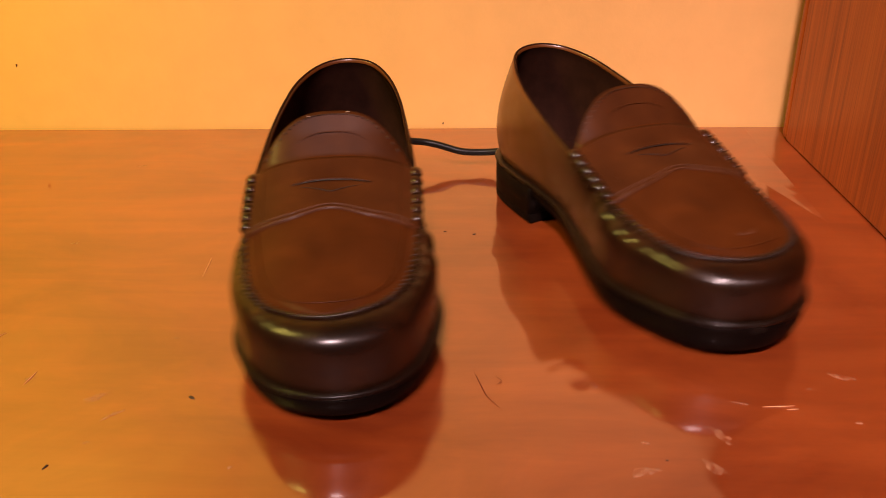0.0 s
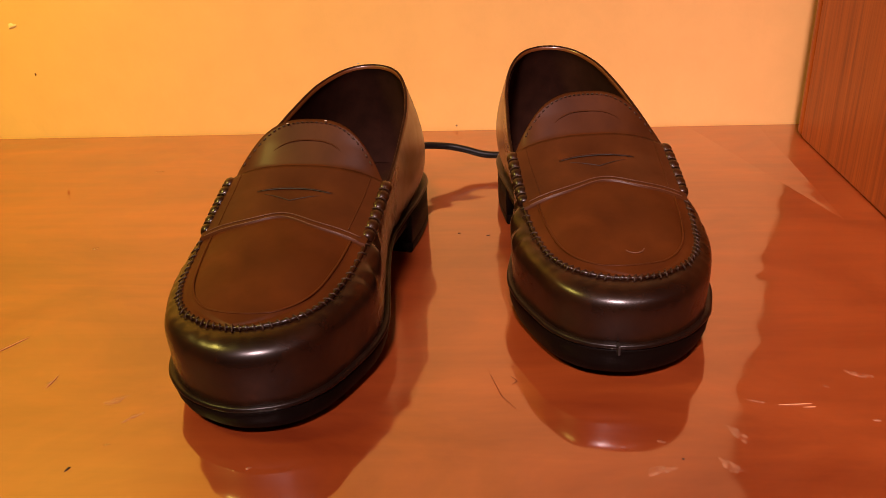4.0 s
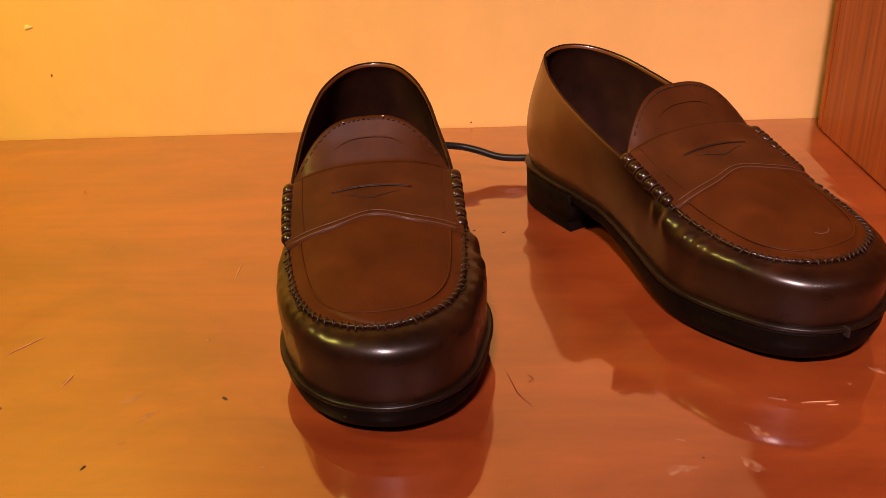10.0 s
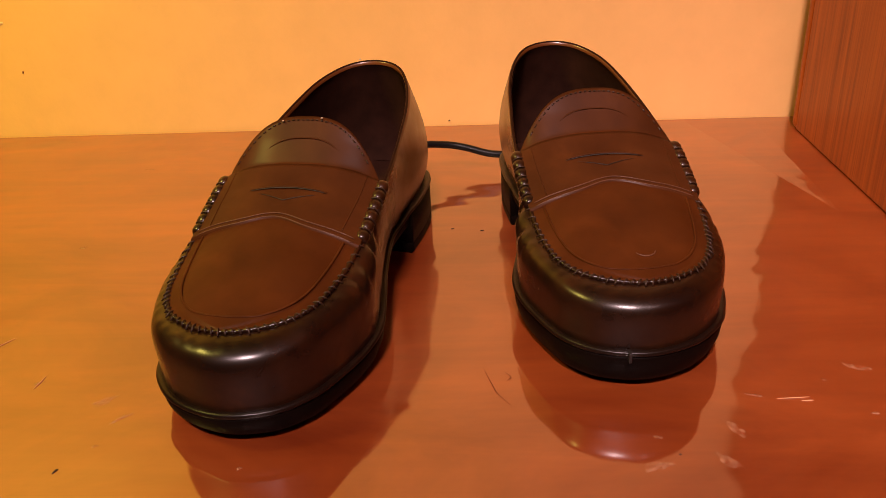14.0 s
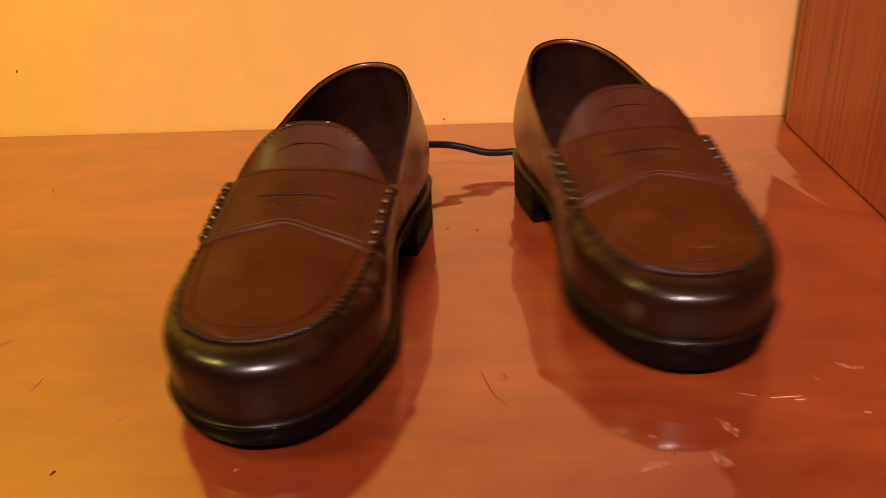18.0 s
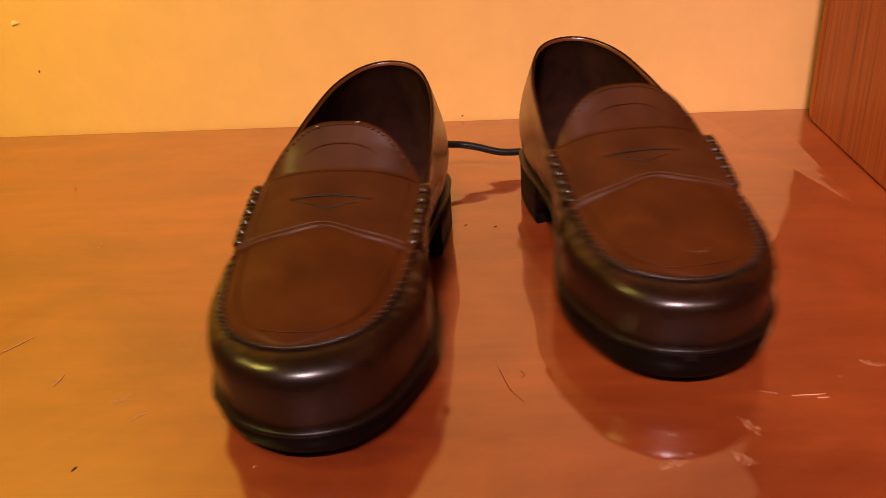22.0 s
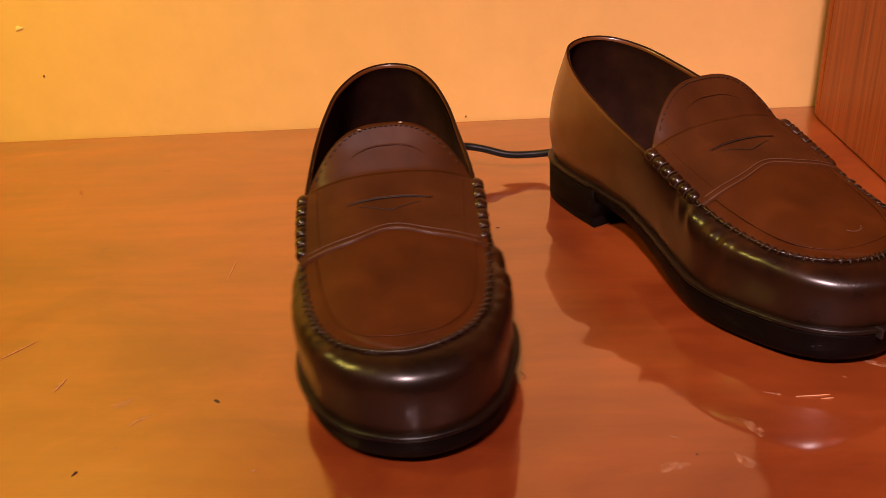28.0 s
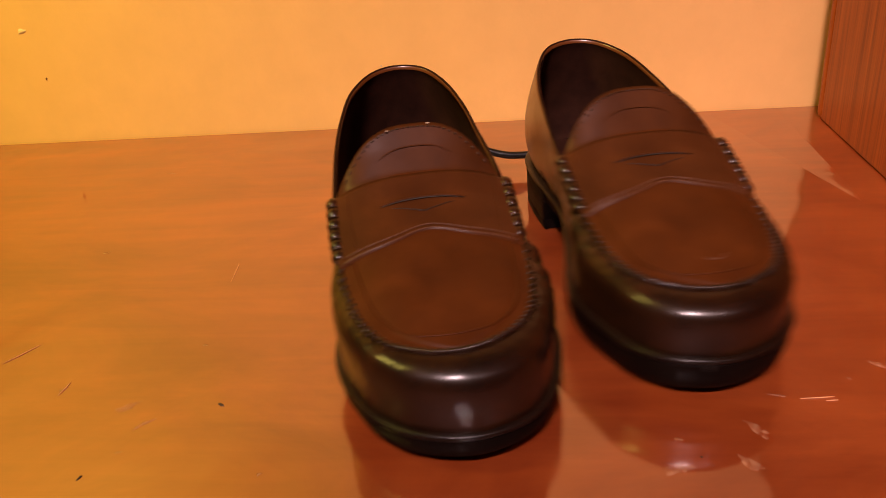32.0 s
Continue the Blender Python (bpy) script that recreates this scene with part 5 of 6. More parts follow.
        (13.5, pose(-0.2314, -0.1622, 0, 0, 0, 17.9)), (13.6, pose(-0.2308, -0.1618, 0, 0, 0, 17.2)), (13.7, pose(-0.2300, -0.1603, 0, 0, 0, 12.7)),
        (13.8, pose(-0.2293, -0.1579, 0, 0, 0, 6.5)), (13.9, pose(-0.2287, -0.1579, 0, 0, 0, 6.9)), (14.0, pose(-0.2279, -0.1585, 0, 0, 0, 6.9)),
        (14.1, pose(-0.2278, -0.1578, 0, 0, 0, 7.4)), (14.2, pose(-0.2277, -0.1577, 0, 0, 0, 7.4)), (14.3, pose(-0.2274, -0.1576, 0, 0, 0, 7.5)),
        (14.4, pose(-0.2273, -0.1575, 0, 0, 0, 7.3)), (14.5, pose(-0.2270, -0.1578, 0, 0, 0, 8.3)), (14.6, pose(-0.2269, -0.1595, 0, 0, 0, 13.9)),
        (14.7, pose(-0.2266, -0.1615, 0, 0, 0, 22.8)), (14.8, pose(-0.2265, -0.1612, 0, 0, 0, 21.8)), (14.9, pose(-0.2262, -0.1587, 0, 0, 0, 12.0)),
        (15.0, pose(-0.2259, -0.1566, 0, 0, 0, 6.6)), (15.1, pose(-0.2258, -0.1586, 0, 0, 0, 12.1)), (15.2, pose(-0.2257, -0.1613, 0, 0, 0, 24.0)),
        (15.3, pose(-0.2243, -0.1610, 0, 0, 0, 30.1)), (15.4, pose(-0.2243, -0.1611, 0, 0, 0, 28.9)), (15.5, pose(-0.2249, -0.1603, 0, 0, 0, 20.0)),
        (15.6, pose(-0.2248, -0.1572, 0, 0, 0, 9.2)), (15.7, pose(-0.2245, -0.1563, 0, 0, 0, 7.4)), (15.8, pose(-0.2244, -0.1591, 0, 0, 0, 15.9)),
        (15.9, pose(-0.2237, -0.1609, 0, 0, 0, 27.1)), (16.0, pose(-0.2228, -0.1604, 0, 0, 0, 30.6)), (16.1, pose(-0.2234, -0.1608, 0, 0, 0, 27.1)),
        (16.2, pose(-0.2235, -0.1584, 0, 0, 0, 14.3)), (16.3, pose(-0.2231, -0.1544, 0, 0, 0, 4.1)), (16.4, pose(-0.2230, -0.1541, 0, 0, 0, 3.6)),
        (16.5, pose(-0.2228, -0.1549, 0, 0, 0, 5.5)), (16.6, pose(-0.2227, -0.1572, 0, 0, 0, 11.4)), (16.7, pose(-0.2225, -0.1597, 0, 0, 0, 21.6)),
        (16.8, pose(-0.2210, -0.1596, 0, 0, 0, 31.4)), (16.9, pose(-0.2203, -0.1586, 0, 0, 0, 34.6)), (17.0, pose(-0.2194, -0.1595, 0, 0, 0, 30.5)),
        (17.1, pose(-0.2215, -0.1592, 0, 0, 0, 21.2)), (17.2, pose(-0.2212, -0.1562, 0, 0, 0, 10.8)), (17.3, pose(-0.2208, -0.1538, 0, 0, 0, 5.4)),
        (17.4, pose(-0.2206, -0.1557, 0, 0, 0, 10.4)), (17.5, pose(-0.2202, -0.1582, 0, 0, 0, 20.0)), (17.6, pose(-0.2190, -0.1588, 0, 0, 0, 29.7)),
        (17.7, pose(-0.2180, -0.1574, 0, 0, 0, 34.3)), (17.8, pose(-0.2183, -0.1583, 0, 0, 0, 30.3)), (17.9, pose(-0.2191, -0.1582, 0, 0, 0, 24.0)),
        (18.0, pose(-0.2167, -0.1542, 0, 0, 0, 12.2)), (18.1, pose(-0.2194, -0.1530, 0, 0, 0, 6.0)), (18.2, pose(-0.2201, -0.1547, 0, 0, 0, 8.9)),
        (18.3, pose(-0.2209, -0.1580, 0, 0, 0, 17.6)), (18.4, pose(-0.2217, -0.1595, 0, 0, 0, 22.1)), (18.5, pose(-0.2224, -0.1600, 0, 0, 0, 22.4)),
        (18.6, pose(-0.2231, -0.1604, 0, 0, 0, 22.5)), (18.7, pose(-0.2239, -0.1608, 0, 0, 0, 21.9)), (18.8, pose(-0.2245, -0.1613, 0, 0, 0, 22.6)),
        (18.9, pose(-0.2253, -0.1618, 0, 0, 0, 23.0)), (19.0, pose(-0.2261, -0.1626, 0, 0, 0, 24.2)), (19.1, pose(-0.2255, -0.1628, 0, 0, 0, 28.6)),
        (19.2, pose(-0.2258, -0.1632, 0, 0, 0, 28.0)), (19.3, pose(-0.2264, -0.1630, 0, 0, 0, 22.8)), (19.4, pose(-0.2266, -0.1608, 0, 0, 0, 12.9)),
        (19.5, pose(-0.2267, -0.1581, 0, 0, 0, 5.3)), (19.6, pose(-0.2267, -0.1588, 0, 0, 0, 6.1)), (19.7, pose(-0.2270, -0.1620, 0, 0, 0, 14.3)),
        (19.8, pose(-0.2272, -0.1647, 0, 0, 0, 25.6)), (19.9, pose(-0.2256, -0.1638, 0, 0, 0, 33.4)), (20.0, pose(-0.2265, -0.1649, 0, 0, 0, 32.4)),
        (20.1, pose(-0.2268, -0.1647, 0, 0, 0, 25.2)), (20.2, pose(-0.2261, -0.1618, 0, 0, 0, 13.7)), (20.3, pose(-0.2253, -0.1583, 0, 0, 0, 5.6)),
        (20.4, pose(-0.2246, -0.1586, 0, 0, 0, 7.2)), (20.5, pose(-0.2240, -0.1610, 0, 0, 0, 15.7)), (20.6, pose(-0.2234, -0.1626, 0, 0, 0, 25.6)),
        (20.7, pose(-0.2213, -0.1615, 0, 0, 0, 31.3)), (20.8, pose(-0.2210, -0.1614, 0, 0, 0, 29.1)), (20.9, pose(-0.2212, -0.1610, 0, 0, 0, 23.5)),
        (21.0, pose(-0.2196, -0.1571, 0, 0, 0, 12.0)), (21.1, pose(-0.2209, -0.1557, 0, 0, 0, 5.5)), (21.2, pose(-0.2214, -0.1575, 0, 0, 0, 8.8)),
        (21.3, pose(-0.2217, -0.1608, 0, 0, 0, 18.8)), (21.4, pose(-0.2216, -0.1622, 0, 0, 0, 27.8)), (21.5, pose(-0.2211, -0.1615, 0, 0, 0, 32.6)),
        (21.6, pose(-0.2221, -0.1627, 0, 0, 0, 29.3)), (21.7, pose(-0.2235, -0.1630, 0, 0, 0, 22.6)), (21.8, pose(-0.2239, -0.1608, 0, 0, 0, 11.8)),
        (21.9, pose(-0.2242, -0.1591, 0, 0, 0, 6.2)), (22.0, pose(-0.2251, -0.1613, 0, 0, 0, 10.6)), (22.1, pose(-0.2249, -0.1639, 0, 0, 0, 20.4)),
        (22.2, pose(-0.2240, -0.1646, 0, 0, 0, 29.4)), (22.3, pose(-0.2235, -0.1637, 0, 0, 0, 33.6)), (22.4, pose(-0.2243, -0.1651, 0, 0, 0, 29.0)),
        (22.5, pose(-0.2254, -0.1649, 0, 0, 0, 21.0)), (22.6, pose(-0.2255, -0.1625, 0, 0, 0, 10.8)), (22.7, pose(-0.2255, -0.1610, 0, 0, 0, 6.4)),
        (22.8, pose(-0.2257, -0.1634, 0, 0, 0, 12.3)), (22.9, pose(-0.2259, -0.1660, 0, 0, 0, 22.8)), (23.0, pose(-0.2252, -0.1656, 0, 0, 0, 33.7)),
        (23.1, pose(-0.2239, -0.1650, 0, 0, 0, 33.3)), (23.2, pose(-0.2243, -0.1659, 0, 0, 0, 28.8)), (23.3, pose(-0.2247, -0.1650, 0, 0, 0, 19.9)),
        (23.4, pose(-0.2243, -0.1620, 0, 0, 0, 9.9)), (23.5, pose(-0.2238, -0.1606, 0, 0, 0, 7.0)), (23.6, pose(-0.2234, -0.1627, 0, 0, 0, 13.7)),
        (23.7, pose(-0.2231, -0.1645, 0, 0, 0, 23.6)), (23.8, pose(-0.2213, -0.1638, 0, 0, 0, 31.2)), (23.9, pose(-0.2206, -0.1630, 0, 0, 0, 33.0)),
        (24.0, pose(-0.2211, -0.1635, 0, 0, 0, 28.1)), (24.1, pose(-0.2215, -0.1629, 0, 0, 0, 18.0)), (24.2, pose(-0.2212, -0.1598, 0, 0, 0, 7.8)),
        (24.3, pose(-0.2209, -0.1598, 0, 0, 0, 7.5)), (24.4, pose(-0.2207, -0.1622, 0, 0, 0, 14.3)), (24.5, pose(-0.2204, -0.1645, 0, 0, 0, 25.5)),
        (24.6, pose(-0.2196, -0.1644, 0, 0, 0, 27.5)), (24.7, pose(-0.2190, -0.1643, 0, 0, 0, 29.2)), (24.8, pose(-0.2197, -0.1646, 0, 0, 0, 24.2)),
        (24.9, pose(-0.2194, -0.1620, 0, 0, 0, 11.7)), (25.0, pose(-0.2190, -0.1601, 0, 0, 0, 6.2)), (25.1, pose(-0.2188, -0.1622, 0, 0, 0, 11.7)),
        (25.2, pose(-0.2186, -0.1650, 0, 0, 0, 23.6)), (25.3, pose(-0.2171, -0.1648, 0, 0, 0, 29.6)), (25.4, pose(-0.2172, -0.1651, 0, 0, 0, 28.4)),
        (25.5, pose(-0.2178, -0.1646, 0, 0, 0, 19.4)), (25.6, pose(-0.2174, -0.1616, 0, 0, 0, 8.7)), (25.7, pose(-0.2172, -0.1611, 0, 0, 0, 6.8)),
        (25.8, pose(-0.2169, -0.1640, 0, 0, 0, 15.3)), (25.9, pose(-0.2163, -0.1659, 0, 0, 0, 26.4)), (26.0, pose(-0.2153, -0.1655, 0, 0, 0, 29.9)),
        (26.1, pose(-0.2157, -0.1661, 0, 0, 0, 26.3)), (26.2, pose(-0.2158, -0.1646, 0, 0, 0, 16.2)), (26.3, pose(-0.2155, -0.1638, 0, 0, 0, 12.6)),
        (26.4, pose(-0.2153, -0.1655, 0, 0, 0, 18.9)), (26.5, pose(-0.2151, -0.1663, 0, 0, 0, 23.6)), (26.6, pose(-0.2147, -0.1659, 0, 0, 0, 20.1)),
        (26.7, pose(-0.2145, -0.1660, 0, 0, 0, 20.0)), (26.8, pose(-0.2143, -0.1660, 0, 0, 0, 19.6)), (26.9, pose(-0.2139, -0.1647, 0, 0, 0, 13.7)),
        (27.0, pose(-0.2121, -0.1633, 0, 0, 0, 8.7)), (27.1, pose(-0.2137, -0.1633, 0, 0, 0, 9.1)), (27.2, pose(-0.2138, -0.1632, 0, 0, 0, 9.1)),
        (27.3, pose(-0.2139, -0.1643, 0, 0, 0, 12.7)), (27.4, pose(-0.2141, -0.1661, 0, 0, 0, 20.8)), (27.5, pose(-0.2142, -0.1664, 0, 0, 0, 22.9)),
        (27.6, pose(-0.2143, -0.1664, 0, 0, 0, 23.3)), (27.7, pose(-0.2143, -0.1665, 0, 0, 0, 25.1)), (27.8, pose(-0.2138, -0.1663, 0, 0, 0, 27.3)),
        (27.9, pose(-0.2142, -0.1663, 0, 0, 0, 26.1)), (28.0, pose(-0.2131, -0.1658, 0, 0, 0, 26.6)), (28.1, pose(-0.2145, -0.1643, 0, 0, 0, 15.6)),
        (28.2, pose(-0.2144, -0.1616, 0, 0, 0, 8.1)), (28.3, pose(-0.2142, -0.1625, 0, 0, 0, 12.0)), (28.4, pose(-0.2142, -0.1643, 0, 0, 0, 21.4)),
        (28.5, pose(-0.2137, -0.1644, 0, 0, 0, 26.1)), (28.6, pose(-0.2128, -0.1634, 0, 0, 0, 29.8)), (28.7, pose(-0.2132, -0.1635, 0, 0, 0, 27.7)),
        (28.8, pose(-0.2137, -0.1633, 0, 0, 0, 25.1)), (28.9, pose(-0.2138, -0.1628, 0, 0, 0, 23.7)), (29.0, pose(-0.2126, -0.1613, 0, 0, 0, 24.4)),
        (29.1, pose(-0.2139, -0.1628, 0, 0, 0, 23.1)), (29.2, pose(-0.2142, -0.1631, 0, 0, 0, 22.9)), (29.3, pose(-0.2145, -0.1634, 0, 0, 0, 22.8)),
        (29.4, pose(-0.2147, -0.1638, 0, 0, 0, 22.5)), (29.5, pose(-0.2150, -0.1641, 0, 0, 0, 22.2)), (29.6, pose(-0.2152, -0.1644, 0, 0, 0, 21.9)),
        (29.7, pose(-0.2155, -0.1648, 0, 0, 0, 21.8)), (29.8, pose(-0.2157, -0.1636, 0, 0, 0, 14.1)), (29.9, pose(-0.2160, -0.1633, 0, 0, 0, 11.9)),
        (30.0, pose(-0.2162, -0.1637, 0, 0, 0, 11.9)), (30.1, pose(-0.2165, -0.1640, 0, 0, 0, 11.9)), (30.2, pose(-0.2168, -0.1644, 0, 0, 0, 11.9)),
        (30.3, pose(-0.2170, -0.1648, 0, 0, 0, 12.2)), (30.4, pose(-0.2173, -0.1652, 0, 0, 0, 12.2)), (30.5, pose(-0.2176, -0.1655, 0, 0, 0, 11.9)),
        (30.6, pose(-0.2179, -0.1674, 0, 0, 0, 17.6)), (30.7, pose(-0.2181, -0.1687, 0, 0, 0, 25.1)), (30.8, pose(-0.2182, -0.1690, 0, 0, 0, 25.1)),
        (30.9, pose(-0.2185, -0.1694, 0, 0, 0, 25.1)), (31.0, pose(-0.2197, -0.1699, 0, 0, 0, 23.9)), (31.1, pose(-0.2185, -0.1697, 0, 0, 0, 24.7)),
        (31.2, pose(-0.2183, -0.1696, 0, 0, 0, 24.2)), (31.3, pose(-0.2177, -0.1695, 0, 0, 0, 24.8)), (31.4, pose(-0.2167, -0.1692, 0, 0, 0, 27.2)),
        (31.5, pose(-0.2162, -0.1680, 0, 0, 0, 31.5)), (31.6, pose(-0.2182, -0.1694, 0, 0, 0, 24.7)), (31.7, pose(-0.2195, -0.1684, 0, 0, 0, 16.3)),
        (31.8, pose(-0.2205, -0.1661, 0, 0, 0, 8.0)), (31.9, pose(-0.2216, -0.1650, 0, 0, 0, 4.6)), (32.0, pose(-0.2248, -0.1673, 0, 0, 0, 11.5)),
    ])
    walk(power_cord, [
        (0.0, pose(-0.4048, -0.2124, 0, 0, 0, 19.0)), (0.1, pose(-0.3970, -0.2160, 0, 0, 0, 21.4)), (0.2, pose(-0.3910, -0.2185, 0, 0, 0, 23.3)),
        (0.3, pose(-0.3958, -0.2153, 0, 0, 0, 21.2)), (0.4, pose(-0.4035, -0.2111, 0, 0, 0, 18.0)), (0.5, pose(-0.4110, -0.2071, 0, 0, 0, 15.0)),
        (0.6, pose(-0.4099, -0.2077, 0, 0, 0, 15.1)), (0.7, pose(-0.4035, -0.2106, 0, 0, 0, 17.2)), (0.8, pose(-0.3949, -0.2152, 0, 0, 0, 20.1)),
        (0.9, pose(-0.3933, -0.2158, 0, 0, 0, 20.6)), (1.0, pose(-0.3980, -0.2136, 0, 0, 0, 18.4)), (1.1, pose(-0.4055, -0.2101, 0, 0, 0, 15.9)),
        (1.2, pose(-0.4113, -0.2076, 0, 0, 0, 14.1)), (1.3, pose(-0.4086, -0.2091, 0, 0, 0, 15.2)), (1.4, pose(-0.4015, -0.2124, 0, 0, 0, 18.1)),
        (1.5, pose(-0.3928, -0.2171, 0, 0, 0, 21.6)), (1.6, pose(-0.3926, -0.2178, 0, 0, 0, 21.9)), (1.7, pose(-0.3992, -0.2153, 0, 0, 0, 19.6)),
        (1.8, pose(-0.3992, -0.2160, 0, 0, 0, 19.8)), (1.9, pose(-0.3985, -0.2170, 0, 0, 0, 20.1)), (2.0, pose(-0.3969, -0.2192, 0, 0, 0, 21.4)),
        (2.1, pose(-0.4019, -0.2157, 0, 0, 0, 19.1)), (2.2, pose(-0.4069, -0.2139, 0, 0, 0, 17.5)), (2.3, pose(-0.4077, -0.2133, 0, 0, 0, 17.3)),
        (2.4, pose(-0.4078, -0.2131, 0, 0, 0, 17.3)), (2.5, pose(-0.4050, -0.2140, 0, 0, 0, 18.4)), (2.6, pose(-0.4010, -0.2159, 0, 0, 0, 19.7)),
        (2.7, pose(-0.3963, -0.2181, 0, 0, 0, 21.4)), (2.8, pose(-0.3996, -0.2166, 0, 0, 0, 20.1)), (2.9, pose(-0.4080, -0.2127, 0, 0, 0, 16.8)),
        (3.0, pose(-0.4118, -0.2109, 0, 0, 0, 15.3)), (3.1, pose(-0.4077, -0.2130, 0, 0, 0, 16.6)), (3.2, pose(-0.3987, -0.2173, 0, 0, 0, 19.9)),
        (3.3, pose(-0.3920, -0.2204, 0, 0, 0, 22.2)), (3.4, pose(-0.3933, -0.2200, 0, 0, 0, 21.6)), (3.5, pose(-0.4013, -0.2163, 0, 0, 0, 18.4)),
        (3.6, pose(-0.4090, -0.2125, 0, 0, 0, 15.4)), (3.7, pose(-0.4102, -0.2119, 0, 0, 0, 14.9)), (3.8, pose(-0.4040, -0.2152, 0, 0, 0, 17.1)),
        (3.9, pose(-0.3949, -0.2195, 0, 0, 0, 20.3)), (4.0, pose(-0.3905, -0.2217, 0, 0, 0, 21.9)), (4.1, pose(-0.3946, -0.2198, 0, 0, 0, 20.2)),
        (4.2, pose(-0.4021, -0.2163, 0, 0, 0, 17.2)), (4.3, pose(-0.4034, -0.2158, 0, 0, 0, 16.7)), (4.4, pose(-0.3968, -0.2191, 0, 0, 0, 19.0)),
        (4.5, pose(-0.3918, -0.2216, 0, 0, 0, 20.7)), (4.6, pose(-0.3918, -0.2213, 0, 0, 0, 20.7)), (4.7, pose(-0.3907, -0.2213, 0, 0, 0, 20.9)),
        (4.8, pose(-0.3872, -0.2222, 0, 0, 0, 22.1)), (4.9, pose(-0.3869, -0.2218, 0, 0, 0, 22.1)), (5.0, pose(-0.3859, -0.2228, 0, 0, 0, 22.6)),
        (5.1, pose(-0.3889, -0.2204, 0, 0, 0, 21.0)), (5.2, pose(-0.3956, -0.2168, 0, 0, 0, 18.2)), (5.3, pose(-0.4025, -0.2134, 0, 0, 0, 15.3)),
        (5.4, pose(-0.4032, -0.2129, 0, 0, 0, 14.7)), (5.5, pose(-0.4032, -0.2128, 0, 0, 0, 14.4)), (5.6, pose(-0.4058, -0.2117, 0, 0, 0, 13.3)),
        (5.7, pose(-0.4090, -0.2106, 0, 0, 0, 12.0)), (5.8, pose(-0.4115, -0.2098, 0, 0, 0, 10.6)), (5.9, pose(-0.4022, -0.2130, 0, 0, 0, 15.1)),
        (6.0, pose(-0.3897, -0.2172, 0, 0, 0, 20.0)), (6.1, pose(-0.3830, -0.2239, 0, 0, 0, 23.2)), (6.2, pose(-0.3789, -0.2284, 0, 0, 0, 25.5)),
        (6.3, pose(-0.3834, -0.2252, 0, 0, 0, 23.5)), (6.4, pose(-0.3920, -0.2213, 0, 0, 0, 20.3)), (6.5, pose(-0.4010, -0.2174, 0, 0, 0, 16.8)),
        (6.6, pose(-0.4103, -0.2139, 0, 0, 0, 13.4)), (6.7, pose(-0.4079, -0.2149, 0, 0, 0, 14.0)), (6.8, pose(-0.4002, -0.2175, 0, 0, 0, 16.6)),
        (6.9, pose(-0.3921, -0.2213, 0, 0, 0, 19.3)), (7.0, pose(-0.3850, -0.2246, 0, 0, 0, 21.5)), (7.1, pose(-0.3871, -0.2232, 0, 0, 0, 20.9)),
        (7.2, pose(-0.3936, -0.2194, 0, 0, 0, 18.5)), (7.3, pose(-0.3948, -0.2188, 0, 0, 0, 18.0)), (7.4, pose(-0.3946, -0.2182, 0, 0, 0, 18.0)),
        (7.5, pose(-0.3959, -0.2173, 0, 0, 0, 17.5)), (7.6, pose(-0.4000, -0.2154, 0, 0, 0, 15.9)), (7.7, pose(-0.4006, -0.2152, 0, 0, 0, 15.6)),
        (7.8, pose(-0.3955, -0.2170, 0, 0, 0, 17.5)), (7.9, pose(-0.3876, -0.2208, 0, 0, 0, 20.4)), (8.0, pose(-0.3837, -0.2221, 0, 0, 0, 21.8)),
        (8.1, pose(-0.3834, -0.2222, 0, 0, 0, 21.9)), (8.2, pose(-0.3847, -0.2212, 0, 0, 0, 21.3)), (8.3, pose(-0.3902, -0.2184, 0, 0, 0, 19.2)),
        (8.4, pose(-0.3977, -0.2147, 0, 0, 0, 16.3)), (8.5, pose(-0.4024, -0.2124, 0, 0, 0, 14.5)), (8.6, pose(-0.4024, -0.2123, 0, 0, 0, 14.5)),
        (8.7, pose(-0.4010, -0.2128, 0, 0, 0, 15.0)), (8.8, pose(-0.3958, -0.2156, 0, 0, 0, 17.0)), (8.9, pose(-0.3891, -0.2189, 0, 0, 0, 19.5)),
        (9.0, pose(-0.3885, -0.2175, 0, 0, 0, 19.5)), (9.1, pose(-0.3877, -0.2200, 0, 0, 0, 20.0)), (9.2, pose(-0.3852, -0.2212, 0, 0, 0, 20.9)),
        (9.3, pose(-0.3848, -0.2212, 0, 0, 0, 20.9)), (9.4, pose(-0.3855, -0.2214, 0, 0, 0, 20.7)), (9.5, pose(-0.3882, -0.2204, 0, 0, 0, 19.7)),
        (9.6, pose(-0.3953, -0.2181, 0, 0, 0, 17.0)), (9.7, pose(-0.3987, -0.2178, 0, 0, 0, 15.7)), (9.8, pose(-0.3987, -0.2192, 0, 0, 0, 15.7)),
        (9.9, pose(-0.4010, -0.2192, 0, 0, 0, 14.7)), (10.0, pose(-0.4061, -0.2184, 0, 0, 0, 12.6)), (10.1, pose(-0.4044, -0.2188, 0, 0, 0, 13.4)),
        (10.2, pose(-0.4044, -0.2189, 0, 0, 0, 13.5)), (10.3, pose(-0.4045, -0.2189, 0, 0, 0, 13.5)), (10.4, pose(-0.4047, -0.2190, 0, 0, 0, 13.5)),
        (10.5, pose(-0.4042, -0.2194, 0, 0, 0, 13.7)), (10.6, pose(-0.4042, -0.2196, 0, 0, 0, 13.7)), (10.7, pose(-0.4038, -0.2200, 0, 0, 0, 13.8)),
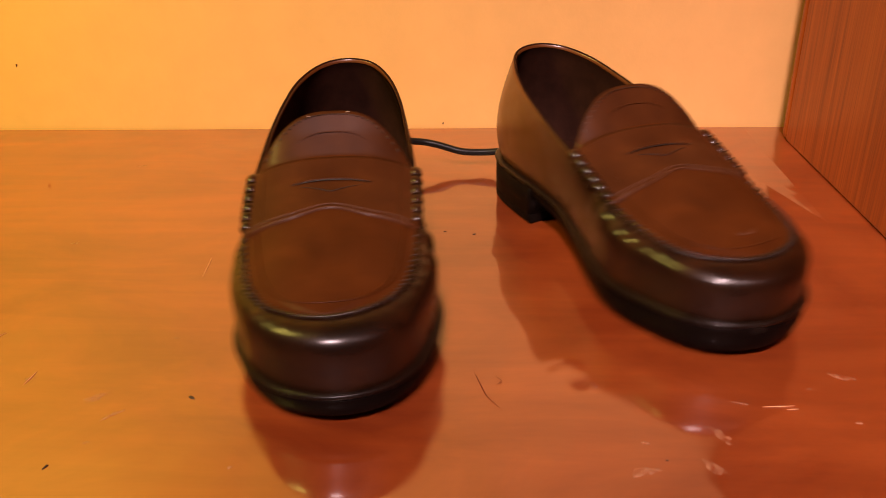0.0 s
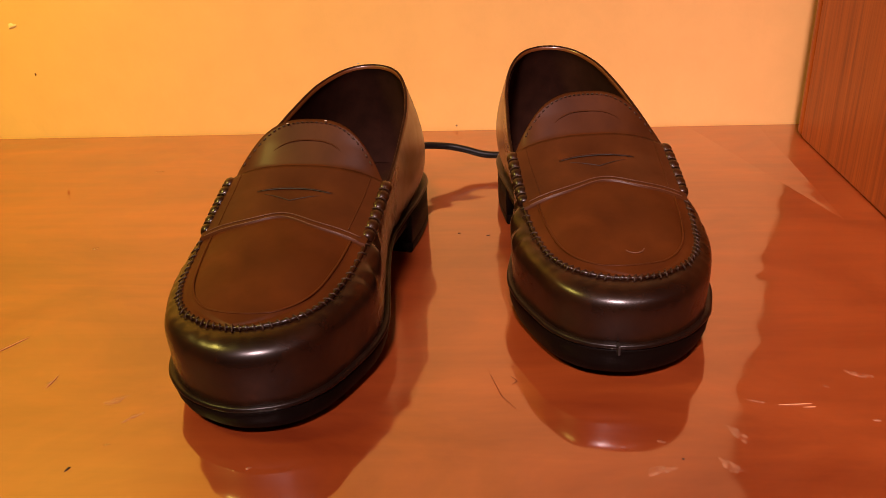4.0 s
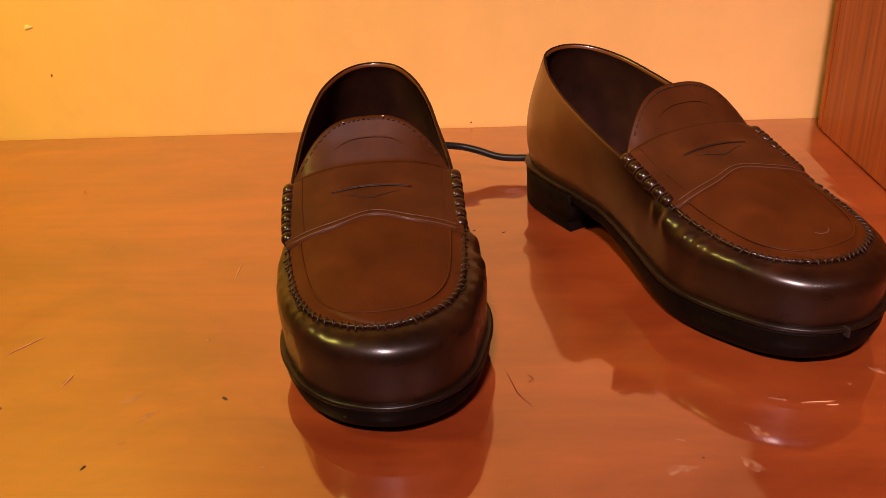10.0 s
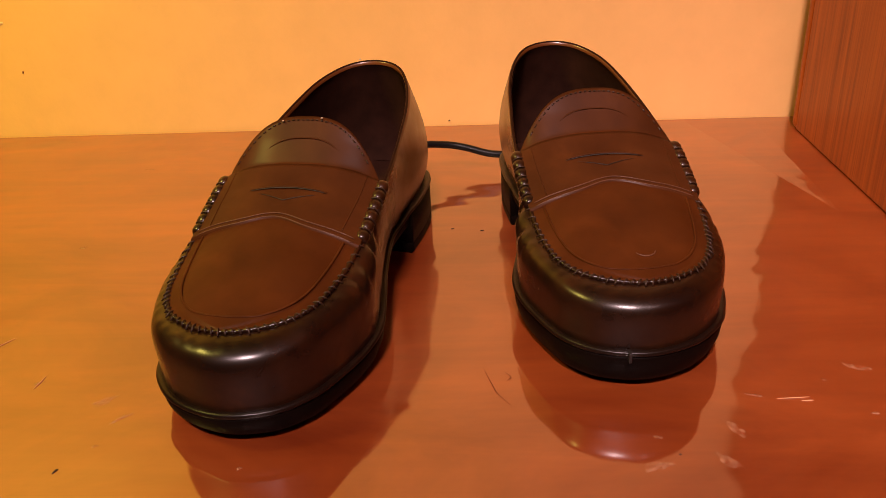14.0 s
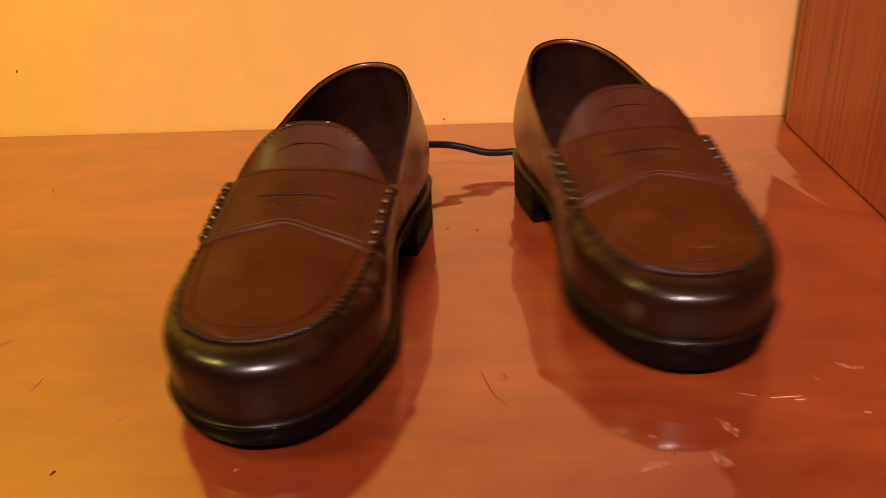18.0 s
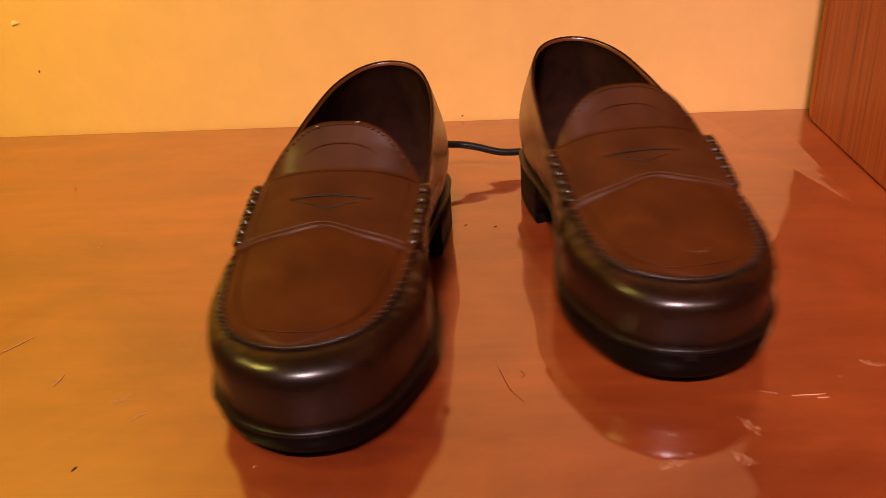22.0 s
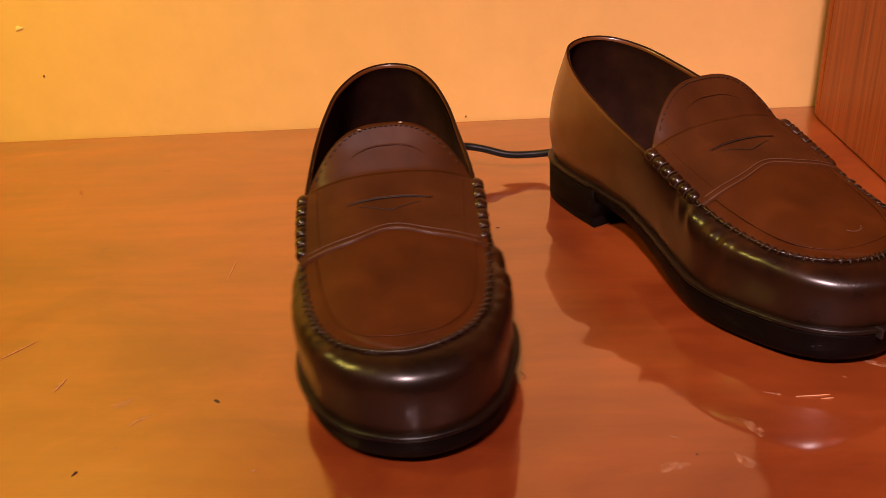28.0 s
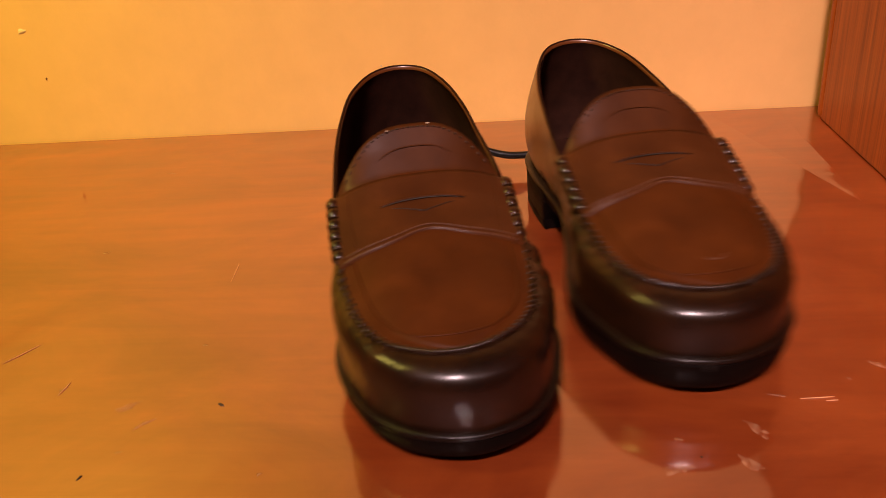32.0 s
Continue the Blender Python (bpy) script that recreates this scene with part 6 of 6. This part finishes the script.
        (10.8, pose(-0.4038, -0.2204, 0, 0, 0, 13.9)), (10.9, pose(-0.4021, -0.2216, 0, 0, 0, 14.5)), (11.0, pose(-0.3959, -0.2251, 0, 0, 0, 17.0)),
        (11.1, pose(-0.3899, -0.2283, 0, 0, 0, 19.4)), (11.2, pose(-0.3861, -0.2299, 0, 0, 0, 21.0)), (11.3, pose(-0.3883, -0.2288, 0, 0, 0, 20.2)),
        (11.4, pose(-0.3951, -0.2252, 0, 0, 0, 17.5)), (11.5, pose(-0.4026, -0.2217, 0, 0, 0, 14.6)), (11.6, pose(-0.4104, -0.2179, 0, 0, 0, 11.7)),
        (11.7, pose(-0.4081, -0.2190, 0, 0, 0, 12.6)), (11.8, pose(-0.4012, -0.2223, 0, 0, 0, 15.3)), (11.9, pose(-0.3928, -0.2268, 0, 0, 0, 18.6)),
        (12.0, pose(-0.3885, -0.2299, 0, 0, 0, 20.6)), (12.1, pose(-0.3889, -0.2285, 0, 0, 0, 20.0)), (12.2, pose(-0.3950, -0.2252, 0, 0, 0, 17.4)),
        (12.3, pose(-0.4025, -0.2217, 0, 0, 0, 14.4)), (12.4, pose(-0.4073, -0.2187, 0, 0, 0, 12.4)), (12.5, pose(-0.4051, -0.2198, 0, 0, 0, 13.1)),
        (12.6, pose(-0.3983, -0.2237, 0, 0, 0, 15.5)), (12.7, pose(-0.3900, -0.2280, 0, 0, 0, 18.5)), (12.8, pose(-0.3851, -0.2306, 0, 0, 0, 20.2)),
        (12.9, pose(-0.3878, -0.2293, 0, 0, 0, 18.9)), (13.0, pose(-0.3964, -0.2252, 0, 0, 0, 15.2)), (13.1, pose(-0.4016, -0.2219, 0, 0, 0, 13.3)),
        (13.2, pose(-0.4049, -0.2198, 0, 0, 0, 12.0)), (13.3, pose(-0.4012, -0.2217, 0, 0, 0, 13.5)), (13.4, pose(-0.3959, -0.2245, 0, 0, 0, 15.5)),
        (13.5, pose(-0.3942, -0.2253, 0, 0, 0, 16.1)), (13.6, pose(-0.3930, -0.2260, 0, 0, 0, 16.6)), (13.7, pose(-0.3881, -0.2288, 0, 0, 0, 18.6)),
        (13.8, pose(-0.3829, -0.2313, 0, 0, 0, 20.6)), (13.9, pose(-0.3833, -0.2309, 0, 0, 0, 20.4)), (14.0, pose(-0.3837, -0.2300, 0, 0, 0, 19.9)),
        (14.1, pose(-0.3834, -0.2309, 0, 0, 0, 20.5)), (14.2, pose(-0.3831, -0.2311, 0, 0, 0, 20.6)), (14.3, pose(-0.3829, -0.2315, 0, 0, 0, 20.7)),
        (14.4, pose(-0.3824, -0.2319, 0, 0, 0, 21.0)), (14.5, pose(-0.3837, -0.2313, 0, 0, 0, 20.5)), (14.6, pose(-0.3877, -0.2295, 0, 0, 0, 19.0)),
        (14.7, pose(-0.3943, -0.2262, 0, 0, 0, 16.6)), (14.8, pose(-0.3937, -0.2265, 0, 0, 0, 16.9)), (14.9, pose(-0.3865, -0.2300, 0, 0, 0, 19.7)),
        (15.0, pose(-0.3822, -0.2319, 0, 0, 0, 21.3)), (15.1, pose(-0.3861, -0.2304, 0, 0, 0, 20.0)), (15.2, pose(-0.3947, -0.2264, 0, 0, 0, 16.8)),
        (15.3, pose(-0.4005, -0.2236, 0, 0, 0, 14.8)), (15.4, pose(-0.3989, -0.2246, 0, 0, 0, 15.3)), (15.5, pose(-0.3911, -0.2284, 0, 0, 0, 18.3)),
        (15.6, pose(-0.3830, -0.2322, 0, 0, 0, 21.4)), (15.7, pose(-0.3813, -0.2330, 0, 0, 0, 22.1)), (15.8, pose(-0.3875, -0.2304, 0, 0, 0, 19.8)),
        (15.9, pose(-0.3960, -0.2265, 0, 0, 0, 16.9)), (16.0, pose(-0.3997, -0.2249, 0, 0, 0, 15.5)), (16.1, pose(-0.3956, -0.2269, 0, 0, 0, 17.0)),
        (16.2, pose(-0.3851, -0.2319, 0, 0, 0, 21.0)), (16.3, pose(-0.3762, -0.2360, 0, 0, 0, 24.2)), (16.4, pose(-0.3748, -0.2371, 0, 0, 0, 24.9)),
        (16.5, pose(-0.3756, -0.2369, 0, 0, 0, 24.6)), (16.6, pose(-0.3817, -0.2343, 0, 0, 0, 22.4)), (16.7, pose(-0.3894, -0.2313, 0, 0, 0, 19.7)),
        (16.8, pose(-0.3964, -0.2292, 0, 0, 0, 17.3)), (16.9, pose(-0.3995, -0.2282, 0, 0, 0, 16.1)), (17.0, pose(-0.3935, -0.2315, 0, 0, 0, 18.2)),
        (17.1, pose(-0.3860, -0.2348, 0, 0, 0, 21.1)), (17.2, pose(-0.3770, -0.2388, 0, 0, 0, 24.3)), (17.3, pose(-0.3737, -0.2394, 0, 0, 0, 25.5)),
        (17.4, pose(-0.3781, -0.2373, 0, 0, 0, 23.8)), (17.5, pose(-0.3855, -0.2339, 0, 0, 0, 21.1)), (17.6, pose(-0.3927, -0.2306, 0, 0, 0, 18.5)),
        (17.7, pose(-0.3976, -0.2279, 0, 0, 0, 16.7)), (17.8, pose(-0.3930, -0.2298, 0, 0, 0, 18.2)), (17.9, pose(-0.3859, -0.2328, 0, 0, 0, 20.7)),
        (18.0, pose(-0.3757, -0.2361, 0, 0, 0, 24.0)), (18.1, pose(-0.3724, -0.2387, 0, 0, 0, 25.4)), (18.2, pose(-0.3757, -0.2377, 0, 0, 0, 24.3)),
        (18.3, pose(-0.3833, -0.2347, 0, 0, 0, 21.6)), (18.4, pose(-0.3861, -0.2343, 0, 0, 0, 20.7)), (18.5, pose(-0.3867, -0.2346, 0, 0, 0, 20.5)),
        (18.6, pose(-0.3869, -0.2349, 0, 0, 0, 20.6)), (18.7, pose(-0.3871, -0.2351, 0, 0, 0, 20.6)), (18.8, pose(-0.3876, -0.2354, 0, 0, 0, 20.5)),
        (18.9, pose(-0.3879, -0.2358, 0, 0, 0, 20.6)), (19.0, pose(-0.3899, -0.2350, 0, 0, 0, 19.8)), (19.1, pose(-0.3941, -0.2333, 0, 0, 0, 18.3)),
        (19.2, pose(-0.3933, -0.2342, 0, 0, 0, 18.7)), (19.3, pose(-0.3878, -0.2374, 0, 0, 0, 20.7)), (19.4, pose(-0.3805, -0.2412, 0, 0, 0, 23.5)),
        (19.5, pose(-0.3753, -0.2435, 0, 0, 0, 25.4)), (19.6, pose(-0.3775, -0.2425, 0, 0, 0, 24.6)), (19.7, pose(-0.3839, -0.2404, 0, 0, 0, 22.3)),
        (19.8, pose(-0.3915, -0.2377, 0, 0, 0, 19.6)), (19.9, pose(-0.3992, -0.2347, 0, 0, 0, 16.8)), (20.0, pose(-0.3979, -0.2378, 0, 0, 0, 17.8)),
        (20.1, pose(-0.3906, -0.2392, 0, 0, 0, 20.2)), (20.2, pose(-0.3818, -0.2429, 0, 0, 0, 23.5)), (20.3, pose(-0.3751, -0.2454, 0, 0, 0, 26.0)),
        (20.4, pose(-0.3764, -0.2446, 0, 0, 0, 25.6)), (20.5, pose(-0.3827, -0.2417, 0, 0, 0, 23.4)), (20.6, pose(-0.3893, -0.2385, 0, 0, 0, 20.8)),
        (20.7, pose(-0.3949, -0.2357, 0, 0, 0, 18.7)), (20.8, pose(-0.3922, -0.2367, 0, 0, 0, 19.6)), (20.9, pose(-0.3857, -0.2396, 0, 0, 0, 21.9)),
        (21.0, pose(-0.3763, -0.2428, 0, 0, 0, 25.0)), (21.1, pose(-0.3719, -0.2451, 0, 0, 0, 26.7)), (21.2, pose(-0.3758, -0.2431, 0, 0, 0, 25.1)),
        (21.3, pose(-0.3834, -0.2401, 0, 0, 0, 22.4)), (21.4, pose(-0.3906, -0.2369, 0, 0, 0, 19.8)), (21.5, pose(-0.3963, -0.2342, 0, 0, 0, 17.7)),
        (21.6, pose(-0.3930, -0.2361, 0, 0, 0, 18.9)), (21.7, pose(-0.3864, -0.2398, 0, 0, 0, 21.2)), (21.8, pose(-0.3781, -0.2441, 0, 0, 0, 24.3)),
        (21.9, pose(-0.3741, -0.2461, 0, 0, 0, 25.8)), (22.0, pose(-0.3791, -0.2441, 0, 0, 0, 24.0)), (22.1, pose(-0.3866, -0.2403, 0, 0, 0, 21.0)),
        (22.2, pose(-0.3941, -0.2366, 0, 0, 0, 18.1)), (22.3, pose(-0.3988, -0.2340, 0, 0, 0, 16.3)), (22.4, pose(-0.3937, -0.2364, 0, 0, 0, 18.1)),
        (22.5, pose(-0.3861, -0.2400, 0, 0, 0, 20.8)), (22.6, pose(-0.3773, -0.2448, 0, 0, 0, 24.3)), (22.7, pose(-0.3756, -0.2449, 0, 0, 0, 24.8)),
        (22.8, pose(-0.3810, -0.2426, 0, 0, 0, 22.8)), (22.9, pose(-0.3885, -0.2394, 0, 0, 0, 20.1)), (23.0, pose(-0.3983, -0.2363, 0, 0, 0, 16.7)),
        (23.1, pose(-0.3986, -0.2347, 0, 0, 0, 16.3)), (23.2, pose(-0.3935, -0.2374, 0, 0, 0, 18.3)), (23.3, pose(-0.3857, -0.2410, 0, 0, 0, 21.1)),
        (23.4, pose(-0.3773, -0.2451, 0, 0, 0, 24.4)), (23.5, pose(-0.3750, -0.2460, 0, 0, 0, 25.2)), (23.6, pose(-0.3801, -0.2440, 0, 0, 0, 23.3)),
        (23.7, pose(-0.3866, -0.2417, 0, 0, 0, 21.0)), (23.8, pose(-0.3941, -0.2386, 0, 0, 0, 18.5)), (23.9, pose(-0.3959, -0.2381, 0, 0, 0, 17.9)),
        (24.0, pose(-0.3897, -0.2425, 0, 0, 0, 20.6)), (24.1, pose(-0.3820, -0.2447, 0, 0, 0, 22.9)), (24.2, pose(-0.3738, -0.2481, 0, 0, 0, 25.7)),
        (24.3, pose(-0.3733, -0.2483, 0, 0, 0, 25.9)), (24.4, pose(-0.3788, -0.2458, 0, 0, 0, 23.7)), (24.5, pose(-0.3864, -0.2427, 0, 0, 0, 21.0)),
        (24.6, pose(-0.3885, -0.2415, 0, 0, 0, 20.1)), (24.7, pose(-0.3901, -0.2406, 0, 0, 0, 19.3)), (24.8, pose(-0.3844, -0.2432, 0, 0, 0, 21.3)),
        (24.9, pose(-0.3747, -0.2474, 0, 0, 0, 24.7)), (25.0, pose(-0.3702, -0.2491, 0, 0, 0, 26.2)), (25.1, pose(-0.3742, -0.2473, 0, 0, 0, 24.6)),
        (25.2, pose(-0.3830, -0.2432, 0, 0, 0, 21.3)), (25.3, pose(-0.3891, -0.2402, 0, 0, 0, 18.9)), (25.4, pose(-0.3875, -0.2408, 0, 0, 0, 19.4)),
        (25.5, pose(-0.3793, -0.2444, 0, 0, 0, 22.3)), (25.6, pose(-0.3709, -0.2479, 0, 0, 0, 25.2)), (25.7, pose(-0.3692, -0.2485, 0, 0, 0, 25.7)),
        (25.8, pose(-0.3755, -0.2457, 0, 0, 0, 23.2)), (25.9, pose(-0.3843, -0.2415, 0, 0, 0, 19.9)), (26.0, pose(-0.3881, -0.2395, 0, 0, 0, 18.5)),
        (26.1, pose(-0.3838, -0.2414, 0, 0, 0, 19.8)), (26.2, pose(-0.3755, -0.2450, 0, 0, 0, 22.7)), (26.3, pose(-0.3727, -0.2461, 0, 0, 0, 23.7)),
        (26.4, pose(-0.3773, -0.2438, 0, 0, 0, 21.8)), (26.5, pose(-0.3806, -0.2421, 0, 0, 0, 20.5)), (26.6, pose(-0.3771, -0.2439, 0, 0, 0, 21.6)),
        (26.7, pose(-0.3768, -0.2441, 0, 0, 0, 21.7)), (26.8, pose(-0.3763, -0.2442, 0, 0, 0, 21.6)), (26.9, pose(-0.3718, -0.2461, 0, 0, 0, 23.1)),
        (27.0, pose(-0.3672, -0.2474, 0, 0, 0, 24.2)), (27.1, pose(-0.3684, -0.2475, 0, 0, 0, 24.4)), (27.2, pose(-0.3684, -0.2476, 0, 0, 0, 24.5)),
        (27.3, pose(-0.3724, -0.2456, 0, 0, 0, 23.1)), (27.4, pose(-0.3789, -0.2426, 0, 0, 0, 20.8)), (27.5, pose(-0.3805, -0.2420, 0, 0, 0, 20.4)),
        (27.6, pose(-0.3809, -0.2419, 0, 0, 0, 20.2)), (27.7, pose(-0.3831, -0.2408, 0, 0, 0, 19.5)), (27.8, pose(-0.3862, -0.2391, 0, 0, 0, 18.4)),
        (27.9, pose(-0.3848, -0.2399, 0, 0, 0, 18.9)), (28.0, pose(-0.3825, -0.2419, 0, 0, 0, 19.8)), (28.1, pose(-0.3759, -0.2441, 0, 0, 0, 22.3)),
        (28.2, pose(-0.3704, -0.2460, 0, 0, 0, 24.4)), (28.3, pose(-0.3731, -0.2446, 0, 0, 0, 23.6)), (28.4, pose(-0.3791, -0.2419, 0, 0, 0, 21.5)),
        (28.5, pose(-0.3850, -0.2380, 0, 0, 0, 19.3)), (28.6, pose(-0.3904, -0.2346, 0, 0, 0, 17.4)), (28.7, pose(-0.3875, -0.2359, 0, 0, 0, 18.5)),
        (28.8, pose(-0.3840, -0.2375, 0, 0, 0, 19.8)), (28.9, pose(-0.3823, -0.2382, 0, 0, 0, 20.4)), (29.0, pose(-0.3818, -0.2379, 0, 0, 0, 20.9)),
        (29.1, pose(-0.3820, -0.2382, 0, 0, 0, 20.5)), (29.2, pose(-0.3820, -0.2384, 0, 0, 0, 20.4)), (29.3, pose(-0.3821, -0.2385, 0, 0, 0, 20.2)),
        (29.4, pose(-0.3820, -0.2388, 0, 0, 0, 20.1)), (29.5, pose(-0.3820, -0.2389, 0, 0, 0, 20.0)), (29.6, pose(-0.3819, -0.2389, 0, 0, 0, 19.9)),
        (29.7, pose(-0.3812, -0.2394, 0, 0, 0, 20.0)), (29.8, pose(-0.3783, -0.2397, 0, 0, 0, 21.0)), (29.9, pose(-0.3780, -0.2394, 0, 0, 0, 21.0)),
        (30.0, pose(-0.3777, -0.2385, 0, 0, 0, 20.6)), (30.1, pose(-0.3780, -0.2397, 0, 0, 0, 20.9)), (30.2, pose(-0.3779, -0.2400, 0, 0, 0, 21.0)),
        (30.3, pose(-0.3780, -0.2403, 0, 0, 0, 21.0)), (30.4, pose(-0.3779, -0.2408, 0, 0, 0, 21.1)), (30.5, pose(-0.3778, -0.2410, 0, 0, 0, 21.2)),
        (30.6, pose(-0.3815, -0.2397, 0, 0, 0, 19.9)), (30.7, pose(-0.3864, -0.2377, 0, 0, 0, 18.0)), (30.8, pose(-0.3863, -0.2378, 0, 0, 0, 17.9)),
        (30.9, pose(-0.3865, -0.2378, 0, 0, 0, 17.9)), (31.0, pose(-0.3862, -0.2381, 0, 0, 0, 18.0)), (31.1, pose(-0.3860, -0.2384, 0, 0, 0, 18.0)),
        (31.2, pose(-0.3853, -0.2391, 0, 0, 0, 18.2)), (31.3, pose(-0.3857, -0.2392, 0, 0, 0, 18.1)), (31.4, pose(-0.3876, -0.2388, 0, 0, 0, 17.4)),
        (31.5, pose(-0.3912, -0.2371, 0, 0, 0, 16.0)), (31.6, pose(-0.3856, -0.2406, 0, 0, 0, 18.6)), (31.7, pose(-0.3803, -0.2435, 0, 0, 0, 20.9)),
        (31.8, pose(-0.3772, -0.2446, 0, 0, 0, 22.5)), (31.9, pose(-0.3765, -0.2450, 0, 0, 0, 23.2)), (32.0, pose(-0.3812, -0.2443, 0, 0, 0, 22.3)),
    ])


motions()
